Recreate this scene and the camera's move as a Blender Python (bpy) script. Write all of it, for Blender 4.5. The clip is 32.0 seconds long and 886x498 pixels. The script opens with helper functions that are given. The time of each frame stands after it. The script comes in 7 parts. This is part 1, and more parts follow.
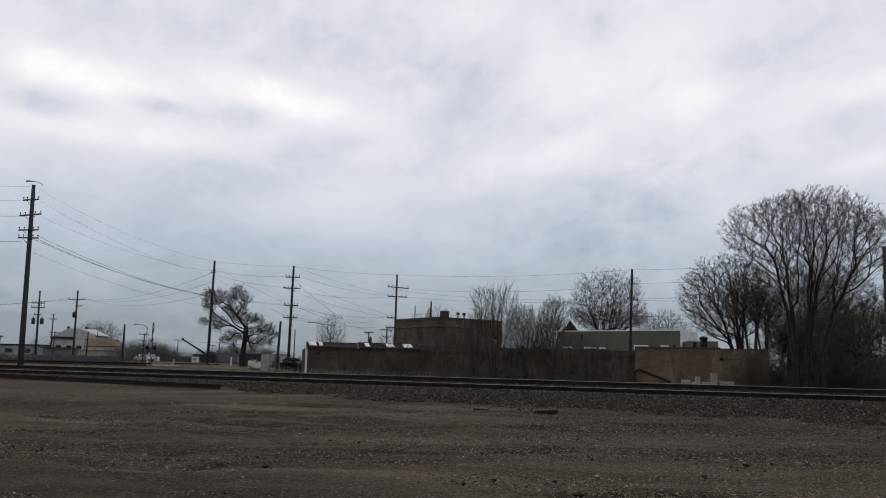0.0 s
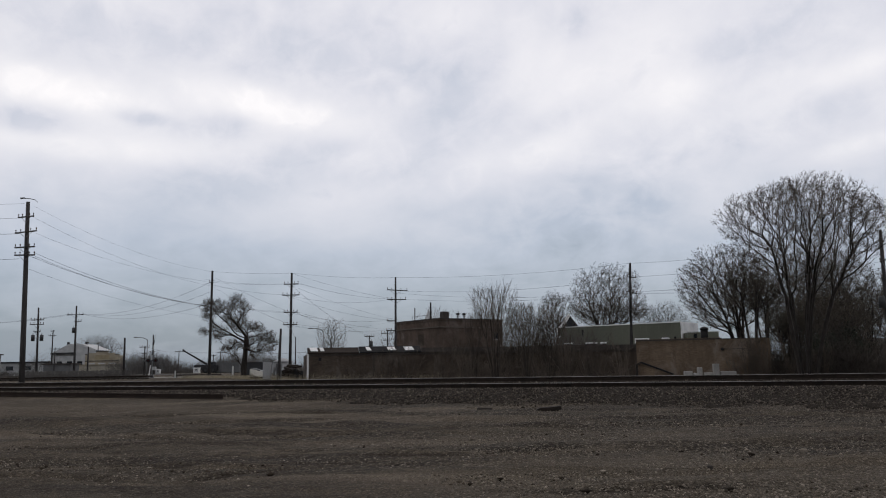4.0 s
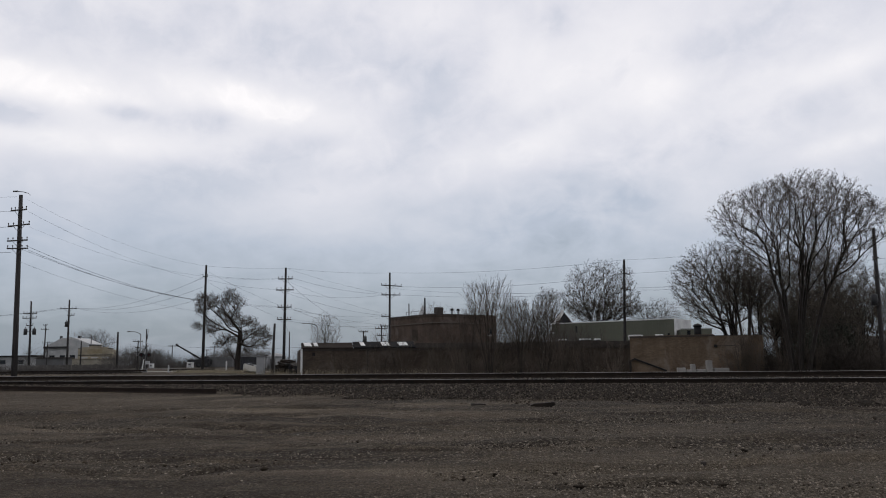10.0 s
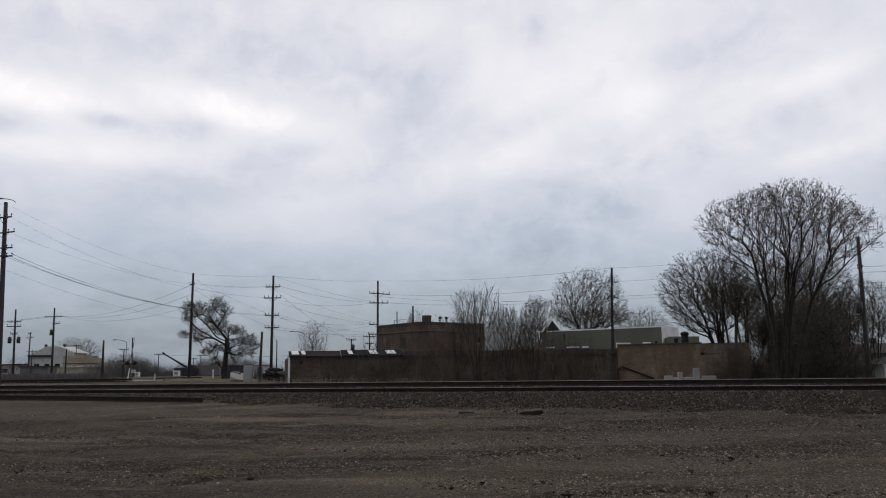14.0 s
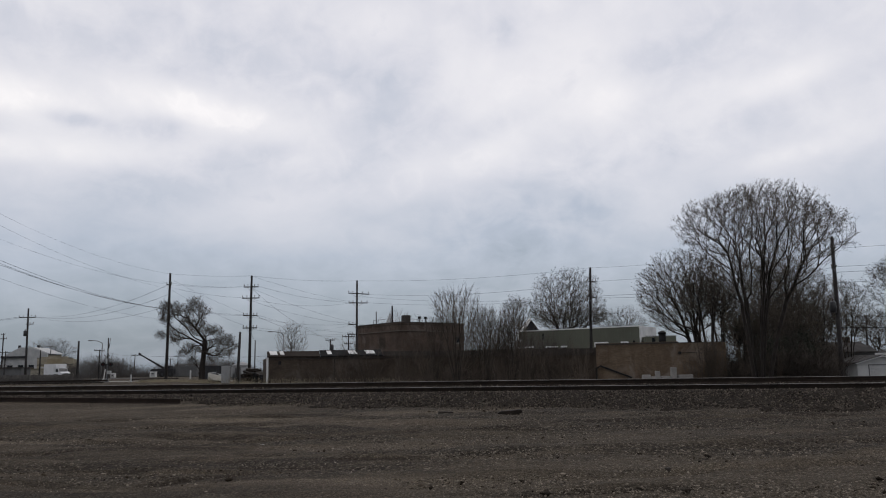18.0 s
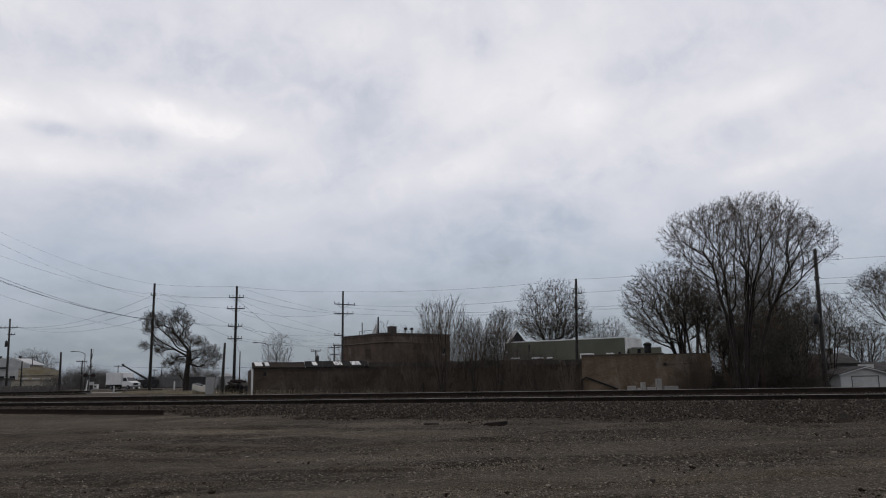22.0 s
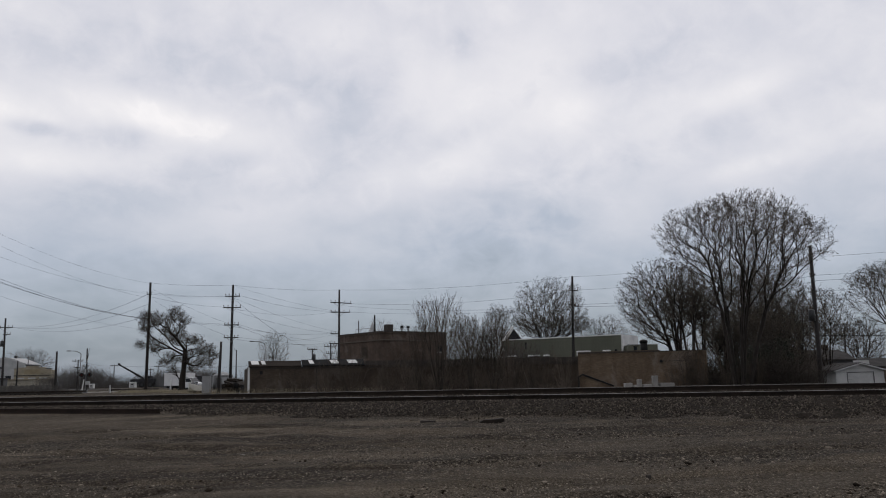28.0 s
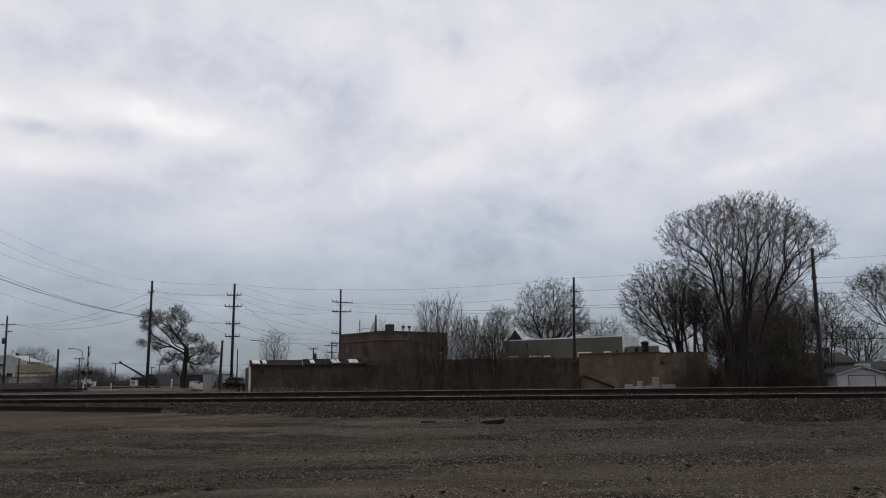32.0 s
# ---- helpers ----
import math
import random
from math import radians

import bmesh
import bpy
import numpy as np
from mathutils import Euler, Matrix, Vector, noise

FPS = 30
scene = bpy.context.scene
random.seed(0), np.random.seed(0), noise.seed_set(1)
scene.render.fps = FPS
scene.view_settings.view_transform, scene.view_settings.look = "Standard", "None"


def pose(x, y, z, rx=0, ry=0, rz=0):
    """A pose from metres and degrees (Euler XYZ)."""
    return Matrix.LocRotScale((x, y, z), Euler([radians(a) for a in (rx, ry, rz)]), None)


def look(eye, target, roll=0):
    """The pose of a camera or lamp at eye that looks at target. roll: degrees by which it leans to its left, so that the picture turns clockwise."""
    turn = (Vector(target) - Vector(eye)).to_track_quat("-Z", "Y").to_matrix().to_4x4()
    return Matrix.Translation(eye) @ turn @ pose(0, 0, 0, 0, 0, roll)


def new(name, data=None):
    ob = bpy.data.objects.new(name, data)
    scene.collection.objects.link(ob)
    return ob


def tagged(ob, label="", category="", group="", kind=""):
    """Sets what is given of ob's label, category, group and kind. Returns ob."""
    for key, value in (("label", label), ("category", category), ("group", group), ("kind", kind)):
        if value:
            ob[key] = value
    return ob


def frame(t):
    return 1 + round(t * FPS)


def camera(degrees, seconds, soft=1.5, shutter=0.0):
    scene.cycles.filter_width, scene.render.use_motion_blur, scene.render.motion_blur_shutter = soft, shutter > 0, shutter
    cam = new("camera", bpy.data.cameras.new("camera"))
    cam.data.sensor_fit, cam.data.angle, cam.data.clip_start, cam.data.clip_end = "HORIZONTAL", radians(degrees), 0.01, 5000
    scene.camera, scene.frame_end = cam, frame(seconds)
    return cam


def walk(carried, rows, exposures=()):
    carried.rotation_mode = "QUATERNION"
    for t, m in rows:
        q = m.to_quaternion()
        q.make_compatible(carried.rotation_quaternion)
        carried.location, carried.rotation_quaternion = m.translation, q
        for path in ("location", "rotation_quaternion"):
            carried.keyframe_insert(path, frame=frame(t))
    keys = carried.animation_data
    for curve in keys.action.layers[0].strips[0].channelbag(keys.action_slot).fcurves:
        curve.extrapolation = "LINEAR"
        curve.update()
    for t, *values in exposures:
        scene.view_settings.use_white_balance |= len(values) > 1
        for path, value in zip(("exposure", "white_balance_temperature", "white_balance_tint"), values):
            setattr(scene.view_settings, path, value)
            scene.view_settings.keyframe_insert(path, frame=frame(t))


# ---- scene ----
cam = camera(59.16, 32.0, soft=1.05)


def aim(yaw, pitch, roll, x, y, z):
    """A camera pose from its turn to the left, its tilt upwards and its lean, in degrees, and its place."""
    return pose(x, y, z, 0, 0, yaw) @ pose(0, 0, 0, 90 + pitch) @ pose(0, 0, 0, 0, 0, roll)


WALK = [
    (0, 1.192, 8.369, 1.296, -0.000, -0.014, 1.356),
    (0.5, 0.950, 8.323, 0.785, -0.002, -0.013, 1.357),
    (1, 0.749, 8.476, 0.446, -0.003, -0.011, 1.350),
    (1.5, 0.652, 8.526, 0.100, 0.002, -0.012, 1.346),
    (2, 0.641, 8.627, -0.218, -0.005, -0.034, 1.340),
    (2.5, 0.726, 8.611, -0.506, 0.003, -0.037, 1.353),
    (3, 0.791, 8.568, -0.749, 0.005, -0.027, 1.352),
    (3.5, 0.889, 8.551, -0.875, 0.000, -0.007, 1.353),
    (5.5, 1.297, 7.915, -1.190, 0.006, -0.002, 1.358),
    (6, 1.369, 7.864, -1.178, 0.001, 0.002, 1.354),
    (6.5, 1.386, 7.819, -1.131, 0.003, -0.000, 1.345),
    (7, 1.288, 7.800, -1.107, -0.003, 0.017, 1.352),
    (7.5, 1.312, 7.837, -0.976, -0.009, 0.028, 1.350),
    (8, 1.284, 7.909, -0.768, -0.001, 0.025, 1.349),
    (8.5, 1.188, 7.971, -0.748, -0.012, 0.014, 1.349),
    (9, 1.103, 8.049, -0.655, -0.008, 0.026, 1.353),
    (9.5, 0.833, 8.067, -0.716, -0.012, 0.022, 1.350),
    (10, 0.584, 8.119, -0.732, -0.007, 0.014, 1.352),
    (10.5, 0.378, 8.235, -0.761, -0.006, 0.021, 1.347),
    (11, 0.243, 8.293, -0.765, -0.007, 0.021, 1.347),
    (11.5, 0.109, 8.403, -0.846, -0.006, 0.015, 1.351),
    (12, 0.028, 8.365, -0.937, 0.003, -0.006, 1.341),
    (12.5, 0.000, 8.421, -0.912, -0.000, 0.009, 1.357),
    (13, -0.000, 8.604, -0.900, -0.000, 0.000, 1.350),
    (13.5, -0.013, 8.732, -0.853, 0.000, 0.021, 1.347),
    (14, -0.298, 8.694, -0.807, -0.004, 0.010, 1.353),
    (14.5, -0.570, 8.663, -0.846, 0.002, -0.003, 1.349),
    (16.5, -1.462, 8.554, -0.934, -0.001, -0.024, 1.350),
    (17, -1.635, 8.546, -0.939, -0.002, -0.019, 1.351),
    (17.5, -1.780, 8.611, -1.025, 0.006, -0.005, 1.356),
    (18, -1.832, 8.660, -1.014, -0.005, 0.000, 1.352),
    (18.5, -1.942, 8.706, -0.974, 0.001, 0.015, 1.349),
    (19, -2.067, 8.746, -0.988, 0.007, -0.000, 1.354),
    (19.5, -2.211, 8.818, -1.029, 0.001, 0.004, 1.351),
    (20, -2.262, 8.996, -0.969, -0.004, 0.013, 1.355),
    (20.5, -2.352, 9.219, -0.918, 0.009, 0.027, 1.358),
    (21, -2.528, 9.400, -0.937, 0.011, 0.023, 1.357),
    (21.5, -2.707, 9.478, -0.921, 0.008, 0.009, 1.352),
    (22, -2.855, 9.448, -0.992, 0.004, -0.005, 1.352),
    (22.5, -2.925, 9.446, -1.106, 0.008, -0.010, 1.352),
    (23, -2.939, 9.458, -1.123, 0.010, -0.029, 1.342),
    (23.5, -3.004, 9.470, -1.186, 0.006, -0.022, 1.350),
    (24, -3.030, 9.481, -1.200, 0.010, -0.027, 1.343),
    (24.5, -3.064, 9.485, -1.228, 0.003, -0.031, 1.346),
    (25, -3.075, 9.489, -1.234, 0.009, -0.026, 1.339),
    (25.5, -3.106, 9.477, -1.198, 0.006, -0.031, 1.343),
    (27.5, -3.141, 9.266, -1.303, 0.009, -0.014, 1.347),
    (28, -3.132, 9.299, -1.240, 0.008, -0.016, 1.342),
    (28.5, -3.145, 9.296, -1.169, 0.009, -0.017, 1.351),
    (29, -3.141, 9.324, -1.104, 0.006, -0.021, 1.345),
    (29.5, -3.131, 9.327, -1.119, 0.008, -0.033, 1.345),
    (30, -3.091, 9.333, -1.100, 0.016, -0.027, 1.343),
    (30.5, -3.087, 9.350, -1.041, 0.008, -0.022, 1.341),
    (31, -3.062, 9.335, -0.962, 0.001, -0.039, 1.349),
    (31.5, -3.017, 9.333, -0.916, 0.010, -0.031, 1.338),
    (32, -3.007, 9.316, -0.846, 0.009, -0.024, 1.348),
]
walk(cam, [(t, aim(*row)) for t, *row in WALK], exposures=[(0, 0.0, 6750, 12), (14, 0.0, 6750, 12), (21, -0.1, 6750, 12), (32, -0.1, 6750, 12)])

# ---- light: overcast sky, brighter ahead where the hidden sun stands ----
SUN_AZ, SUN_EL = radians(8), radians(62)
world = bpy.data.worlds.new("overcast")
scene.world = world
world.use_nodes = True
wn, wl = world.node_tree.nodes, world.node_tree.links
sky = wn.new("ShaderNodeTexSky")
sky.sky_type, sky.sun_disc = "NISHITA", False
sky.sun_elevation, sky.sun_rotation = SUN_EL, SUN_AZ
sky.air_density, sky.dust_density, sky.ozone_density = 1.0, 2.0, 1.0
wn["Background"].inputs["Strength"].default_value = 0.05
wl.new(sky.outputs[0], wn["Background"].inputs["Color"])

sun = new("sun", bpy.data.lights.new("sun", "SUN"))
sun.data.energy, sun.data.angle, sun.data.color = 0.5, radians(25), (1.0, 0.95, 0.88)
sun.matrix_world = look((0, 0, 0), (-math.sin(SUN_AZ) * math.cos(SUN_EL), -math.cos(SUN_AZ) * math.cos(SUN_EL), -math.sin(SUN_EL)))


# ---- materials ----
class Nodes:
    """Short hand for a node material."""

    def __init__(self, name):
        self.mat = bpy.data.materials.new(name)
        self.mat.use_nodes = True
        self.n, self.l = self.mat.node_tree.nodes, self.mat.node_tree.links
        self.bsdf = self.n["Principled BSDF"]

    def put(self, socket, value):
        if isinstance(value, bpy.types.NodeSocket):
            self.l.new(value, socket)
        elif value is not None:
            socket.default_value = value

    def node(self, kind, out=0, op="", smooth=False, **ins):
        nd = self.n.new("ShaderNode" + kind)
        if op:
            nd.operation = op
        if smooth:
            nd.interpolation_type = "SMOOTHSTEP"
        for k, v in ins.items():
            key = int(k[1:]) if k[0] == "i" and k[1:].isdigit() else k.replace("_", " ")
            self.put(nd.inputs[key], v)
        return nd.outputs[out]

    def math(self, op, a, b=0.0, c=0.0):
        return self.node("Math", op=op, i0=a, i1=b, i2=c)

    def noise(self, vec, scale, detail=4.0, rough=0.55, distort=0.0):
        return self.node("TexNoise", Vector=vec, Scale=scale, Detail=detail, Roughness=rough, Distortion=distort)

    def ramp(self, fac, stops):
        nd = self.n.new("ShaderNodeValToRGB")
        els = nd.color_ramp.elements
        while len(els) < len(stops):
            els.new(0.5)
        for e, (p, c) in zip(els, stops):
            e.position, e.color = p, (*c, 1.0)
        self.put(nd.inputs[0], fac)
        return nd.outputs[0]

    def mix(self, fac, a, b, blend="MIX"):
        nd = self.n.new("ShaderNodeMix")
        nd.data_type, nd.blend_type = "RGBA", blend
        self.put(nd.inputs[0], fac)
        self.put(nd.inputs[6], (*a, 1) if isinstance(a, tuple) else a)
        self.put(nd.inputs[7], (*b, 1) if isinstance(b, tuple) else b)
        return nd.outputs[2]

    def place(self, scale=(1, 1, 1), world=True, turn=0.0):
        base = self.node("NewGeometry") if world else self.node("TexCoord", 3)
        return self.node("Mapping", Vector=base, Scale=scale, Rotation=(0, 0, turn))

    def bump(self, height, strength=0.4, distance=0.02):
        self.put(self.bsdf.inputs["Normal"], self.node("Bump", Strength=strength, Distance=distance, Height=height))

    def done(self, colour, rough=0.9, metal=0.0, spec=0.3):
        self.put(self.bsdf.inputs["Base Color"], (*colour, 1) if isinstance(colour, tuple) else colour)
        self.put(self.bsdf.inputs["Roughness"], rough)
        self.put(self.bsdf.inputs["Metallic"], metal)
        self.put(self.bsdf.inputs["Specular IOR Level"], spec)
        return self.mat


def worn(name, dark, light, scale=1.5, fine=25.0, rough=0.85, metal=0.0, stretch=(1, 1, 1), bump=0.3, dist=0.01, own=False, spec=0.3):
    """A surface whose colour drifts between two tones at two sizes, with fine relief."""
    m = Nodes(name)
    v = m.place(stretch, world=not own)
    a, b = m.noise(v, scale, 5, 0.6), m.noise(v, fine, 3, 0.6)
    f = m.math("MULTIPLY_ADD", a, 0.75, m.math("MULTIPLY", b, 0.35))
    rnd = m.node("ObjectInfo", 5)
    f = m.math("ADD", f, m.math("MULTIPLY_ADD", rnd, 0.16, -0.13))
    c = m.ramp(f, [(0.32, dark), (0.72, light)])
    m.bump(b, bump, dist)
    return m.done(c, rough, metal, spec)


# bearing, height, width, rise (degrees), brightness and slant
BRIGHT_GAPS = [
    (-28.4, 18.1, 6.5, 1.21, 0.26, -4), (-15.6, 18.4, 6.1, 1.24, 0.27, -8), (-26.4, 14.7, 7.7, 1.11, 0.16), (-2.1, 24.8, 2.6, 1.89, 0.12),
    (-11.4, 11.7, 5.3, 1.7, 0.13, 8), (4.1, 21.0, 2.6, 4.3, 0.1, 80), (12.2, 20.8, 6.5, 3.06, 0.12, 20), (15.4, 18.8, 2.4, 1.53, 0.12, 10),
    (23.3, 17.6, 6.0, 1.3, 0.05, 16), (27.6, 18.8, 3.0, 0.91, 0.12, 14), (26.6, 13.6, 3.6, 0.8, 0.17, 8), (4.9, 15.1, 2.9, 1.46, 0.14, 20),
    (-0.2, 13.7, 2.5, 1.39, 0.12, 30), (17.7, 10.9, 3.4, 1.72, 0.08, 30), (-5.0, 9.6, 8.4, 1.24, 0.06),
]
DARK_PUFFS = [
    (-23.7, 17.0, 1.7, 0.52, -0.24, -4), (-18.3, 17.0, 2.3, 0.92, -0.2, 10), (-30.4, 16.0, 2.0, 0.85, -0.2), (-13.8, 15.0, 4.5, 0.9, -0.09, 8),
    (-17.0, 12.5, 5.9, 1.35, -0.1, -6), (-7.1, 13.9, 4.6, 1.06, -0.08, 14), (-7.8, 22.4, 9.9, 2.31, -0.09), (-27.3, 22.4, 11.6, 1.39, -0.07),
    (7.8, 24.1, 1.0, 0.83, -0.14, 40), (-0.1, 19.3, 3.4, 3.58, -0.1, 60), (7.2, 17.7, 3.8, 0.96, -0.1, 22), (19.6, 21.7, 6.1, 1.32, -0.12, 12),
    (22.2, 16.0, 5.0, 1.0, -0.1, 15), (10.7, 12.7, 6.5, 3.0, -0.065, 32), (8.0, 10.2, 9.5, 2.0, -0.07, 4),
]


def sky_material(h):
    m = Nodes("cloud_layer")
    obj = m.node("TexCoord", 3)
    p = m.node("Mapping", Vector=obj, Scale=(1 / h, 1 / h, 0))
    sep = m.n.new("ShaderNodeSeparateXYZ")
    m.l.new(p, sep.inputs[0])
    px, py = sep.outputs[0], sep.outputs[1]
    whole = m.n.new("ShaderNodeSeparateXYZ")
    m.l.new(obj, whole.inputs[0])
    ox, oy, oz = whole.outputs
    flat = m.math("SQRT", m.math("ADD", m.math("MULTIPLY", ox, ox), m.math("MULTIPLY", oy, oy)))
    az = m.math("DEGREES", m.math("ARCTAN2", ox, oy))
    el = m.math("DEGREES", m.math("ARCTAN2", oz, flat))
    # clouds look flatter towards the horizon
    depth = m.math("LOGARITHM", m.math("ADD", m.math("MAXIMUM", el, 0.0), 5.0), 2.718)
    vec = m.n.new("ShaderNodeCombineXYZ")
    m.l.new(m.math("MULTIPLY", az, 0.045), vec.inputs[0])
    m.l.new(m.math("MULTIPLY", depth, 1.05), vec.inputs[1])
    q = m.node("Mapping", Vector=vec.outputs[0], Rotation=(0, 0, radians(-14)), Scale=(1.0, 1.25, 1))
    big = m.noise(q, 1.6, 2, 0.5, 0.4)
    mid = m.noise(q, 3.8, 4, 0.52, 0.7)
    fine = m.noise(q, 13.0, 6, 0.58, 0.3)
    plain = m.n.new("ShaderNodeCombineXYZ")
    m.l.new(m.math("MULTIPLY", az, 0.8), plain.inputs[0])
    m.l.new(el, plain.inputs[1])
    puff = m.noise(plain.outputs[0], 0.42, 6, 0.56, 0.4)

    def blob(a0, e0, sa, se, amount, turn=0.0):
        c, s = math.cos(radians(turn)), math.sin(radians(turn))
        dx, dy = m.math("SUBTRACT", az, a0), m.math("SUBTRACT", el, e0)
        a = m.math("DIVIDE", m.math("ADD", m.math("MULTIPLY", dx, c), m.math("MULTIPLY", dy, s)), sa)
        b = m.math("DIVIDE", m.math("SUBTRACT", m.math("MULTIPLY", dy, c), m.math("MULTIPLY", dx, s)), se)
        d = m.math("ADD", m.math("MULTIPLY", a, a), m.math("MULTIPLY", b, b))
        d = m.math("ADD", d, m.math("ADD", m.math("MULTIPLY_ADD", mid, 1.2, -0.6), m.math("MULTIPLY_ADD", puff, 3.4, -1.7)))
        return m.math("MULTIPLY", m.math("EXPONENT", m.math("MULTIPLY", m.math("MAXIMUM", d, 0), -1.0)), amount)

    base = m.node("MapRange", Value=el, From_Min=2.0, From_Max=15.0, To_Min=0.0, To_Max=0.645)
    v = m.math("ADD", base, m.math("MULTIPLY_ADD", big, 0.2, -0.1))
    v = m.math("ADD", v, m.math("MULTIPLY_ADD", mid, 0.22, -0.11))
    v = m.math("ADD", v, m.math("MULTIPLY_ADD", fine, 0.06, -0.03))
    v = m.math("ADD", v, m.math("MULTIPLY_ADD", puff, 0.2, -0.1))
    for b in BRIGHT_GAPS + DARK_PUFFS:
        v = m.math("ADD", v, blob(*b))
    col = m.ramp(v, [(0.0, (0.21, 0.265, 0.33)), (0.3, (0.385, 0.44, 0.53)), (0.6, (0.61, 0.63, 0.69)), (0.85, (0.82, 0.82, 0.837)), (1.0, (0.94, 0.93, 0.93))])
    # the side towards the hidden sun is the brighter one
    side = m.node("MapRange", smooth=True, Value=py, From_Min=-2.2, From_Max=2.0, To_Min=0.80, To_Max=1.0)
    em = m.node("Emission", Color=col, Strength=m.math("MULTIPLY", side, 1.03))
    tr = m.node("BsdfTransparent", Color=(0.35, 0.35, 0.35, 1))
    add = m.node("AddShader", i0=em, i1=tr)
    m.l.new(add, m.n["Material Output"].inputs["Surface"])
    m.mat.cycles.emission_sampling = "NONE"
    return m.mat


# ---- tools for meshes ----
class Geo:
    """Collects boxes, tubes and prisms into one mesh."""

    def __init__(self):
        self.v, self.f = [], []

    def add(self, verts, faces):
        n = len(self.v)
        self.v += [tuple(p) for p in verts]
        self.f += [tuple(n + i for i in f) for f in faces]
        return self

    def box(self, x0, x1, y0, y1, z0, z1, bevel=0.0):
        if bevel:
            b = bevel
            ring = [(x0 + b, y0), (x1 - b, y0), (x1, y0 + b), (x1, y1 - b), (x1 - b, y1), (x0 + b, y1), (x0, y1 - b), (x0, y0 + b)]
            return self.prism(ring, z0, z1, b)
        c = [(x, y, z) for z in (z0, z1) for x, y in ((x0, y0), (x1, y0), (x1, y1), (x0, y1))]
        return self.add(c, [(3, 2, 1, 0), (4, 5, 6, 7), (0, 1, 5, 4), (1, 2, 6, 5), (2, 3, 7, 6), (3, 0, 4, 7)])

    def prism(self, ring, z0, z1, cap=0.0):
        """An upright prism over a ring of (x, y), with a chamfered upper edge."""
        n = len(ring)
        mx, my = sum(p[0] for p in ring) / n, sum(p[1] for p in ring) / n
        rows = [(z0, 0.0), (z1 - cap, 0.0)] + ([(z1, cap)] if cap else [])
        vs = []
        for z, inset in rows:
            for x, y in ring:
                d = math.hypot(x - mx, y - my) or 1
                vs.append((x - (x - mx) / d * inset, y - (y - my) / d * inset, z))
        fs = [tuple(range(n - 1, -1, -1)), tuple(range((len(rows) - 1) * n, len(rows) * n))]
        for k in range(len(rows) - 1):
            fs += [(k * n + i, k * n + (i + 1) % n, (k + 1) * n + (i + 1) % n, (k + 1) * n + i) for i in range(n)]
        return self.add(vs, fs)

    def sweep(self, ring, y0, y1):
        """A profile of (x, z) drawn out along y."""
        n = len(ring)
        vs = [(x, y, z) for y in (y0, y1) for x, z in ring]
        fs = [tuple(range(n)), tuple(range(2 * n - 1, n - 1, -1))]
        fs += [(i, i + n, (i + 1) % n + n, (i + 1) % n) for i in range(n)]
        return self.add(vs, fs)

    def tube(self, points, radii, n=8):
        """A tube through the points; radii one for each point."""
        pts = [Vector(p) for p in points]
        vs, fs = [], []
        side = None
        for i, p in enumerate(pts):
            d = (pts[min(i + 1, len(pts) - 1)] - pts[max(i - 1, 0)]).normalized()
            if side is None:
                side = d.orthogonal().normalized()
            side = (side - d * side.dot(d)).normalized()
            up = d.cross(side)
            for k in range(n):
                a = 2 * math.pi * k / n
                vs.append(p + (side * math.cos(a) + up * math.sin(a)) * radii[i])
        for i in range(len(pts) - 1):
            fs += [(i * n + k, i * n + (k + 1) % n, (i + 1) * n + (k + 1) % n, (i + 1) * n + k) for k in range(n)]
        fs += [tuple(range(n - 1, -1, -1)), tuple(range((len(pts) - 1) * n, len(pts) * n))]
        return self.add(vs, fs)

    def rod(self, a, b, r0, r1=None, n=8):
        return self.tube([a, b], [r0, r0 if r1 is None else r1], n)

    def scaled(self, k):
        self.v = [(x * k, y * k, z * k) for x, y, z in self.v]
        return self

    def mesh(self, name, mat, smooth=False):
        me = bpy.data.meshes.new(name)
        me.from_pydata(self.v, [], self.f)
        me.materials.append(mat)
        if smooth:
            me.polygons.foreach_set("use_smooth", [True] * len(me.polygons))
        me.update()
        return me


def part(name, geo, mat, parent, label="", smooth=False, m=None):
    """One mesh object under a thing or under a part."""
    ob = new(name, geo.mesh(name, mat, smooth))
    ob.parent = parent
    if m is not None:
        ob.matrix_basis = m
    return tagged(ob, label) if label else ob


def thing(name, m, label, category, group=""):
    ob = new(name)
    ob.matrix_basis = m
    ob.empty_display_size = 0.2
    return tagged(ob, label, category, group)


def single(name, geo, mat, label, category, group="", kind="", m=None, smooth=False):
    """A thing made of one mesh."""
    ob = new(name, geo.mesh(name, mat, smooth))
    if m is not None:
        ob.matrix_basis = m
    return tagged(ob, label, category, group, kind)


def fast_mesh(name, verts, faces, mat, smooth=False):
    """A mesh from arrays; faces all have the same number of corners."""
    me = bpy.data.meshes.new(name)
    verts, faces = np.asarray(verts, np.float32), np.asarray(faces, np.int32)
    k = faces.shape[1]
    me.vertices.add(len(verts))
    me.vertices.foreach_set("co", verts.ravel())
    me.loops.add(faces.size)
    me.loops.foreach_set("vertex_index", faces.ravel())
    me.polygons.add(len(faces))
    me.polygons.foreach_set("loop_start", np.arange(0, faces.size, k, dtype=np.int32))
    me.polygons.foreach_set("loop_total", np.full(len(faces), k, np.int32))
    if smooth:
        me.polygons.foreach_set("use_smooth", np.ones(len(faces), bool))
    me.materials.append(mat)
    me.update(calc_edges=True)
    me.validate()
    return me


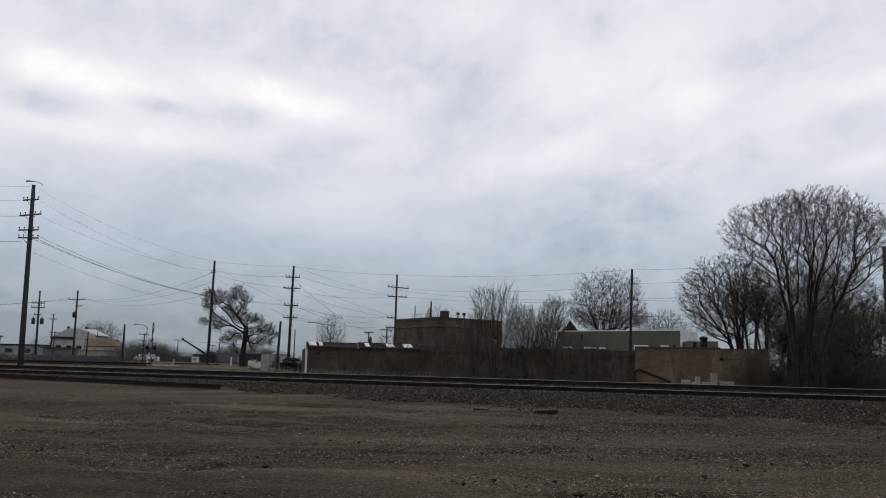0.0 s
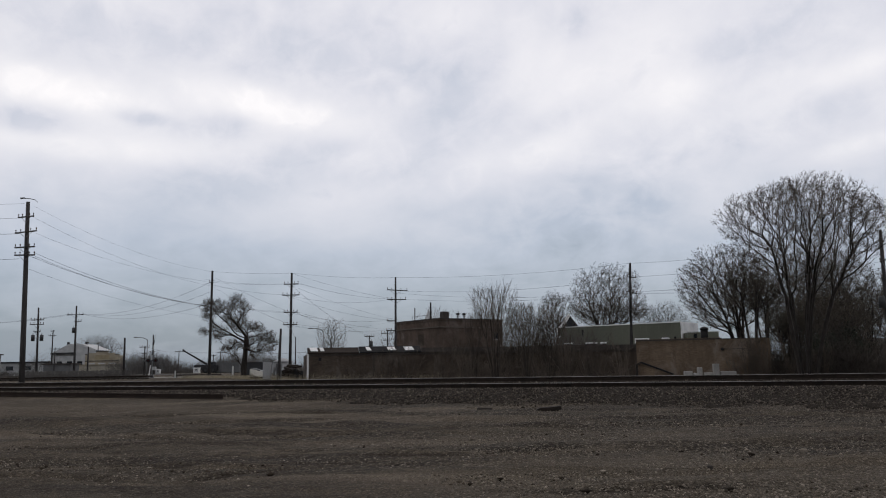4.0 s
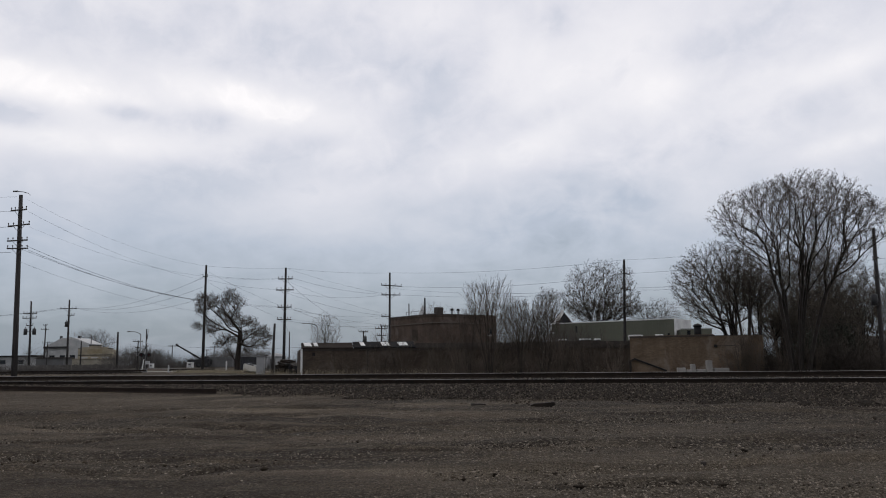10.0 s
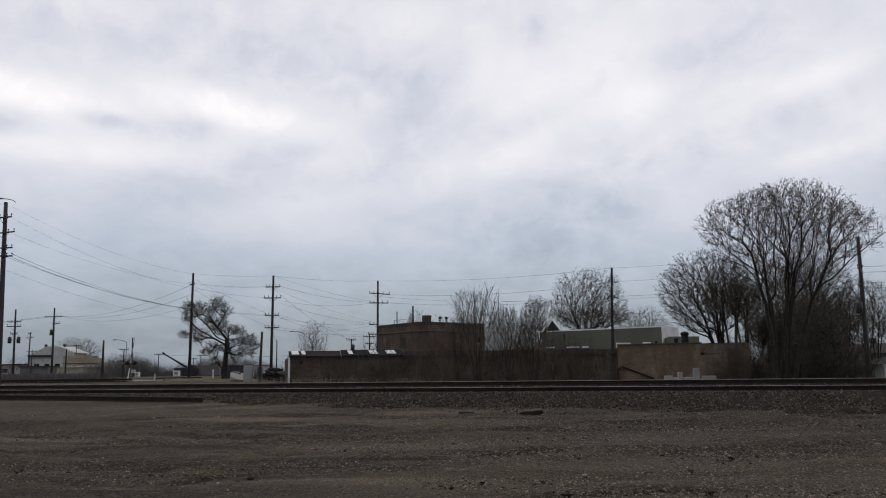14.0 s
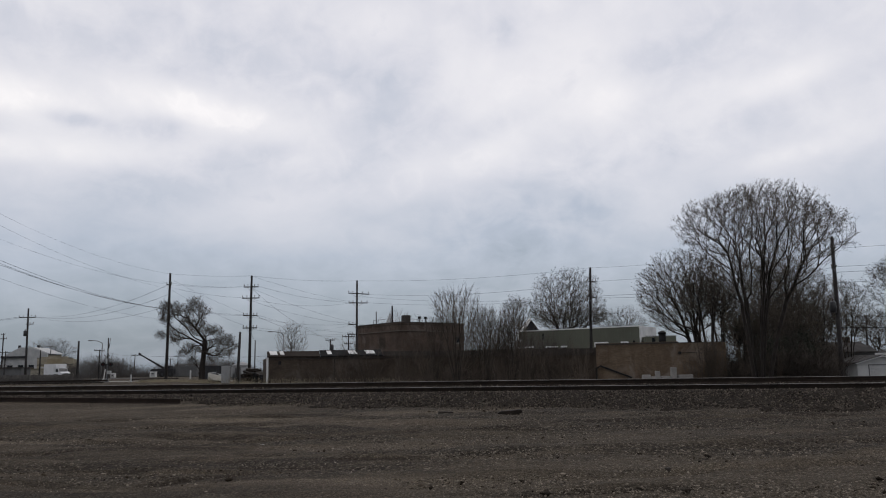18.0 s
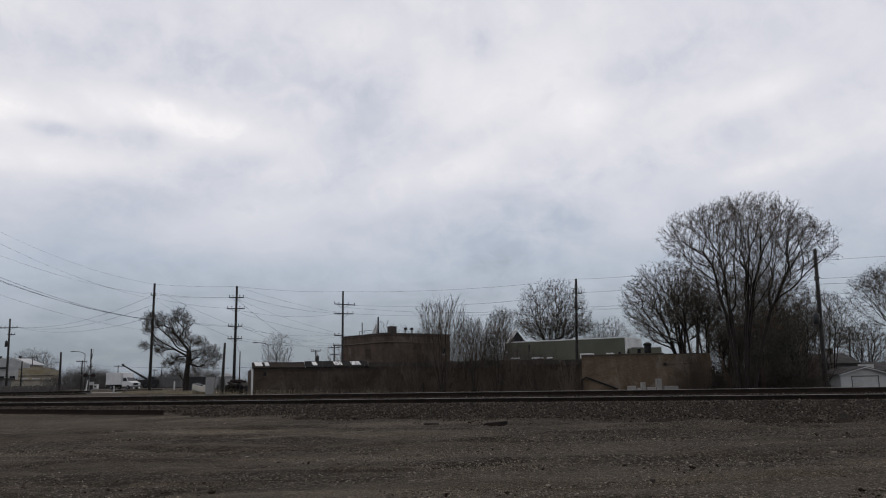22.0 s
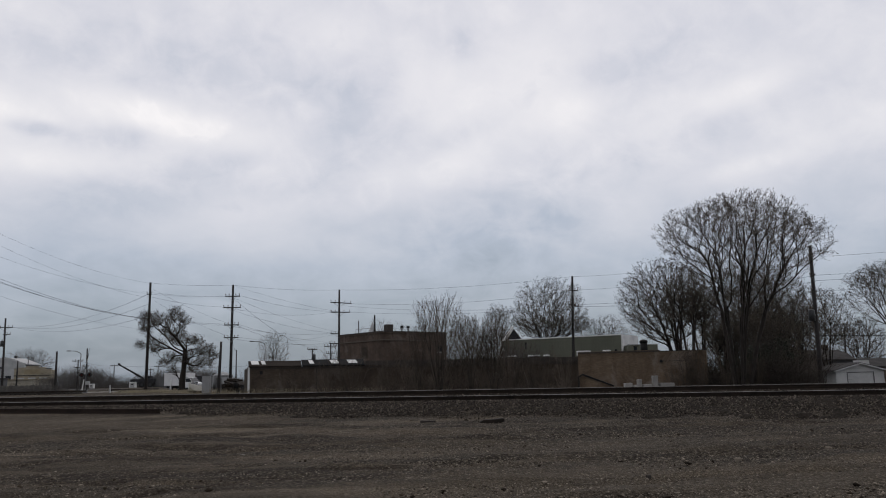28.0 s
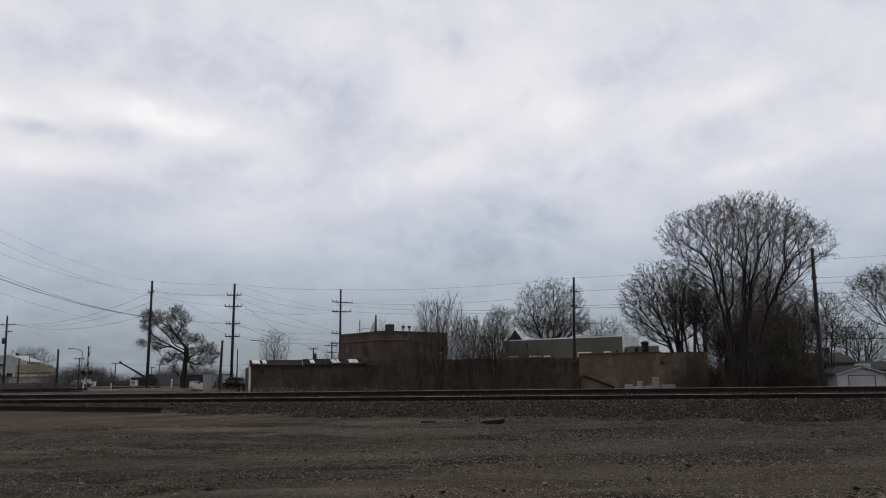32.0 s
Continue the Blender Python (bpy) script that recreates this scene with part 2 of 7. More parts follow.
def tubes_mesh(name, segs, mat, sides=3):
    """Thin straight pieces (p0, p1, r0, r1) as little prisms, all in one mesh."""
    s = np.array(segs, np.float64)
    s = s[np.abs(s[:, :3] - s[:, 3:6]).sum(1) > 1e-4]
    a, b, ra, rb = s[:, :3], s[:, 3:6], s[:, 6:7], s[:, 7:8]
    d = b - a
    d /= np.maximum(np.linalg.norm(d, axis=1, keepdims=True), 1e-9)
    ref = np.where(np.abs(d[:, 2:3]) > 0.9, [[1.0, 0, 0]], [[0, 0, 1.0]])
    u = np.cross(d, ref)
    u /= np.linalg.norm(u, axis=1, keepdims=True)
    w = np.cross(d, u)
    rings = []
    for base, rad in ((a, ra), (b, rb)):
        for k in range(sides):
            t = 2 * math.pi * k / sides
            rings.append(base + (u * math.cos(t) + w * math.sin(t)) * rad)
    verts = np.stack(rings, 1).reshape(-1, 3)
    n, o = len(s), np.arange(len(s))[:, None] * 2 * sides
    faces = np.concatenate([o + np.array([[k, (k + 1) % sides, sides + (k + 1) % sides, sides + k]]) for k in range(sides)])
    return fast_mesh(name, verts, faces, mat, smooth=sides > 3)


# ---- materials of the place ----
# wheel scrapes across the yard: from x, y to x, y, and their width
SCRAPES = ((-5.6, 11.35, -3.5, 11.75, 0.13), (-3.6, 9.95, -2.3, 10.75, 0.1), (-5.2, 24.3, -2.2, 23.9, 0.22), (-4.9, 23.2, -2.6, 23.1, 0.16), (-6.2, 17.6, -2.4, 16.3, 0.2), (-3.2, 12.8, -1.9, 13.0, 0.09), (-7.5, 16.9, -5.6, 16.2, 0.16), (0.4, 18.2, 2.6, 17.9, 0.16), (2.6, 17.2, 5.0, 16.9, 0.14), (-1.6, 12.1, 0.6, 12.3, 0.1), (0.5, 8.7, 3.4, 8.9, 0.1))


def yard_material():
    m = Nodes("yard_dirt")
    v = m.place()
    stretched = m.place((0.22, 1.0, 1.0), turn=radians(10))
    big, mid = m.noise(stretched, 0.4, 4, 0.6), m.noise(v, 1.5, 5, 0.65)
    fine, grit = m.noise(v, 9, 5, 0.75), m.noise(v, 45, 3, 0.7)
    cells = m.n.new("ShaderNodeTexVoronoi")
    m.put(cells.inputs["Vector"], v)
    m.put(cells.inputs["Scale"], 24.0)
    tone = m.n.new("ShaderNodeSeparateXYZ")
    m.l.new(cells.outputs["Color"], tone.inputs[0])
    f = m.math("MULTIPLY_ADD", big, 0.85, m.math("MULTIPLY_ADD", mid, 0.3, m.math("MULTIPLY_ADD", fine, 0.3, -0.12)))
    dirt = m.ramp(f, [(0.42, (0.038, 0.0295, 0.021)), (0.56, (0.148, 0.118, 0.084)), (0.70, (0.29, 0.238, 0.174))])
    rock = m.ramp(tone.outputs[0], [(0.1, (0.036, 0.031, 0.0245)), (0.7, (0.18, 0.151, 0.116)), (0.97, (0.34, 0.296, 0.242))])
    gap = m.ramp(cells.outputs["Distance"], [(0.30, (1, 1, 1)), (0.75, (0.12, 0.12, 0.12))])
    rock = m.mix(1.0, rock, gap, "MULTIPLY")
    where = m.ramp(m.noise(stretched, 0.75, 5, 0.65), [(0.38, (0.12, 0.12, 0.12)), (0.62, (0.9, 0.9, 0.9))])
    # a stretch of dry packed dirt beside the loose rail
    at = m.n.new("ShaderNodeSeparateXYZ")
    m.l.new(v, at.inputs[0])
    dx = m.math("DIVIDE", m.math("ADD", at.outputs[0], 17.0), 12.0)
    dy = m.math("DIVIDE", m.math("ADD", at.outputs[1], m.math("MULTIPLY_ADD", at.outputs[0], 0.3, -23.5)), 4.2)
    near = m.math("ADD", m.math("ADD", m.math("MULTIPLY", dx, dx), m.math("MULTIPLY", dy, dy)), m.math("MULTIPLY_ADD", big, 2.4, -1.2))
    packed = m.node("MapRange", smooth=True, Value=near, From_Min=0.3, From_Max=1.5, To_Min=0.75, To_Max=0.0)
    dirt = m.mix(packed, dirt, m.ramp(m.math("MULTIPLY_ADD", fine, 0.6, m.math("MULTIPLY", mid, 0.4)), [(0.36, (0.085, 0.068, 0.049)), (0.62, (0.2, 0.165, 0.122))]))
    where = m.math("MULTIPLY", where, m.math("MULTIPLY_ADD", packed, -0.8, 1.0))
    # the eastern half of the yard is more gravel than dirt
    gravelly = m.node("MapRange", smooth=True, Value=m.math("MULTIPLY_ADD", mid, 6.0, at.outputs[0]), From_Min=-2.0, From_Max=8.0, To_Min=0.0, To_Max=0.34)
    where = m.math("MINIMUM", m.math("ADD", where, gravelly), 0.95)
    c = m.mix(where, dirt, rock)
    # damp wheel tracks and scraped streaks
    long = m.node("Mapping", Vector=m.node("NewGeometry"), Scale=(0.07, 1.0, 1.0), Rotation=(0, 0, radians(-4)))
    streak = m.ramp(m.noise(long, 1.15, 5, 0.62, 0.5), [(0.55, (0, 0, 0)), (0.64, (0.6, 0.6, 0.6))])
    c = m.mix(streak, c, m.mix(0.75, c, (0.018, 0.0135, 0.0095)))
    # scrapes that turned up damp earth, two darker patches and two paler stretches
    ax, ay = at.outputs[0], at.outputs[1]
    dark = None
    for x0, y0, x1, y1, wide in SCRAPES:
        half, turn = math.hypot(x1 - x0, y1 - y0) / 2, math.atan2(y1 - y0, x1 - x0)
        c0, s0 = math.cos(turn), math.sin(turn)
        px, py = m.math("SUBTRACT", ax, (x0 + x1) / 2), m.math("SUBTRACT", ay, (y0 + y1) / 2)
        u = m.math("DIVIDE", m.math("ADD", m.math("MULTIPLY", px, c0), m.math("MULTIPLY", py, s0)), half)
        w = m.math("ADD", m.math("DIVIDE", m.math("SUBTRACT", m.math("MULTIPLY", py, c0), m.math("MULTIPLY", px, s0)), wide), m.math("MULTIPLY_ADD", fine, 4.0, -2.0))
        d = m.math("EXPONENT", m.math("MULTIPLY", m.math("ADD", m.math("POWER", m.math("ABSOLUTE", u), 4.0), m.math("MULTIPLY", w, w)), -1.0))
        dark = d if dark is None else m.math("MAXIMUM", dark, d)

    def tone_patch(cx, cy, rx, ry, amount):
        qx, qy = m.math("DIVIDE", m.math("SUBTRACT", ax, cx), rx), m.math("DIVIDE", m.math("SUBTRACT", ay, cy), ry)
        d = m.math("ADD", m.math("ADD", m.math("MULTIPLY", qx, qx), m.math("MULTIPLY", qy, qy)), m.math("MULTIPLY_ADD", mid, 3.0, -1.5))
        return m.node("MapRange", smooth=True, Value=d, From_Min=0.1, From_Max=1.6, To_Min=amount, To_Max=0.0)

    c = m.mix(tone_patch(-4.8, 14.2, 2.2, 1.5, 0.3), c, (0.03, 0.0235, 0.017))
    # dark corner: partly lens vignetting, put into the dirt's colour
    c = m.mix(tone_patch(-5.4, 8.4, 4.6, 2.0, 0.5), c, (0.03, 0.0235, 0.017))
    c = m.mix(tone_patch(3.2, 9.4, 4.6, 2.6, 0.35), c, (0.25, 0.205, 0.15))
    c = m.mix(tone_patch(2.6, 14.6, 3.6, 1.5, 0.3), c, (0.25, 0.21, 0.16))
    c = m.mix(m.math("MULTIPLY", dark, 0.75), c, (0.02, 0.0155, 0.011))
    c = m.mix(m.ramp(grit, [(0.45, (0.75, 0.75, 0.75)), (0.62, (0, 0, 0))]), c, (0.026, 0.021, 0.016))
    h = m.math("ADD", m.math("MULTIPLY", fine, 0.8), m.math("ADD", m.math("MULTIPLY", grit, 0.3), m.math("MULTIPLY", gap, 0.5)))
    m.bump(h, 1.0, 0.05)
    return m.done(c, 0.95, 0.0, 0.1)


def gravel_material(name, dark, light, scale):
    m = Nodes(name)
    v = m.place()
    cells = m.n.new("ShaderNodeTexVoronoi")
    m.put(cells.inputs["Vector"], v)
    m.put(cells.inputs["Scale"], scale)
    tone = m.n.new("ShaderNodeSeparateXYZ")
    m.l.new(cells.outputs["Color"], tone.inputs[0])
    t = m.math("MULTIPLY_ADD", m.noise(v, 0.7, 4, 0.6), 0.6, m.math("MULTIPLY", tone.outputs[0], 0.55))
    c = m.ramp(t, [(0.25, dark), (0.85, light)])
    m.bump(m.math("SUBTRACT", 1.0, cells.outputs["Distance"]), 1.0, 0.05)
    return m.done(c, 1.0, 0.0, 0.03)


def stone_material(name, dark, light):
    m = Nodes(name)
    rnd = m.node("NewGeometry", 8)
    v = m.place()
    t = m.math("MULTIPLY_ADD", m.noise(v, 40, 3, 0.6), 0.3, m.math("MULTIPLY", rnd, 0.8))
    return m.done(m.ramp(t, [(0.1, dark), (0.75, light), (1.0, tuple(min(1, 1.7 * k) for k in light))]), 0.95, 0, 0.08)


def brick_material(name, dark, light, mortar, turn=0.0):
    m = Nodes(name)
    v = m.node("TexCoord", 3)
    sep = m.n.new("ShaderNodeSeparateXYZ")
    m.l.new(v, sep.inputs[0])
    flat = m.n.new("ShaderNodeCombineXYZ")
    m.l.new(m.math("ADD", sep.outputs[0], sep.outputs[1]), flat.inputs[0])
    m.l.new(sep.outputs[2], flat.inputs[1])
    br = m.n.new("ShaderNodeTexBrick")
    m.l.new(flat.outputs[0], br.inputs["Vector"])
    for k, val in (("Scale", 1.0), ("Brick Width", 0.21), ("Row Height", 0.075), ("Mortar Size", 0.007), ("Bias", 0.0), ("Mortar Smooth", 0.2)):
        m.put(br.inputs[k], val)
    m.put(br.inputs["Color1"], (*dark, 1))
    m.put(br.inputs["Color2"], (*light, 1))
    m.put(br.inputs["Mortar"], (*mortar, 1))
    streak = m.noise(m.node("Mapping", Vector=v, Scale=(1.3, 1.3, 0.22)), 1.0, 6, 0.65)
    patch = m.noise(v, 0.35, 4, 0.6)
    c = m.mix(m.ramp(streak, [(0.35, (0.55, 0.55, 0.55)), (0.65, (0, 0, 0))]), br.outputs["Color"], tuple(k * 0.45 for k in dark))
    c = m.mix(m.math("MULTIPLY", patch, 0.5), c, m.mix(streak, tuple(k * 0.7 for k in dark), light))
    blotch = m.noise(m.node("Mapping", Vector=v, Scale=(0.5, 0.5, 0.7)), 0.9, 5, 0.62, 0.6)
    c = m.mix(m.ramp(blotch, [(0.44, (0, 0, 0)), (0.62, (0.5, 0.5, 0.5))]), c, tuple(k * 0.42 for k in dark))
    # lime bleeding out of the wall in pale patches
    lime = m.noise(m.node("Mapping", Vector=v, Scale=(0.8, 0.8, 0.6)), 0.7, 7, 0.7, 0.8)
    grey = tuple(0.5 * k + 0.5 * sum(light) / 3 for k in light)
    c = m.mix(m.ramp(lime, [(0.52, (0, 0, 0)), (0.7, (0.6, 0.6, 0.6))]), c, tuple(k * 1.45 for k in grey))
    m.bump(br.outputs["Fac"], -0.4, 0.01)
    return m.done(c, 0.92, 0, 0.2)


yard = yard_material()
ballast_mat = gravel_material("ballast", (0.008, 0.0068, 0.0056), (0.05, 0.042, 0.034), 22)
ballast_stone = stone_material("ballast_stone", (0.01, 0.0084, 0.0068), (0.112, 0.094, 0.077))
yard_stone = stone_material("yard_stone", (0.042, 0.035, 0.027), (0.225, 0.191, 0.152))
clod = stone_material("damp_clod", (0.012, 0.009, 0.0065), (0.05, 0.039, 0.028))
rail_steel = worn("rusty_rail", (0.012, 0.009, 0.007), (0.036, 0.025, 0.018), 3, 40, 0.9, 0.0)
rail_head = worn("rail_head", (0.11, 0.105, 0.1), (0.24, 0.23, 0.22), 3, 40, 0.5, 0.8)
tie_wood = worn("creosoted_tie", (0.018, 0.015, 0.013), (0.06, 0.05, 0.042), 2, 30, 0.9, stretch=(1, 1, 1))
old_wood = worn("weathered_pole_wood", (0.021, 0.019, 0.0185), (0.07, 0.064, 0.062), 1.2, 20, 0.9, stretch=(4, 4, 0.5), own=True)
arm_wood = worn("crossarm_wood", (0.03, 0.027, 0.025), (0.09, 0.082, 0.076), 2, 25, 0.9, own=True)
bark = worn("bark", (0.013, 0.0105, 0.009), (0.048, 0.04, 0.034), 2, 22, 0.95, stretch=(3, 3, 0.7), bump=0.6, dist=0.03)
twig = worn("twig_bark", (0.032, 0.026, 0.0215), (0.098, 0.081, 0.067), 0.6, 9, 0.95)
bud = worn("buds", (0.05, 0.042, 0.031), (0.125, 0.105, 0.078), 0.6, 9, 0.9)
brush_mat = worn("dry_brush", (0.05, 0.04, 0.032), (0.145, 0.118, 0.094), 0.5, 9, 0.95)
grass_mat = worn("dry_grass", (0.16, 0.135, 0.09), (0.4, 0.35, 0.25), 0.4, 6, 0.95)
asphalt = worn("asphalt", (0.045, 0.045, 0.046), (0.1, 0.1, 0.1), 0.8, 30, 0.85)
concrete = worn("concrete", (0.24, 0.23, 0.21), (0.42, 0.41, 0.38), 0.7, 18, 0.85)
brown_brick = brick_material("brown_brick", (0.064, 0.048, 0.036), (0.108, 0.083, 0.063), (0.085, 0.074, 0.062))
tan_brick = brick_material("tan_brick", (0.14, 0.099, 0.065), (0.214, 0.156, 0.107), (0.17, 0.138, 0.108))
red_brick = brick_material("red_brown_brick", (0.098, 0.069, 0.053), (0.15, 0.11, 0.086), (0.09, 0.072, 0.06))
dark_roof = worn("dark_roof", (0.011, 0.011, 0.0115), (0.03, 0.03, 0.0305), 0.6, 12, 0.9, spec=0.1)
brown_roof = worn("brown_roof_felt", (0.026, 0.021, 0.018), (0.056, 0.046, 0.039), 0.6, 12, 0.95, spec=0.1)
flashing = worn("grey_flashing", (0.03, 0.025, 0.021), (0.07, 0.058, 0.05), 0.8, 16, 0.7)
white_paint = worn("white_paint", (0.55, 0.55, 0.54), (0.82, 0.82, 0.8), 0.7, 14, 0.6)
pale_metal = worn("pale_metal", (0.3, 0.31, 0.31), (0.5, 0.5, 0.49), 0.7, 14, 0.5, 0.2)
grey_metal = worn("grey_metal", (0.14, 0.145, 0.15), (0.26, 0.265, 0.27), 0.7, 12, 0.5, 0.5)
green_metal = worn("green_grey_siding", (0.1, 0.104, 0.078), (0.143, 0.147, 0.11), 0.3, 8, 0.6, 0.1)
black_metal = worn("black_metal", (0.008, 0.008, 0.008), (0.03, 0.028, 0.026), 0.9, 14, 0.6, 0.3)
glass = Nodes("window_glass").done((0.02, 0.024, 0.028), 0.12, 0.0, 0.6)
pale_gravel = worn("pale_gravel", (0.24, 0.225, 0.2), (0.4, 0.38, 0.34), 0.5, 14, 0.9)
grey_shed = worn("grey_sheet", (0.1, 0.1, 0.1), (0.17, 0.17, 0.168), 0.6, 10, 0.7, 0.2)
pale_grey = worn("pale_grey_sheet", (0.26, 0.265, 0.265), (0.38, 0.38, 0.375), 0.6, 10, 0.7, 0.1)
rubber = worn("rubber", (0.012, 0.012, 0.012), (0.03, 0.03, 0.03), 3, 30, 0.8)
dark_box = worn("dark_paint", (0.018, 0.018, 0.02), (0.045, 0.045, 0.048), 0.6, 12, 0.7)

# ---- sky: one layer of cloud, drifting ----
CLOUD_H = 600.0


def build_sky():
    vs, fs = [], []
    radii = [0] + [4850 * (k / 26) ** 1.25 for k in range(1, 27)]
    n = 72
    for r in radii:
        z = CLOUD_H * (1 - (r / 4850) ** 3) - 40 * (r / 4850) ** 3
        for k in range(n):
            a = 2 * math.pi * k / n
            vs.append((r * math.cos(a), r * math.sin(a), z))
    for i in range(len(radii) - 1):
        for k in range(n):
            fs.append((i * n + k, (i + 1) * n + k, (i + 1) * n + (k + 1) % n, i * n + (k + 1) % n))
    ob = new("sky_clouds", fast_mesh("sky_clouds", vs, fs, sky_material(CLOUD_H), True))
    return tagged(ob, "grey overcast cloud layer with brighter gaps, drifting slowly", "sky", kind="structure")


clouds = build_sky()

# ---- ground and railway ----
# the near rail runs along y = RAIL_Y + RAIL_K * x
RAIL_Y, RAIL_K = 30.9, -0.335
RAIL_A = math.atan(RAIL_K)
CA, SA = math.cos(RAIL_A), math.sin(RAIL_A)


def beyond(x, y):
    """How far a place lies behind the near rail, square to the track."""
    return (y - RAIL_Y - RAIL_K * x) * CA


def along(s, q, z=0.0):
    """The place s metres along the track and q metres behind the near rail."""
    return (s * CA - q * SA, RAIL_Y + s * SA + q * CA, z)


def ground_height(x, y):
    q = beyond(x, y)
    back = np.interp(x, [-60, -26, -14, 10, 45, 80], [0.4, 0.35, -0.3, -0.6, -1.1, -1.1])
    front = np.interp(q, [-6.2, -5.2, -1.2, 0, 2.0, 3.0], [0, 0.02, 0.36, 0.36, 0.56, 0.5])
    # the far road dips beyond the crossing
    dip = np.interp(x, [-52, -36, -24, -16], [0, 0.6, 0.6, 0]) * np.clip((y - 108) / 12, 0, 1)
    return front + np.clip((q - 3) / 8, 0, 1) * (back - 0.5) - dip


def build_ground():
    def axis(stops):
        out = []
        for a, b, step in stops:
            out += list(np.arange(a, b, step))
        return np.array(out + [stops[-1][1]])

    xs = axis([(-4600, -600, 800), (-600, -120, 60), (-120, -60, 4), (-60, -20, 0.7), (-20, 20, 0.17), (20, 34, 0.5), (34, 80, 2), (80, 120, 8), (120, 600, 60), (600, 4600, 800)])
    ys = axis([(-4600, -600, 800), (-600, -60, 60), (-60, 4, 4), (4, 7, 0.5), (7, 28, 0.14), (28, 70, 0.5), (70, 120, 2.5), (120, 600, 60), (600, 4600, 800)])
    X, Y = np.meshgrid(xs, ys)
    Z = ground_height(X, Y)
    near = np.clip((30 - np.abs(X)) / 6, 0, 1) * np.clip((Y - 5) / 3, 0, 1) * np.clip((-beyond(X, Y) - 4.5) / 2, 0, 1)
    rough = np.zeros_like(X)
    rng = np.random.default_rng(4)
    for k in range(46):
        wl = rng.uniform(0.35, 5.0)
        a = rng.normal(0, 0.5) + (math.pi / 2)
        ph = rng.uniform(0, 6.28)
        rough += 0.0045 * wl**0.55 * np.sin((X * math.cos(a) + Y * math.sin(a) * 1.0) * 6.283 / wl + ph + 1.2 * np.sin(X * 0.37 + k))
    # wheel ruts across the yard
    for y0, slope, depth, wide in ((10.2, 0.05, 0.07, 0.2), (11.5, -0.03, 0.06, 0.16), (12.6, 0.03, 0.07, 0.2), (14.0, -0.04, 0.06, 0.18), (15.6, 0.02, 0.06, 0.2), (16.9, -0.02, 0.06, 0.2), (18.6, -0.05, 0.07, 0.25), (20.1, -0.06, 0.07, 0.25), (22.4, -0.1, 0.06, 0.25)):
        line = y0 + slope * X + 0.35 * np.sin(X * 0.31 + y0)
        on = 0.5 + 0.5 * np.sin(X * 0.45 + y0 * 3)
        d = (Y - line) / wide
        rough += on * depth * (-np.exp(-d * d) + 0.7 * np.exp(-((np.abs(d) - 1.6) ** 2) * 2))
    for x0, y0, x1, y1, wide in SCRAPES:
        half, turn = math.hypot(x1 - x0, y1 - y0) / 2, math.atan2(y1 - y0, x1 - x0)
        px, py = X - (x0 + x1) / 2, Y - (y0 + y1) / 2
        u, w = (px * math.cos(turn) + py * math.sin(turn)) / half, (py * math.cos(turn) - px * math.sin(turn)) / wide
        rough += np.exp(-(u**4)) * (-0.05 * np.exp(-w * w) + 0.035 * np.exp(-((w - 1.7) ** 2)))
    Z = Z + near * (rough + rng.normal(0, 0.007, X.shape))
    n, mcols = X.shape
    idx = np.arange(n * mcols).reshape(n, mcols)
    faces = np.stack([idx[:-1, :-1], idx[:-1, 1:], idx[1:, 1:], idx[1:, :-1]], -1).reshape(-1, 4)
    verts = np.stack([X, Y, Z], -1).reshape(-1, 3)
    ob = new("ground", fast_mesh("ground", verts, faces, yard, True))
    return tagged(ob, "uneven brown dirt and gravel yard with wheel ruts", "ground", kind="structure")


build_ground()


def scatter(name, places, sizes, mat, seed, flat=0.6):
    """Many small broken stones in one mesh."""
    rng = np.random.default_rng(seed)
    n = len(places)
    oct_v = np.array([(1, 0, 0), (0, 1, 0), (-1, 0, 0), (0, -1, 0), (0, 0, 1), (0, 0, -1)], float)
    oct_f = np.array([(0, 1, 4), (1, 2, 4), (2, 3, 4), (3, 0, 4), (1, 0, 5), (2, 1, 5), (3, 2, 5), (0, 3, 5)])
    jit = rng.uniform(0.55, 1.25, (n, 6, 1)) * oct_v[None]
    jit += rng.normal(0, 0.22, (n, 6, 3))
    jit[:, :, 2] *= flat
    a = rng.uniform(0, 6.28, n)
    c, s = np.cos(a), np.sin(a)
    x = jit[:, :, 0] * c[:, None] - jit[:, :, 1] * s[:, None]
    y = jit[:, :, 0] * s[:, None] + jit[:, :, 1] * c[:, None]
    v = np.stack([x, y, jit[:, :, 2]], -1) * np.asarray(sizes)[:, None, None] * 0.5 + np.asarray(places)[:, None, :]
    f = (oct_f[None] + np.arange(n)[:, None, None] * 6).reshape(-1, 3)
    return new(name, fast_mesh(name, v.reshape(-1, 3), f, mat))


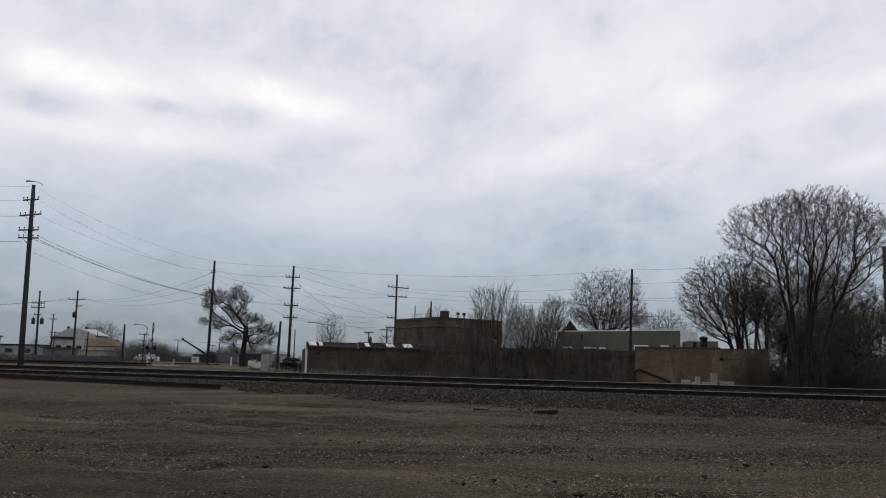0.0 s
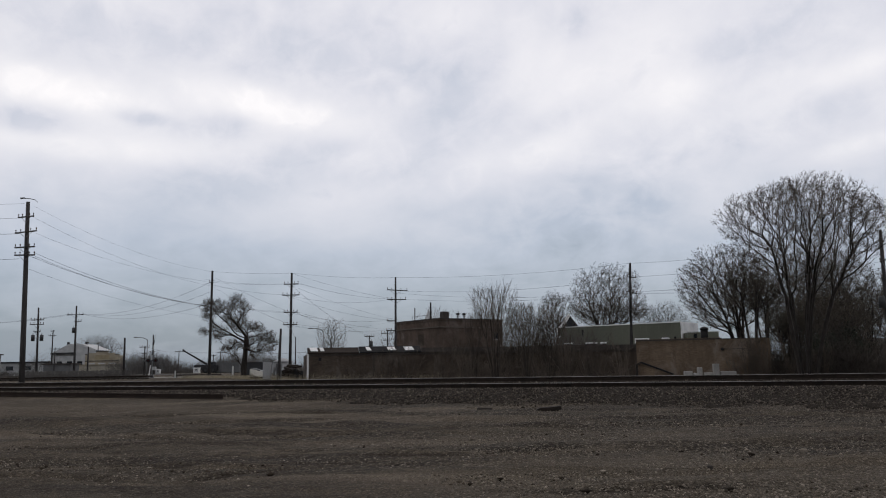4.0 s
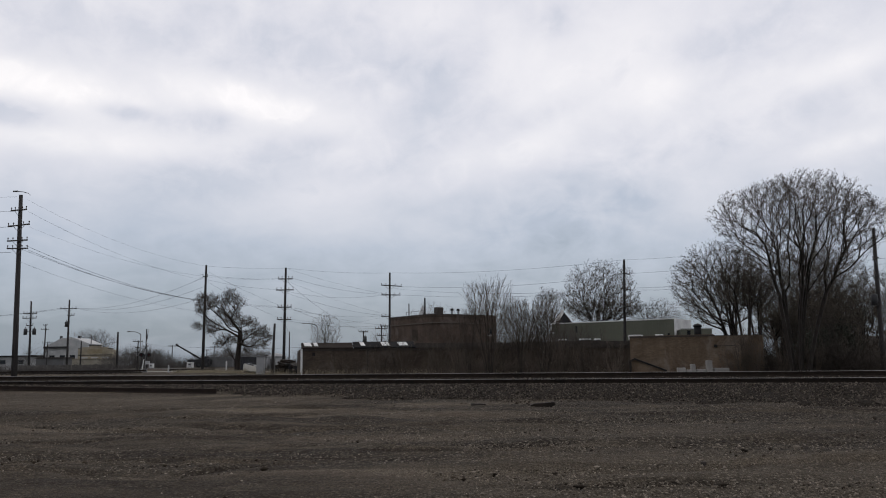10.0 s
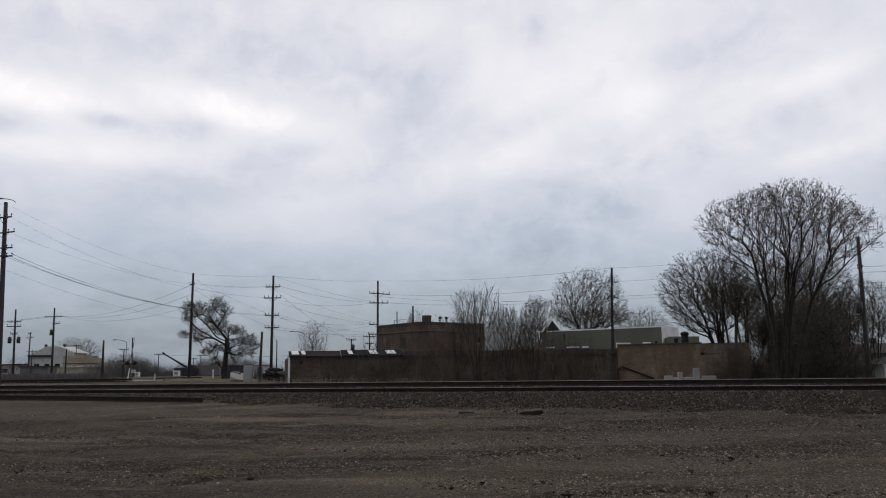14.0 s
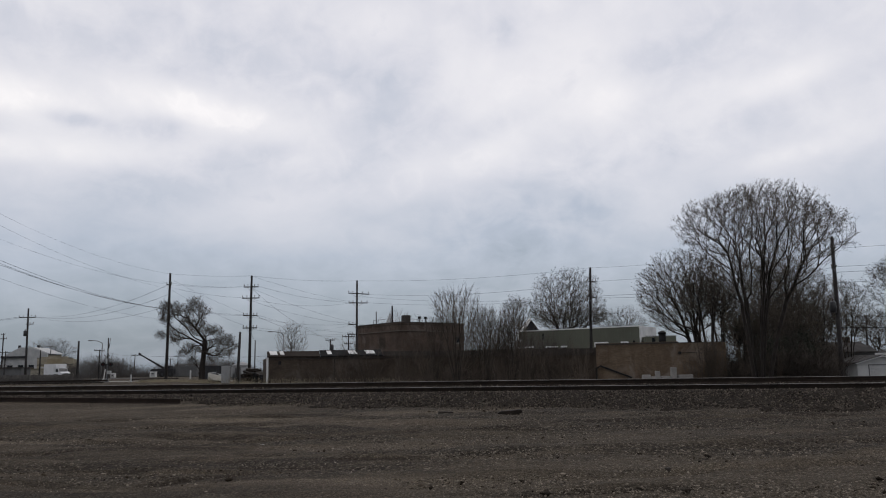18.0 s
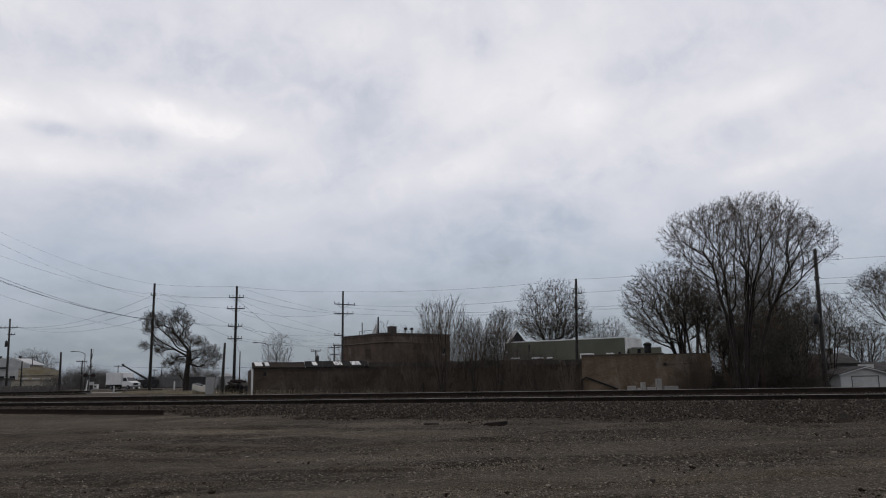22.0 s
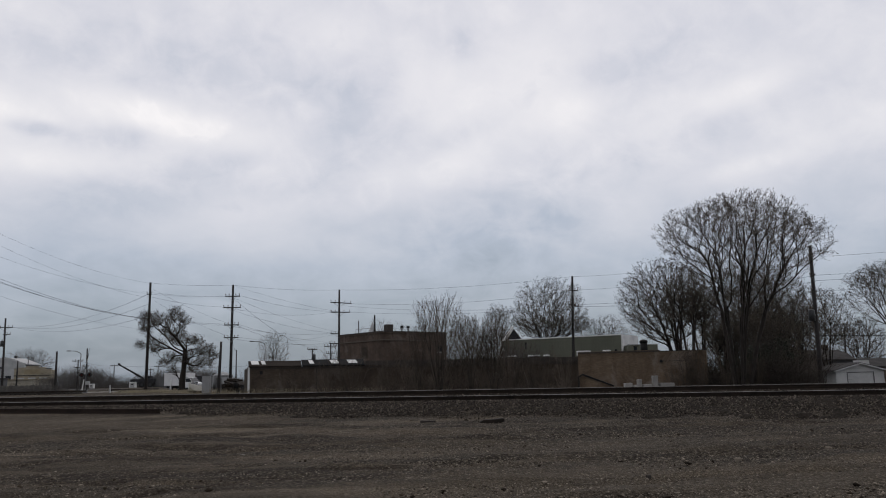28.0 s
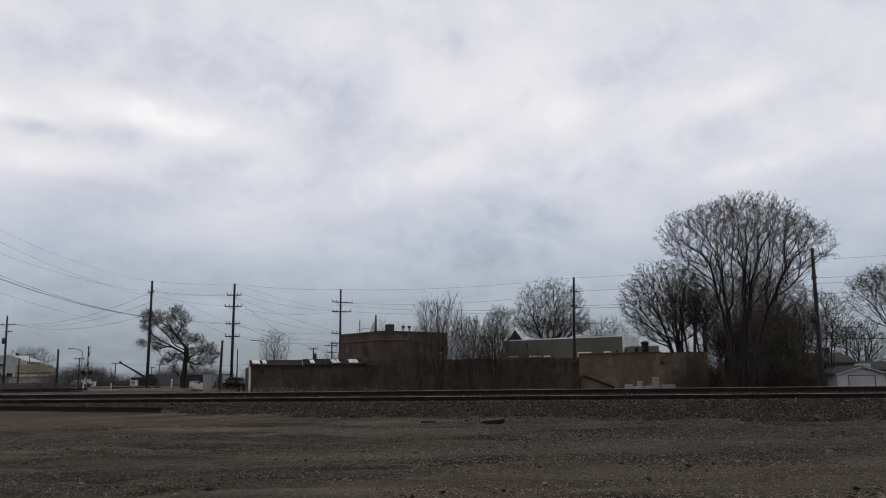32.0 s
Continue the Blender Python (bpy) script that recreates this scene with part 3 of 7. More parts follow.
def build_ballast():
    rng = np.random.default_rng(11)
    ss = np.concatenate([np.arange(-160, -40, 4), np.arange(-40, 40, 0.25), np.arange(40, 161, 4)])
    qs = np.array([-5.9, -5.2, -4.4, -3.4, -2.4, -1.6, -1.1, -0.7, 0, 0.7, 1.4, 2.1, 2.6, 3.4, 4.4, 5.6, 6.6])
    zs = np.array([-0.04, 0.03, 0.11, 0.21, 0.31, 0.39, 0.43, 0.43, 0.43, 0.52, 0.62, 0.65, 0.66, 0.58, 0.4, 0.15, -0.5])
    S, Q = np.meshgrid(ss, qs)
    edge = np.where(Q < -4.9, 0.5 * np.sin(S * 0.35) + 0.3 * np.sin(S * 1.1), 0)
    Z = np.interp(Q, qs, zs) + rng.normal(0, 0.022, S.shape) * (np.abs(Q + 2.5) < 3)
    # at its western end the bed is narrow and the dirt of the yard comes up to the loose rail
    def foot(s):
        wave = 0.22 * np.sin(s * 1.3) + 0.12 * np.sin(s * 3.1)
        return np.interp(s, [-27, -9, -7.5, -1, 12], [-1.75, -2.8, -3.6, -4.5, -5.2]) + wave * np.interp(s, [-9, -5], [0.25, 1])

    Z -= 0.3 * np.clip((foot(S) - Q) / 0.35, 0, 1)
    X, Y = S * CA - (Q + edge) * SA, RAIL_Y + S * SA + (Q + edge) * CA
    n, mc = S.shape
    idx = np.arange(n * mc).reshape(n, mc)
    faces = np.stack([idx[:-1, :-1], idx[:-1, 1:], idx[1:, 1:], idx[1:, :-1]], -1).reshape(-1, 4)
    ob = new("track_bed", fast_mesh("track_bed", np.stack([X, Y, Z], -1).reshape(-1, 3), faces, ballast_mat, True))
    tagged(ob, "raised bed of grey crushed stone under the track", "track bed", kind="structure")
    # loose stones on the near shoulder
    k = 56000
    s = rng.uniform(-34, 24, k)
    q = rng.uniform(-5.6, 1.9, k) + 0.0
    keep = (rng.random(k) < np.interp(q, [-5.6, -4.8, -3, 2], [0.7, 1, 1, 0.8]))
    keep &= q > foot(s) + np.abs(rng.normal(0, 0.2, k)) - np.interp(s, [-9, -5], [0.05, 0.3])
    s, q = s[keep], q[keep]
    z = np.interp(q, qs, zs) + 0.008
    pl = np.stack([s * CA - q * SA, RAIL_Y + s * SA + q * CA, z], -1)
    ob = scatter("ballast_stones", pl, rng.lognormal(-3.0, 0.32, len(s)).clip(0.025, 0.1), ballast_stone, 5, 0.9)
    tagged(ob, "loose grey crushed stones on the track bed", "stones", kind="stuff")
    # stones strewn over the yard
    k = 90000
    y = 7.5 + 21 * rng.random(k) ** 1.15
    x = rng.uniform(-1, 1, k) * (0.63 * y + 1)
    patch = np.sin(x * 0.7 + 1.2 * np.sin(y * 0.6)) + np.sin(y * 1.5 + 0.5 * x) + np.where(x > 0, 0.5, -0.75)
    keep = (beyond(x, y) < np.where(x < -7.5, -3.1, -4.7)) & (rng.random(k) < np.clip(0.42 + 0.33 * patch, 0.1, 1))
    x, y = x[keep], y[keep]
    size = np.clip(rng.lognormal(-3.75, 0.36, len(x)), 0.012, 0.08)
    ob = scatter("yard_stones", np.stack([x, y, ground_height(x, y) + size * 0.12], -1), size, yard_stone, 6, 0.55)
    tagged(ob, "scattered grey and tan stones on the dirt yard", "stones", kind="stuff")
    # dark clods thrown up along the wheel ruts
    k = 5000
    y = 7.5 + 20 * rng.random(k) ** 1.2
    x = rng.uniform(-1, 1, k) * (0.63 * y + 1)
    band = np.sin(y * 2.1 + 0.25 * x + 1.5 * np.sin(x * 0.3)) + 0.6 * np.sin(x * 0.9 + y)
    keep = (beyond(x, y) < -5.4) & (rng.random(k) < np.clip(0.15 + 0.5 * band, 0.02, 1))
    x, y = x[keep], y[keep]
    size = np.clip(rng.lognormal(-3.25, 0.42, len(x)), 0.02, 0.12)
    ob = scatter("yard_clods", np.stack([x, y, ground_height(x, y) + size * 0.12], -1), size, clod, 8, 0.6)
    tagged(ob, "dark damp clods of earth along the wheel ruts", "clods", kind="stuff")


build_ballast()

RAIL_RING = [(-0.07, 0), (0.07, 0), (0.07, 0.012), (0.012, 0.03), (0.012, 0.135), (0.037, 0.15), (0.037, 0.186), (-0.037, 0.186), (-0.037, 0.15), (-0.012, 0.135), (-0.012, 0.03), (-0.07, 0.012)]


def rail_geo(length, x=0.0, z=0.0):
    g = Geo().sweep([(a + x, b + z) for a, b in RAIL_RING], 0, length)
    return g


def railway(name, m, length, tilt, label, ties):
    """A track along its own y, tilted to its left by a rise between the rails."""
    th = thing(name, m, label, "railway track")
    cant = pose(0, 0, 0, 0, math.degrees(math.asin(tilt / 1.5)), 0)
    for x in (0.0, -1.507):
        part("rail", rail_geo(length, x), rail_steel, th, "rust-brown steel rail", m=cant)
        part("rail_head", Geo().box(x - 0.03, x + 0.03, 0, length, 0.1865, 0.1895), rail_head, th, "rail top polished bright by wheels", m=cant)
    tie = Geo().box(-2.05, 0.55, -0.115, 0.115, -0.17, -0.012, 0.012).mesh("tie", tie_wood)
    plate = Geo().box(-0.17, 0.17, -0.09, 0.09, -0.012, 0.004).mesh("tie_plate", rail_steel)
    rng = random.Random(3)
    for k in range(ties[0], ties[1]):
        ob = new("tie", tie)
        ob.parent = th
        ob.matrix_basis = cant @ pose(rng.uniform(-0.04, 0.04), k * 0.53, rng.uniform(-0.012, 0.004), 0, 0, rng.uniform(-1, 1))
        for x in (0.0, -1.507):
            pl = new("tie_plate", plate)
            pl.parent = th
            pl.matrix_basis = cant @ pose(x, k * 0.53, 0)
    return th


# its y runs along the track to the right; its x points at the camera
def track_pose(x, y, z, slope):
    return pose(x, y, z, 0, 0, math.degrees(math.atan(slope)) - 90)


sx, sy, _ = along(-150, 0)
railway("railway_track", track_pose(sx, sy, 0.425, RAIL_K), 300, 0.2, "single canted railway track with rusty rails on wooden ties", (206, 350))


# ---- buildings behind the track ----
def base_at(x, y):
    return float(ground_height(np.array(x), np.array(y)))


def front_pose(x0, y0, x1, y1, z):
    """The pose of a front wall that runs from (x0, y0) to (x1, y1); y points away behind it."""
    return pose(x0, y0, z, 0, 0, math.degrees(math.atan2(y1 - y0, x1 - x0))), math.hypot(x1 - x0, y1 - y0)


def walls(th, length, depth, height, mat, thick=0.3, openings=()):
    """Four walls; openings of the front wall are (x0, x1, z0, z1), left to right."""
    g = Geo()
    x = 0.0
    for a, b, z0, z1 in openings:
        g.box(x, a, 0, thick, 0, height)
        g.box(a, b, 0, thick, 0, z0) if z0 > 0 else None
        g.box(a, b, 0, thick, z1, height)
        x = b
    g.box(x, length, 0, thick, 0, height)
    part("wall", g, mat, th)
    part("wall", Geo().box(0, length, depth - thick, depth, 0, height), mat, th)
    part("wall", Geo().box(0, thick, thick, depth - thick, 0, height), mat, th)
    part("wall", Geo().box(length - thick, length, thick, depth - thick, 0, height), mat, th)


def window_part(th, x0, x1, z0, z1, y, frame_mat, panes=2, name="window"):
    t = 0.06
    g = Geo().box(x0, x1, y, y + 0.08, z0, z0 + t).box(x0, x1, y, y + 0.08, z1 - t, z1).box(x0, x0 + t, y, y + 0.08, z0 + t, z1 - t).box(x1 - t, x1, y, y + 0.08, z0 + t, z1 - t)
    w = part(name, g, frame_mat, th)
    step = (x1 - x0 - 2 * t) / panes
    for k in range(panes):
        part("pane", Geo().box(x0 + t + k * step + 0.02, x0 + t + (k + 1) * step - 0.02, y + 0.03, y + 0.045, z0 + t, z1 - t), glass, w)
    return w


def brown_workshop():
    z = -0.65
    m, L = front_pose(-13.85, 72, 17.9, 79, z)
    th = thing("workshop", m, "long low brown brick workshop with a dark sloping roof edge", "building")
    walls(th, L, 16, 3.2, brown_brick)
    part("roof", Geo().box(0.3, L - 0.3, 0.3, 15.7, 3.0, 3.2), dark_roof, th, "flat dark roof")
    # sloping dark roof edge in two lengths, with white skylight panels
    def slope(a, b, lift, mat, label):
        g = Geo()
        ring = [(-0.12, 3.2), (0.0, 3.2), (1.3, 3.72 + lift), (1.3, 3.8 + lift), (1.1, 3.8 + lift), (-0.12, 3.3)]
        if mat is flashing:
            ring = [(-0.1, 3.2), (0.25, 3.2), (0.25, 3.76 + lift), (-0.06, 3.76 + lift)]
        n = len(ring)
        vs = [(x, y, zz) for x in (a, b) for y, zz in ring]
        g.add(vs, [tuple(range(n)), tuple(range(2 * n - 1, n - 1, -1))] + [(i, (i + 1) % n, (i + 1) % n + n, i + n) for i in range(n)])
        return part("roof_edge", g, mat, th, label)
    slope(0, 4.75, -0.02, brown_roof, "dark brown sloping roof edge")
    slope(4.8, 10.6, 0.05, dark_roof, "blue-black sloping roof edge")
    slope(10.65, 20.2, -0.12, flashing, "brown rusty roof edge")
    slope(20.2, L, -0.06, flashing, "ragged brown roof edge")
    for a, b in ((0.3, 0.95), (1.2, 1.55), (5.5, 5.9), (7.5, 8.25), (9.1, 9.95)):
        g = Geo()
        g.add([(a, 0.18, 3.475), (b, 0.18, 3.475), (b - 0.1, 0.95, 3.79), (a - 0.1, 0.95, 3.79), (a, 0.2, 3.40), (b, 0.2, 3.40), (b - 0.1, 0.97, 3.70), (a - 0.1, 0.97, 3.70)], [(0, 1, 2, 3), (7, 6, 5, 4), (0, 4, 5, 1), (1, 5, 6, 2), (2, 6, 7, 3), (3, 7, 4, 0)])
        part("skylight", g, white_paint, th, "white skylight panel")
    part("corner_board", Geo().box(-0.06, 0.12, -0.05, 0.1, 0, 3.25), white_paint, th, "white corner board")
    part("downpipe", Geo().rod((6.1, -0.06, 0), (6.1, -0.06, 3.2), 0.05), flashing, th, "rusty downpipe")
    part("vent", Geo().box(1.0, 1.25, -0.05, 0.05, 2.55, 2.85), black_metal, th, "small dark wall vent")
    part("ledge", Geo().box(0.2, L - 0.1, -0.07, 0, 3.02, 3.12), flashing, th, "brown ledge under the roof edge")
    rng = random.Random(5)
    for k in range(34):
        x = 20.3 + k * (L - 20.6) / 34
        part("roof_board", Geo().box(x, x + 0.34, -0.17 + rng.uniform(-0.04, 0.05), -0.125, 3.12 + rng.uniform(-0.12, 0.1), 3.4 + rng.uniform(-0.08, 0.16)), flashing, th, "")


def roof_hatch(x, y, w):
    th = thing("roof_hatch", pose(x, y, 2.55), "low white-capped hatch on the workshop roof", "roof hatch", "roof hatches")
    part("kerb", Geo().box(0, w, 0, 0.9, 0, 0.72), flashing, th)
    part("cap", Geo().box(-0.06, w + 0.06, -0.06, 0.96, 0.72, 0.86, 0.03), white_paint, th, "white sheet cap")


def fallen_branch(points, r):
    single("fallen_branch", Geo().tube(points, [r * (1 - 0.7 * k / (len(points) - 1)) for k in range(len(points))], 6), pale_bark, "pale broken branch leaning in the brush", "branch", "broken branches", smooth=True)


def tan_workshop():
    z = -0.75
    m, L = front_pose(14.45, 64.2, 23.75, 60.44, z)
    th = thing("brick_building", m, "tan brick building with stained wall and flat roof", "building")
    walls(th, L, 9, 3.72, tan_brick)
    part("roof", Geo().box(0.3, L - 0.3, 0.3, 8.7, 3.4, 3.6), dark_roof, th, "flat dark roof")
    part("coping", Geo().box(0.0, 6.6, -0.05, 0.34, 3.72, 3.82), flashing, th, "dark worn coping")
    part("parapet", Geo().box(0.0, 6.5, 0.0, 0.3, 3.8, 3.86), tan_brick, th)
    part("coping", Geo().box(6.65, L, -0.05, 0.34, 3.72, 3.77), flashing, th, "dark worn coping")
    for a, b in ((-0.2, 0.85), (1.95, 2.5)):
        g = Geo().box(a, b, 0.6, 1.6, 3.6, 3.98, 0.04)
        part("skylight", g, white_paint, th, "low white roof hatch")
    part("roof_vent", Geo().rod((3.0, 0.9, 3.6), (3.0, 0.9, 4.05), 0.09), black_metal, th)
    lamp = part("wall_lamp", Geo().box(6.5, 6.72, -0.22, 0, 2.86, 3.06, 0.03), black_metal, th, "small dark wall lamp")
    part("cable", Geo().rod((6.72, -0.03, 2.95), (9.5, -0.03, 2.98), 0.012), black_metal, th)
    part("patch", Geo().box(0.3, 1.5, -0.012, 0, 0.4, 1.4), brown_brick, th, "darker brick repair")
    # black stack with a rounded cowl
    ch = thing("chimney_stack", pose(21.05, 67.5, z + 3.6), "black metal chimney stack with rounded cowl", "chimney")
    part("stack", Geo().rod((0, 0, 0), (0, 0, 1.1), 0.31, 0.31, 14), black_metal, ch, smooth=True)
    part("cowl", Geo().tube([(0, 0, 1.06), (0, 0, 1.2), (0, 0, 1.3), (0, 0, 1.35)], [0.37, 0.36, 0.26, 0.06], 14), black_metal, ch, smooth=True)
    part("collar", Geo().rod((0, 0, 0), (0, 0, 0.12), 0.42, 0.4, 14), grey_metal, ch)
    # a shed's gable leaning on the wall
    mm, _ = front_pose(14.0, 62.6, 16.6, 61.55, base_at(15, 62))
    sh = thing("lean_to", mm, "low shed end with dark sloping roof boards", "shed")
    part("wall", Geo().sweep([(0.05, 0), (0.15, 1.75), (0.5, 1.88), (2.7, 1.0), (2.7, 0)], 0.1, 1.2), tan_brick, sh)
    part("roof_board", Geo().sweep([(0.3, 1.92), (0.42, 2.02), (2.85, 1.06), (2.8, 0.95)], -0.05, 0.14), black_metal, sh, "dark sloping roof board")
    part("roof_board", Geo().sweep([(-0.04, 0), (0.0, 1.8), (0.42, 2.02), (0.4, 1.9), (0.14, 1.72), (0.1, 0)], -0.05, 0.1), tie_wood, sh, "dark upright board")
    # pale blocks before the wall
    zb = base_at(18, 57.4)
    top = [(16.4, 16.95, 0.6), (17.3, 17.58, 0.85), (18.34, 18.7, 1.1), (17.0, 17.3, 0.46), (17.66, 18.3, 0.48), (18.78, 19.85, 0.56)]
    for x0, x1, zz in top:
        yy = 57.6 - 0.3 * (x0 - 16.3)
        single("concrete_block", Geo().box(x0, x1 - 0.01, yy, yy + 0.5, zb, zz, 0.03), concrete_white, "pale concrete block standing before a brick wall", "concrete block", "blocks by the tan wall")


concrete_white = worn("pale_concrete", (0.22, 0.21, 0.195), (0.36, 0.345, 0.32), 0.8, 16, 0.85)


stained_stone = worn("stained_stone", (0.085, 0.07, 0.058), (0.15, 0.125, 0.105), 0.8, 14, 0.9)


def upper_hall():
    z = -0.6
    m, L = front_pose(-2.14, 88.5, 5.32, 94.1, z)
    D = 8.9
    th = thing("brick_hall", m, "tall red-brown brick hall, set cornerwise, with pale cornice band", "building")
    walls(th, L, D, 7.1, red_brick)
    part("roof", Geo().box(0.3, L - 0.3, 0.3, D - 0.3, 6.6, 6.8), dark_roof, th, "flat dark roof")
    part("coping", Geo().box(-0.06, L + 0.06, -0.06, 0.34, 7.1, 7.22).box(-0.06, 0.34, 0.34, D + 0.06, 7.1, 7.22).box(L - 0.34, L + 0.06, 0.34, D + 0.06, 7.1, 7.22), flashing, th, "dark stone coping")
    part("cornice", Geo().box(-0.1, L, -0.1, 0, 6.14, 6.26).box(-0.1, 0, 0, D, 6.14, 6.26), stained_stone, th, "pale weathered cornice band")
    part("brick_course", Geo().box(-0.04, L, -0.04, 0, 6.86, 6.98).box(-0.04, 0, 0, D, 6.86, 6.98), brown_brick, th, "projecting brick course")
    part("window", Geo().box(8.0, 8.7, -0.04, 0.02, 4.9, 5.55), glass, th)
    part("sill", Geo().box(7.9, 8.8, -0.12, 0.0, 4.78, 4.9), concrete, th)
    part("awning", Geo().sweep([(7.85, 5.6), (8.85, 5.6), (8.85, 5.7), (7.85, 5.7)], -0.3, 0), flashing, th, "rusty window awning")
    part("bricked_window", Geo().box(-0.015, 0, 3.0, 4.3, 4.2, 5.5), brown_brick, th, "bricked-up window")
    part("pipe", Geo().rod((0.75, 6.0, 6.8), (0.75, 6.0, 8.75), 0.07), grey_metal, th)
    part("pipe", Geo().rod((1.9, 4.3, 6.8), (1.9, 4.3, 9.35), 0.11, 0.09), black_metal, th, "dark vent stack")
    for q in (6.8, 3.2):
        part("rail", Geo().rod((0.9, q, 6.8), (0.9, q, 7.75), 0.03), grey_metal, th)
    part("rail", Geo().rod((0.9, 6.8, 7.75), (0.9, 3.2, 7.75), 0.03), grey_metal, th)
    part("roof_unit", Geo().box(1.4, 2.2, 1.0, 1.8, 6.8, 8.05, 0.04), flashing, th, "roof ventilation box")
    for q in (3.6, 4.5):
        vent = part("roof_vent", Geo().rod((q, 1.2, 6.8), (q, 1.2, 7.75), 0.09), grey_metal, th)
        part("cowl", Geo().rod((q, 1.2, 7.7), (q, 1.2, 7.95), 0.2, 0.17, 10), black_metal, vent)


def green_warehouse():
    z = -0.9
    m, L = front_pose(14.95, 118, 30.3, 107, z)
    th = thing("warehouse", m, "grey-green metal warehouse with white trim", "building")
    walls(th, L, 6.6, 7.5, green_metal, 0.2)
    part("side_cladding", Geo().box(L, L + 0.05, 0.1, 6.6, 0, 7.5), white_paint, th, "pale sheet cladding on the end wall")
    part("roof", Geo().box(0.2, L - 0.2, 0.2, 6.4, 7.2, 7.4), grey_metal, th, "flat metal roof")
    part("trim", Geo().box(-0.14, L, -0.06, 0, 7.42, 7.56), white_paint, th, "white roof trim")
    part("trim", Geo().box(-0.14, 0.06, -0.08, 0.1, 0, 7.42), white_paint, th, "white corner trim")
    part("trim", Geo().box(L - 0.05, L + 0.14, -0.08, 0.1, 0, 7.42), white_paint, th, "white corner trim")
    for k in range(int(L / 0.9)):
        part("siding_rib", Geo().box(0.4 + k * 0.9, 0.44 + k * 0.9, -0.018, 0, 0, 7.4), green_metal, th)
    part("louvre", Geo().box(4.0, 4.3, -0.07, -0.01, 6.0, 7.0), black_metal, th, "narrow dark louvre")
    # lower wing before the pale end wall
    m2, L2 = front_pose(30.6, 105.2, 34.6, 104.9, z)
    wg = thing("warehouse_wing", m2, "low grey-green flat-roofed wing of the warehouse", "building")
    walls(wg, L2, 2.4, 5.95, green_metal, 0.2, openings=((0.75, 1.25, 5.1, 5.8),))
    part("roof", Geo().box(0.2, L2 - 0.2, 0.2, 2.2, 5.7, 5.9), grey_metal, wg)
    part("trim", Geo().box(-0.05, L2 + 0.05, -0.06, 0, 5.96, 6.06), pale_metal, wg, "pale roof trim")
    window_part(wg, 0.75, 1.25, 5.1, 5.8, 0.05, black_metal, 1)
    # steep roof gable behind
    gb = thing("gable_roof", pose(16.7, 126, z), "steep dark gable with white verge board", "house")
    part("wall", Geo().sweep([(0, 0), (2.5, 0), (2.5, 7.8), (1.25, 9.5), (0, 7.8)], 0, 8), dark_box, gb)
    part("verge", Geo().sweep([(-0.55, 7.6), (0.0, 7.6), (1.32, 9.6), (1.22, 10.05)], -0.3, 1.6), white_paint, gb, "white roof slope")
    part("verge", Geo().sweep([(1.3, 9.75), (1.25, 9.55), (2.6, 7.7), (2.75, 7.8)], -0.1, 8.1), flashing, gb)
    for k, (x, y) in enumerate(((10.2, 100), (11.6, 101), (12.6, 99))):
        single("roof_ventilator", Geo().rod((0, 0, 0), (0, 0, 4.6 + 0.3 * k), 0.06).box(-0.3, 0.3, -0.15, 0.15, 4.5 + 0.3 * k, 4.75 + 0.3 * k), pale_metal, "thin metal yard post with a pale box", "post", "yard posts", m=pose(x, y, base_at(x, y)))


def steeple():
    th = thing("steeple", pose(-5.2, 140, base_at(-5.2, 140)), "pale pointed tower roof behind the brick hall", "tower")
    part("tower", Geo().box(-0.8, 0.8, -0.8, 0.8, 0, 9.0), pale_metal, th)
    part("spire", Geo().tube([(0, 0, 9.0), (0, 0, 9.2), (0, 0, 11.7)], [1.15, 1.05, 0.04], 8), pale_metal, th, "pale metal spire")


steeple()


yellow_wall = worn("yellowed_boards", (0.22, 0.19, 0.135), (0.42, 0.375, 0.285), 0.5, 10, 0.9)
pale_cream = worn("pale_cream_boards", (0.3, 0.275, 0.22), (0.46, 0.43, 0.36), 0.5, 10, 0.9)
brownish = worn("faded_sign", (0.22, 0.18, 0.115), (0.32, 0.27, 0.18), 0.8, 12, 0.9)
siding = worn("weathered_white_siding", (0.38, 0.38, 0.37), (0.6, 0.6, 0.585), 0.5, 10, 0.8)
shingle = worn("grey_shingles", (0.03, 0.028, 0.027), (0.075, 0.07, 0.066), 0.9, 14, 0.9)
grey_house = worn("grey_siding", (0.07, 0.07, 0.07), (0.13, 0.13, 0.128), 0.5, 10, 0.85)


def resize(th, k):
    for ob in th.children_recursive:
        ob.data.transform(Matrix.Scale(k, 4))


def left_buildings():
    made = set(bpy.data.objects)
    left_group()
    for ob in set(bpy.data.objects) - made:
        if ob.parent is None and ob.location.y > 120:
            resize(ob, 1.4)
            ob.location.x, ob.location.y = ob.location.x * 1.4, ob.location.y * 1.4
            ob.location.z = base_at(ob.location.x, ob.location.y) - 0.3


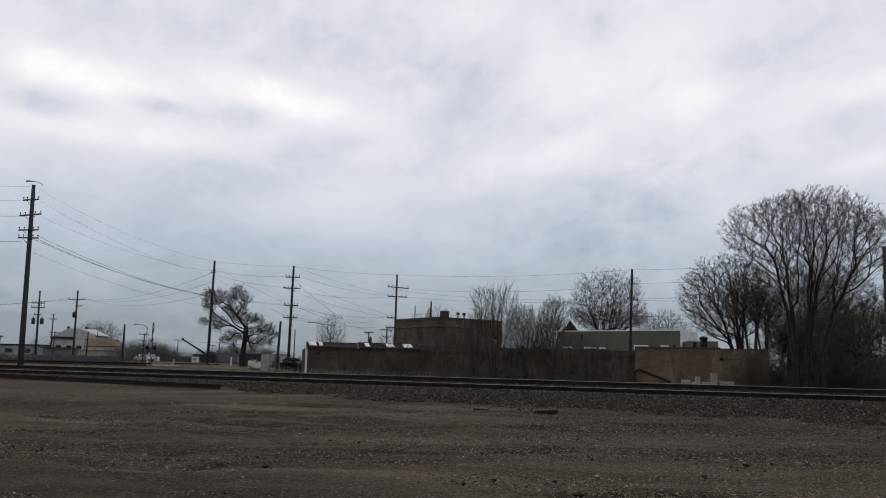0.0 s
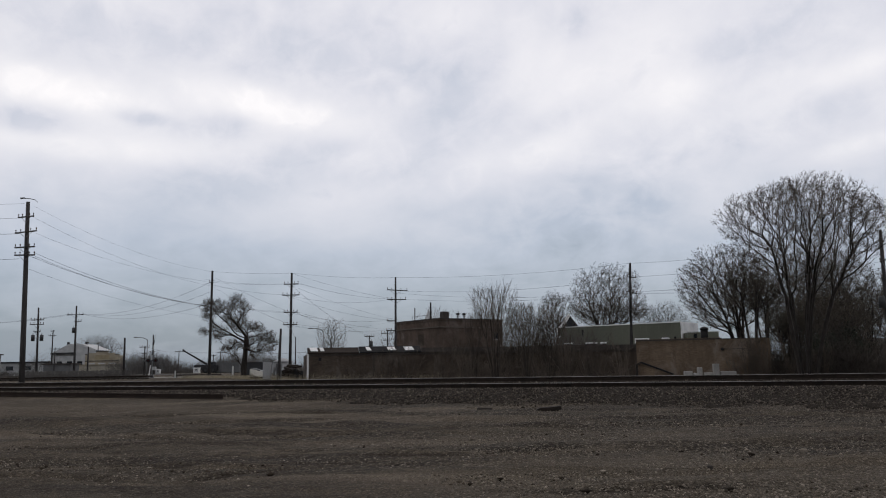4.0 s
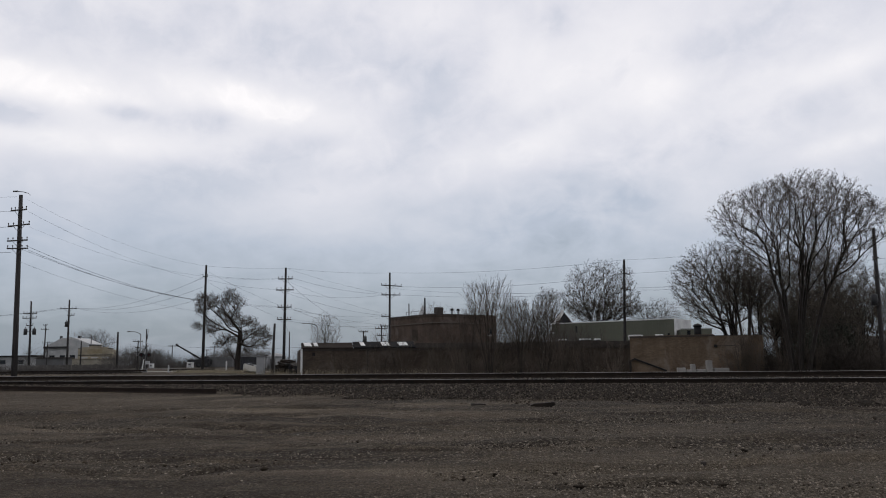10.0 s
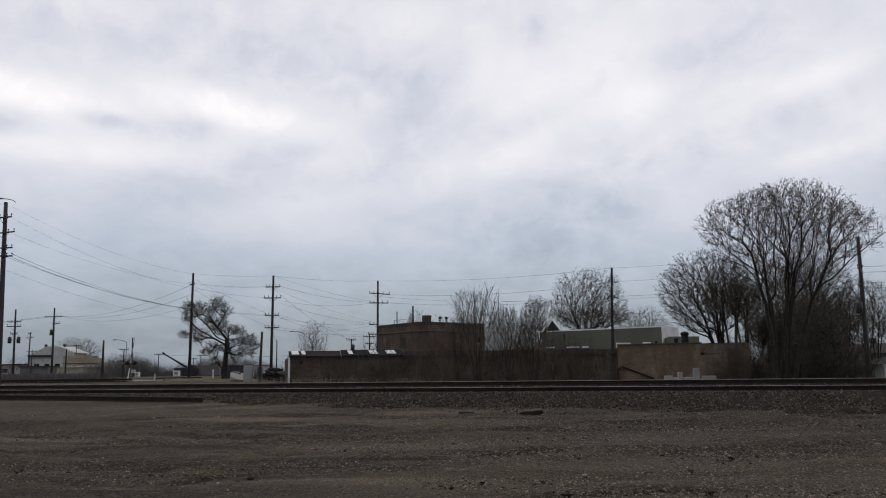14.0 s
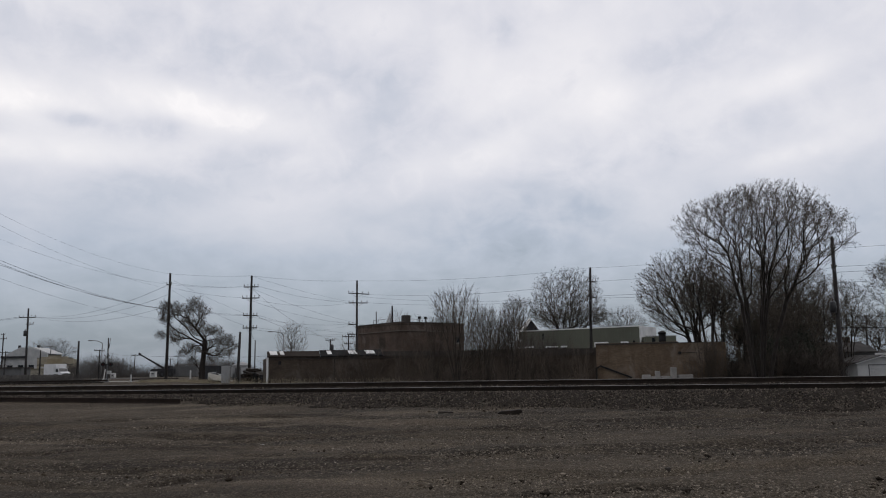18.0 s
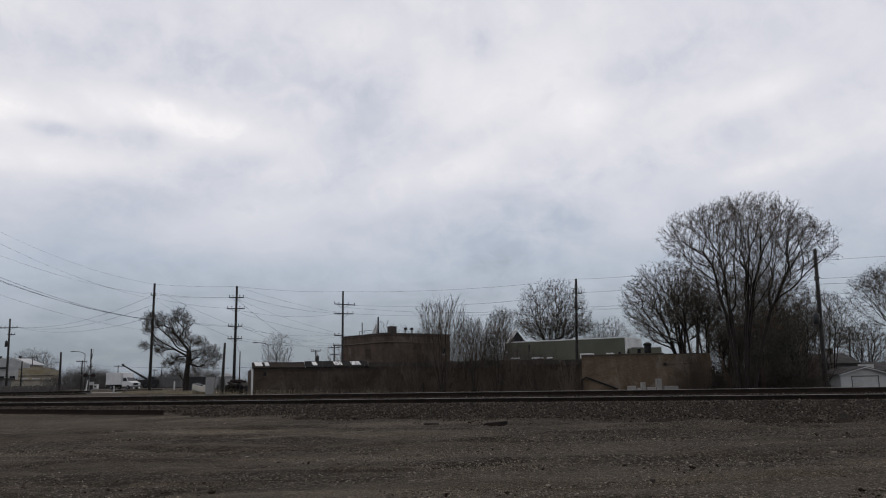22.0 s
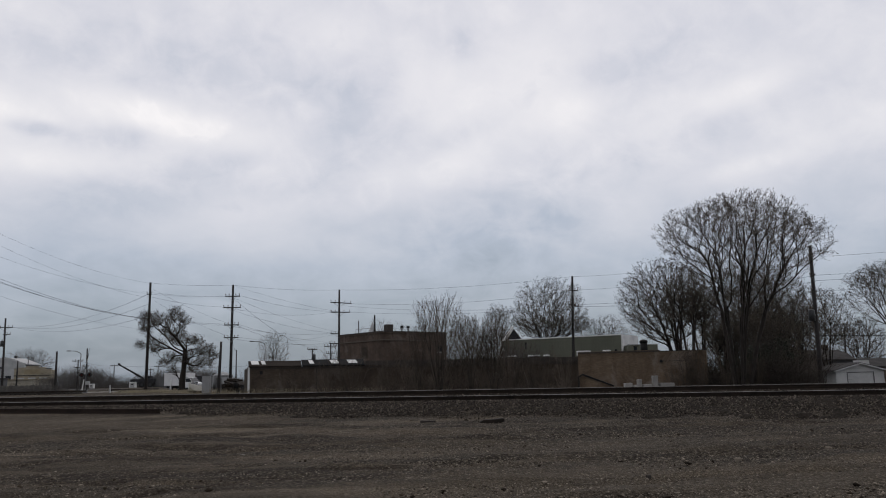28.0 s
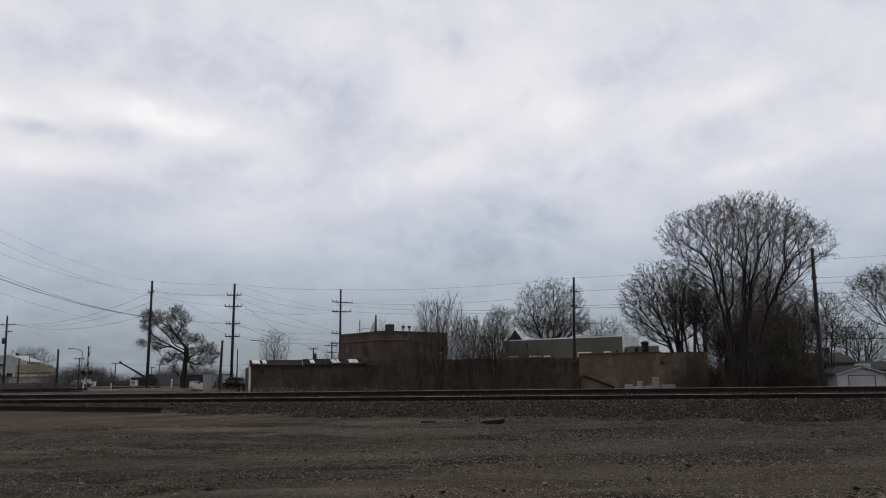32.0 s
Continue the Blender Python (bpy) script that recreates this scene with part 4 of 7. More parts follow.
def left_group():
    z = 0.35
    th = thing("mill_building", pose(-79.2, 152, z), "pale grey gabled industrial building with roof vents", "building")
    part("wall", Geo().sweep([(0, 0), (8.4, 0), (8.4, 4.9), (5.6, 6.0), (3.0, 6.0), (0, 4.4)], 0, 0.3), pale_metal, th)
    part("board", Geo().box(-0.15, 0.1, -0.12, -0.02, 0, 4.3), dark_box, th, "dark corner board")
    part("wall", Geo().box(0, 0.3, 0.3, 6, 0, 4.4), pale_metal, th)
    part("wall", Geo().box(8.1, 8.4, 0.3, 6, 0, 4.6), pale_metal, th)
    part("wall", Geo().box(0.3, 8.1, 5.7, 6, 0, 4.4), pale_metal, th)
    part("roof", Geo().sweep([(-0.2, 4.35), (-0.2, 4.5), (3.0, 6.15), (5.6, 6.15), (8.6, 4.95), (8.6, 4.85), (5.6, 6.0), (3.0, 6.0)], 0.31, 6.2), pale_metal, th, "pale weathered sheet-metal roof")
    part("fascia", Geo().box(-0.1, 4.4, -0.5, -0.02, 4.15, 4.5), dark_box, th, "dark roof line")
    for x in (2.0, 5.6):
        v = part("roof_vent", Geo().box(x - 0.2, x + 0.2, 2, 2.4, 5.9, 6.6, 0.03), dark_box, th, "dark roof vent")
    for x in (1.0, 3.0, 5.0):
        part("window", Geo().box(x, x + 1.0, -0.03, 0.02, 1.6, 2.8), glass, th)
    yb = thing("stepped_front_building", pose(-67.4, 141, z), "weathered yellow-tan building with stepped false front", "building")
    part("wall", Geo().sweep([(0, 0), (6.2, 0), (6.2, 3.75), (5.3, 3.75), (5.3, 4.05), (4.1, 4.05), (4.1, 4.3), (1.9, 4.3), (1.9, 4.05), (0.6, 4.05), (0.6, 3.8), (0, 3.8)], 0, 0.3), yellow_wall, yb, "yellowed board front")
    part("wall", Geo().box(0, 0.3, 0.3, 1.6, 0, 3.6), yellow_wall, yb)
    part("wall", Geo().box(5.9, 6.2, 0.3, 1.6, 0, 3.6), yellow_wall, yb)
    part("wall", Geo().box(0.3, 5.9, 1.3, 1.6, 0, 3.6), yellow_wall, yb)
    part("roof", Geo().box(0.3, 5.9, 0.3, 1.3, 3.3, 3.5), dark_roof, yb)
    part("porch_wall", Geo().box(-0.9, 7.3, -0.9, -0.6, 0, 1.9), pale_cream, yb, "low cream board porch wall")
    part("porch_roof", Geo().sweep([(-1.1, 1.9), (7.5, 1.9), (7.5, 2.02), (-1.1, 2.02)], -1.1, 0), brownish, yb, "brown porch roof")
    for a, b, zz in ((1.85, 4.15, 4.3), (-0.05, 0.6, 3.8), (5.3, 6.25, 3.75)):
        part("coping", Geo().box(a, b, -0.06, 0.36, zz, zz + 0.09), old_wood, yb, "dark coping board")
    part("band", Geo().box(0, 6.2, -0.05, 0, 2.55, 2.7), old_wood, yb, "dark horizontal band")
    part("band", Geo().box(1.7, 4.4, -0.03, 0, 2.9, 3.7), brownish, yb, "faded sign field")
    for x in (0.5, 2.4, 4.3):
        part("window", Geo().box(x, x + 1.3, -0.02, 0.02, 1.2, 2.3), pale_metal, yb, "boarded pale window")
    lw = thing("low_shed", pose(-67.5, 127, z), "low grey flat-roofed shed with a dark roof", "shed")
    walls(lw, 4.4, 3, 2.0, grey_shed, 0.15)
    part("roof", Geo().box(-0.2, 4.6, -0.2, 3.2, 2.0, 2.18), flashing, lw)
    pl = thing("low_warehouse", pose(-92.0, 150, z), "long low pale warehouse with dark eaves", "building")
    walls(pl, 12.5, 10, 2.6, pale_metal, 0.2)
    part("roof", Geo().box(-0.3, 12.8, -0.3, 10.3, 2.6, 2.85), dark_roof, pl, "dark flat roof")
    for x in (2, 5, 8.5):
        part("window", Geo().box(x, x + 1.4, -0.03, 0.02, 1.2, 2.0), glass, pl)
    rb = thing("red_shed", pose(-86.5, 132, z), "small red-brown brick shed", "shed")
    walls(rb, 5.2, 6, 3.3, red_brick, 0.25)
    part("roof", Geo().box(-0.15, 5.35, -0.15, 6.15, 3.3, 3.45), dark_roof, rb)
    wt = thing("board_shed", pose(-62.5, 96, z), "small pale grey board shed by the siding", "shed")
    walls(wt, 3.2, 5, 3.2, pale_grey, 0.2)
    part("roof", Geo().box(-0.2, 3.4, -0.2, 5.2, 3.2, 3.35), flashing, wt)


def garage_and_houses():
    z = -1.1
    th = thing("garage", pose(50.65, 90, z), "white gabled garage with closed panel door", "garage")
    L = 5.8
    part("wall", Geo().box(0, 1.4, 0, 0.15, 0, 1.85), siding, th)
    part("wall", Geo().box(4.5, L, 0, 0.15, 0, 1.85), siding, th)
    part("gable", Geo().sweep([(0, 1.85), (L, 1.85), (L, 2.22), (L / 2, 2.95), (0, 2.22)], 0, 0.15), siding, th)
    for k in range(5):
        part("door_panel", Geo().box(1.41, 4.49, 0.05, 0.1, 0.03 + k * 0.364, 0.385 + k * 0.364), siding, th, "")
    part("door_frame", Geo().box(1.3, 1.4, -0.03, 0, 0, 1.9).box(4.5, 4.6, -0.03, 0, 0, 1.9).box(1.3, 4.6, -0.03, 0, 1.9, 1.99), grey_house, th, "grey door frame")
    part("wall", Geo().box(0, 0.15, 0.15, 7, 0, 2.2), siding, th)
    part("wall", Geo().box(L - 0.15, L, 0.15, 7, 0, 2.2), siding, th)
    part("wall", Geo().box(0.15, L - 0.15, 6.85, 7, 0, 2.2), siding, th)
    part("roof", Geo().sweep([(-0.35, 2.1), (L / 2, 2.97), (L / 2, 3.09), (-0.35, 2.22)], -0.3, 7.3), shingle, th, "dark shingled roof slope")
    part("roof", Geo().sweep([(L / 2, 2.97), (L + 0.35, 2.1), (L + 0.35, 2.22), (L / 2, 3.09)], -0.3, 7.3), shingle, th, "dark shingled roof slope")
    part("verge", Geo().sweep([(-0.35, 2.04), (L / 2, 2.9), (L + 0.35, 2.04), (L + 0.35, 2.14), (L / 2, 3.0), (-0.35, 2.14)], -0.36, -0.301), white_paint, th, "white verge boards")

    def house(x, y, w, d, eave, ridge, mat, label, wins):
        h = thing("house", pose(x, y, z), label, "house", "houses beyond the track")
        ops = [(a, a + 0.8, 1.2 + (a * 7 % 1) * 0, 2.5) for a in wins]
        walls(h, w, d, eave, mat, 0.2, openings=ops)
        for a in wins:
            window_part(h, a, a + 0.8, 1.2, 2.5, 0.05, white_paint, 2)
        for e0, e1 in ((-0.3, d / 2), (d + 0.3, d / 2)):
            g = Geo()
            g.add([(-0.3, e0, eave - 0.1), (w + 0.3, e0, eave - 0.1), (w + 0.3, e1, ridge), (-0.3, e1, ridge), (-0.3, e0, eave + 0.05), (w + 0.3, e0, eave + 0.05), (w + 0.3, e1, ridge + 0.15), (-0.3, e1, ridge + 0.15)], [(3, 2, 1, 0), (4, 5, 6, 7), (0, 1, 5, 4), (1, 2, 6, 5), (2, 3, 7, 6), (3, 0, 4, 7)])
            part("roof", g, shingle, h, "dark shingled roof")
        part("gable", Geo().add([(0.0, 0, eave), (0, d, eave), (0, d / 2, ridge - 0.05), (0.15, 0, eave), (0.15, d, eave), (0.15, d / 2, ridge - 0.05)], [(0, 2, 1), (3, 4, 5), (0, 3, 5, 2), (1, 2, 5, 4), (0, 1, 4, 3)]), mat, h)
        part("gable", Geo().add([(w - 0.15, 0, eave), (w - 0.15, d, eave), (w - 0.15, d / 2, ridge - 0.05), (w, 0, eave), (w, d, eave), (w, d / 2, ridge - 0.05)], [(0, 2, 1), (3, 4, 5), (0, 3, 5, 2), (1, 2, 5, 4), (0, 1, 4, 3)]), mat, h)
        return h
    a = house(49.6, 96, 6.8, 7, 3.5, 4.7, grey_house, "grey weathered two-storey house with dark roof", (0.8, 2.8, 4.8))
    part("chimney", Geo().box(5.0, 5.6, 3.2, 3.8, 4.3, 5.5), red_brick, a)
    house(43.5, 92, 6.0, 7, 2.7, 3.7, grey_house, "small grey house with dark shingled roof", (0.8, 2.6, 4.4))
    house(68.0, 112, 10.0, 7, 2.6, 3.7, red_brick, "brown brick house behind the garage", (1.0, 3.5, 6.0))
    single("roof_box", Geo().box(0, 3.0, 0, 0.5, 0, 3.4), white_paint, "low white shed behind the garage", "shed", m=pose(58.5, 101, z))


brown_workshop()
for hx, hw in ((13.4, 1.0), (15.0, 0.4), (11.2, 0.7)):
    roof_hatch(hx, 82, hw)
pale_bark = worn("pale_dead_bark", (0.11, 0.1, 0.085), (0.24, 0.22, 0.19), 1.5, 12, 0.9)
fallen_branch([(9.15, 69, -0.55), (8.9, 69.1, 0.6), (8.35, 69.2, 1.5), (7.7, 69.3, 2.35)], 0.05)
fallen_branch([(9.0, 68.6, -0.55), (9.6, 68.7, 0.7), (9.9, 68.8, 1.9)], 0.035)
fallen_branch([(11.0, 68.8, -0.55), (10.95, 68.8, 0.7), (10.7, 68.9, 1.6)], 0.045)
fallen_branch([(6.4, 68.6, -0.55), (6.5, 68.7, 0.6), (6.2, 68.8, 1.5)], 0.04)
tan_workshop()
upper_hall()
green_warehouse()
left_buildings()
garage_and_houses()


# ---- utility poles and wires ----
can_grey = worn("transformer_grey", (0.038, 0.039, 0.04), (0.075, 0.077, 0.08), 0.8, 10, 0.6, 0.2)
insul = Nodes("brown_porcelain").done((0.06, 0.035, 0.025), 0.3, 0.0, 0.5)


def utility_pole(x, y, top, r, lean=(0, 0), arms=(), cans=(), label="tall brown wooden utility pole with crossarms", group="utility poles", base=None):
    """arms: (height above sea, half width left, half width right, droop); cans: (height, side)."""
    z = base_at(x, y) if base is None else base
    th = thing("utility_pole", pose(x, y, z), label, "utility pole", group)
    h = top - z
    def at(k):
        return (lean[0] * k, lean[1] * k, h * k)
    part("pole", Geo().tube([(0, 0, -0.3), at(0.3), at(0.7), at(1)], [r, r * 0.9, r * 0.76, r * 0.64], 10), old_wood, th, smooth=True)
    for zz, left, right, droop in arms:
        k = (zz - z) / h
        cx, cy, cz = at(k)
        dy = -r - 0.04
        g = Geo()
        g.add([(cx - left, cy + dy - 0.06, cz - 0.06 + droop), (cx + right, cy + dy - 0.06, cz - 0.06 - droop), (cx + right, cy + dy + 0.05, cz - 0.06 - droop), (cx - left, cy + dy + 0.05, cz - 0.06 + droop), (cx - left, cy + dy - 0.06, cz + 0.06 + droop), (cx + right, cy + dy - 0.06, cz + 0.06 - droop), (cx + right, cy + dy + 0.05, cz + 0.06 - droop), (cx - left, cy + dy + 0.05, cz + 0.06 + droop)], [(3, 2, 1, 0), (4, 5, 6, 7), (0, 1, 5, 4), (1, 2, 6, 5), (2, 3, 7, 6), (3, 0, 4, 7)])
        arm = part("crossarm", g, arm_wood, th)
        for s, w in ((-1, left), (1, right)):
            if w > 0.3:
                part("brace", Geo().rod((cx + s * w * 0.55, cy + dy, cz - 0.04), (cx, cy + dy + 0.02, cz - 0.55), 0.022), grey_metal, th)
            for q in (0.94, 0.45):
                if w * q > 0.25:
                    zz2 = cz + 0.06 - s * droop * q
                    part("insulator", Geo().tube([(cx + s * w * q, cy + dy, zz2), (cx + s * w * q, cy + dy, zz2 + 0.1), (cx + s * w * q, cy + dy, zz2 + 0.2), (cx + s * w * q, cy + dy, zz2 + 0.26)], [0.02, 0.03, 0.07, 0.03], 6), insul, arm)
    for zz, side in cans:
        k = (zz - z) / h
        cx, cy, cz = at(k)
        c = part("transformer", Geo().tube([(cx + side, cy - 0.1, cz - 0.45), (cx + side, cy - 0.1, cz + 0.4), (cx + side, cy - 0.1, cz + 0.48)], [0.26, 0.26, 0.12], 12), can_grey, th, "grey transformer can", smooth=True)
        part("bushing", Geo().rod((cx + side, cy - 0.1, cz + 0.46), (cx + side, cy - 0.1, cz + 0.72), 0.04), insul, c)
        part("bracket", Geo().box(cx + min(0, side), cx + max(0, side), cy - 0.14, cy - 0.06, cz - 0.05, cz + 0.05), grey_metal, th)
    return th


tall_pole = utility_pole(-40.2, 72, 17.35, 0.27, (-0.45, 0), [(15.85, 0.72, 0.78, -0.06), (14.4, 0.95, 1.1, -0.1), (12.95, 0.95, 0.95, -0.04), (12.2, 0.95, 1.0, 0)], label="very tall dark wooden utility pole with four crossarms")
part("top_bracket", Geo().tube([(-1.15, 0, 17.35), (-0.3, 0, 17.3), (0.25, 0, 17.15), (0.45, 0, 16.95)], [0.05, 0.035, 0.03, 0.03], 6).rod((-1.2, 0, 17.35), (-0.8, 0, 17.36), 0.08), grey_metal, tall_pole, "thin bracket over the pole top")
utility_pole(-63.9, 130, 12.2, 0.2, (-0.15, 0), [(10.7, 1.35, 1.35, 0), (9.6, 0.15, 1.05, 0)], [(8.1, -0.3)])
utility_pole(-62.1, 115, 10.8, 0.18, (-0.25, 0), [(8.95, 1.0, 1.0, 0), (8.3, 1.1, 1.0, 0), (7.2, 0.5, 0.5, 0)], [(6.3, -0.65), (6.3, 0.65)], label="wooden utility pole with paired grey transformers")
utility_pole(-104.3, 200, 11.9, 0.2, (0, 0), [(10.5, 1.0, 1.0, 0), (11.6, 0.5, 0.5, 0)])
utility_pole(-81, 122, 11.0, 0.2, (0.2, 0), [(9.3, 1.3, 1.3, 0), (6.7, 1.2, 1.2, 0)], [(5.6, 0.35)])
utility_pole(-51.3, 120, 6.3, 0.2, (-0.05, 0), [], label="short bare wooden pole", group="bare posts")
utility_pole(-59.3, 125, 5.2, 0.14, (0.0, 0), [], label="short bare wooden pole", group="bare posts")
utility_pole(-48.8, 125, 6.9, 0.15, (-0.1, 0), [], label="thin bare wooden pole", group="bare posts")
utility_pole(-56.2, 140, 5.6, 0.14, (0.0, 0), [(5.4, 0.9, 0.9, 0), (4.3, 0.5, 0.5, 0), (3.4, 0.5, 0.5, 0)])
utility_pole(-30.2, 95, 13.3, 0.19, (0.08, 0), [(11.85, 0.3, 0.3, 0), (9.3, 0.3, 0.3, 0)], label="slender wooden utility pole without crossarms")
utility_pole(-20.4, 95, 12.85, 0.19, (0.1, 0), [(11.45, 0.85, 0.9, 0), (10.1, 1.05, 1.05, 0), (8.0, 0.85, 0.85, 0), (6.5, 0.85, 0.85, 0)])
utility_pole(-8.4, 105, 13.2, 0.18, (0.08, 0), [(11.4, 1.15, 1.65, 0.1), (10.15, 1.1, 1.45, 0.02), (7.3, 1.1, 0.1, 0), (6.0, 1.25, 0.1, 0)])
utility_pole(-14.7, 130, 6.4, 0.15, (0, 0), [(6.2, 0.8, 0.8, 0)], [(5.0, 0.3)])
utility_pole(-11.25, 125, 6.9, 0.15, (0, 0), [(6.5, 1.0, 1.0, 0), (5.4, 0.7, 0.7, 0)])
utility_pole(19.6, 90, 12.65, 0.2, (0.45, 0), [(10.95, 0.35, 0.6, 0.05), (9.2, 0.6, 0.7, 0.15), (7.2, 0.1, 0.65, 0.05)])
utility_pole(33.6, 62, 11.4, 0.2, (0.2, 0), [(10.4, 0.3, 0.1, -0.1), (8.9, 0.35, 0.1, -0.1), (7.55, 0.3, 0.1, 0)], [(5.65, -0.38)], label="dark leaning wooden utility pole with brackets and transformer")
utility_pole(63.4, 110, 7.8, 0.15, (0.5, 0), [(7.6, 0.9, 0.9, 0)])
utility_pole(-18.8, 82, 5.4, 0.17, (0.2, 0), [], label="short dark leaning wooden post", group="bare posts")
utility_pole(-22.85, 110, 5.6, 0.1, (0, 0), [], label="thin bare pole beside scrap heap", group="bare posts")
for fx, fy, ft in ((-72, 230, 5.5), (-66.8, 220, 6.1), (-78.6, 220, 6.6), (-97, 210, 9.0), (-88, 170, 6.5)):
    utility_pole(fx, fy, ft, 0.15, (0, 0), [(ft - 0.3, 1.1, 1.1, 0)], label="distant wooden utility pole", group="far utility poles")

wire_mat = Nodes("dark_cable").done((0.025, 0.025, 0.027), 0.6, 0.2, 0.3)


def wire(a, b, sag, r=0.014, label="thin dark overhead power line"):
    a, b = Vector(a), Vector(b)
    n = 18
    pts = []
    for k in range(n + 1):
        t = k / n
        p = a.lerp(b, t)
        pts.append(p - Vector((0, 0, sag * 4 * t * (1 - t))))
    return single("power_line", Geo().tube(pts, [r] * (n + 1), 4), wire_mat, label, "power line", "overhead wires")


P1, P0, P2, P3, P4, P5, P6 = (-40.4, 72), (-64, 130), (-30.15, 95), (-20.3, 95), (-8.35, 105), (20.0, 90), (33.8, 62)
for dz, dx in ((12.45, 0.7), (12.3, -0.1), (12.05, 0.9)):
    wire((P1[0] + dx, 71.7, dz), (P2[0] - 0.2, 94.8, 8.95 - 0.06 * dx), 0.7, 0.016, "heavy dark overhead cable")
wire((P1[0], 72, 11.0), (P2[0], 95, 7.6), 0.7, 0.009)
for zz in (11.9, 10.7, 9.3):
    wire((-63, 129.8, 10.8), (P2[0], 94.8, zz), 1.3, 0.014)
for dx in (-1.2, 0.2):
    wire((-64 + dx, 129.8, 10.8), (-110, 140, 10.2), 1.0, 0.018)
wire((P1[0] - 0.6, 72, 15.8), (-75, 66, 16.5), 0.6)
wire((P1[0] - 0.8, 72, 14.3), (-75, 66, 15.0), 0.6, 0.02)
wire((P1[0] - 0.8, 72, 11.9), (-75, 66, 12.0), 0.6, 0.02)
wire((P1[0] + 0.5, 72, 15.8), (P2[0], 95, 11.4), 0.8, 0.008)
wire((P1[0] + 0.7, 72, 14.3), (P3[0] - 0.8, 95, 11.5), 1.6, 0.008)
# the line of poles along the road
for a, b, za, zb, sag, off in (
    (P2, P3, 13.2, 12.8, 0.15, 0), (P3, P4, 12.8, 13.15, 0.25, 0), (P4, P5, 13.15, 12.6, 0.5, 0), (P5, P6, 12.6, 11.3, 0.5, 0),
    (P2, P3, 12.2, 11.5, 0.25, -0.7), (P2, P3, 11.8, 10.15, 0.3, -0.8), (P2, P3, 9.3, 8.1, 0.2, -0.7), (P2, P3, 9.2, 8.0, 0.35, 0.6),
    (P3, P4, 11.5, 10.2, 0.5, 1.0), (P3, P4, 10.2, 7.4, 0.5, -1.0), (P3, P4, 8.1, 7.4, 0.6, -0.9), (P3, P4, 6.6, 6.1, 0.5, -1.0), (P3, P4, 10.2, 10.2, 0.7, -0.9),
    (P4, P5, 11.3, 11.0, 0.7, 1.0), (P4, P5, 10.2, 9.2, 0.6, 0.8), (P4, P5, 11.0, 9.4, 0.7, 0.6),
    (P5, P6, 11.0, 10.4, 0.5, 0.1), (P5, P6, 9.3, 8.9, 0.5, 0.1), (P5, P6, 9.1, 8.4, 0.6, 0.2), (P5, P6, 7.2, 7.6, 0.5, 0.2), (P5, P6, 6.9, 7.0, 0.5, 0.0)):
    wire((a[0] + off, a[1] - 0.2, za), (b[0] + off * 0.8, b[1] - 0.2, zb), sag, 0.0115)
for a, b, za, zb, sag, off in (
    (P2, P3, 12.4, 8.1, 0.2, 0.5), (P2, P3, 11.2, 6.6, 0.3, 0.4), (P3, P4, 11.5, 7.4, 0.4, -0.4), (P3, P4, 12.8, 10.2, 0.3, 0.0), (P3, P4, 8.1, 6.1, 0.4, 0.6), (P3, P4, 6.6, 7.3, 0.7, 0.4), (P4, P5, 7.3, 7.2, 0.6, 0.2)):
    wire((a[0] + off, a[1] - 0.2, za), (b[0] - off * 0.6, b[1] - 0.2, zb), sag, 0.009)
wire((P1[0] + 0.4, 72, 16.9), (P2[0], 95, 13.2), 0.9, 0.007)
wire((P1[0] - 0.6, 72, 17.2), (-75, 66, 17.6), 0.6, 0.012)
for zz in (10.4, 8.9, 8.45, 7.6, 7.2):
    wire((33.7, 61.8, zz), (62, 42, zz + 0.5), 0.4, 0.010)
wire((33.7, 62, 4.0), (62, 58, 3.7), 0.1, 0.03, "thick black low overhead cable")
wire((P3[0], 95, 11.3), (-14.7, 130, 6.3), 0.8)
wire((P3[0] + 0.5, 95, 8.0), (-11.3, 125, 6.6), 0.9)
wire((-66.8, 220, 5.8), (-30, 180, 5.0), 0.5, 0.03)
wire((-78.6, 220, 6.3), (-66.8, 220, 5.8), 0.2, 0.03)
wire((-56.2, 140, 5.5), (-78.6, 220, 6.2), 0.4, 0.025)
wire((P3[0], 95, 6.4), (-22.85, 110, 5.4), 0.3)
wire((63.4, 110, 7.6), (95, 100, 7.0), 0.3, 0.02)


def street_lamp(x, y, h):
    th = thing("street_lamp", pose(x, y, base_at(x, y)), "grey metal street lamp with curved arm", "street lamp")
    part("pole", Geo().rod((0, 0, 0), (0, 0, h), 0.11, 0.07, 10), grey_metal, th, smooth=True)
    part("arm", Geo().tube([(0, 0, h), (-0.5, 0, h + 0.3), (-1.1, 0, h + 0.45), (-1.7, 0, h + 0.48)], [0.06, 0.05, 0.045, 0.04], 8), grey_metal, th, smooth=True)
    part("head", Geo().box(-2.3, -1.65, -0.14, 0.14, h + 0.4, h + 0.55, 0.04), grey_metal, th)


street_lamp(-51.8, 130, 5.9)
street_lamp(-20.3, 118, 6.9)


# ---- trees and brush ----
# a darker twig tone for the dense brush
dark_twig = worn("dark_twigs", (0.026, 0.021, 0.017), (0.08, 0.066, 0.055), 0.6, 9, 0.95)


# twig tone with distance haze put into it: paler and greyer
hazed_twig = worn("hazed_grey_twigs", (0.06, 0.055, 0.051), (0.16, 0.148, 0.138), 0.05, 3, 0.95)


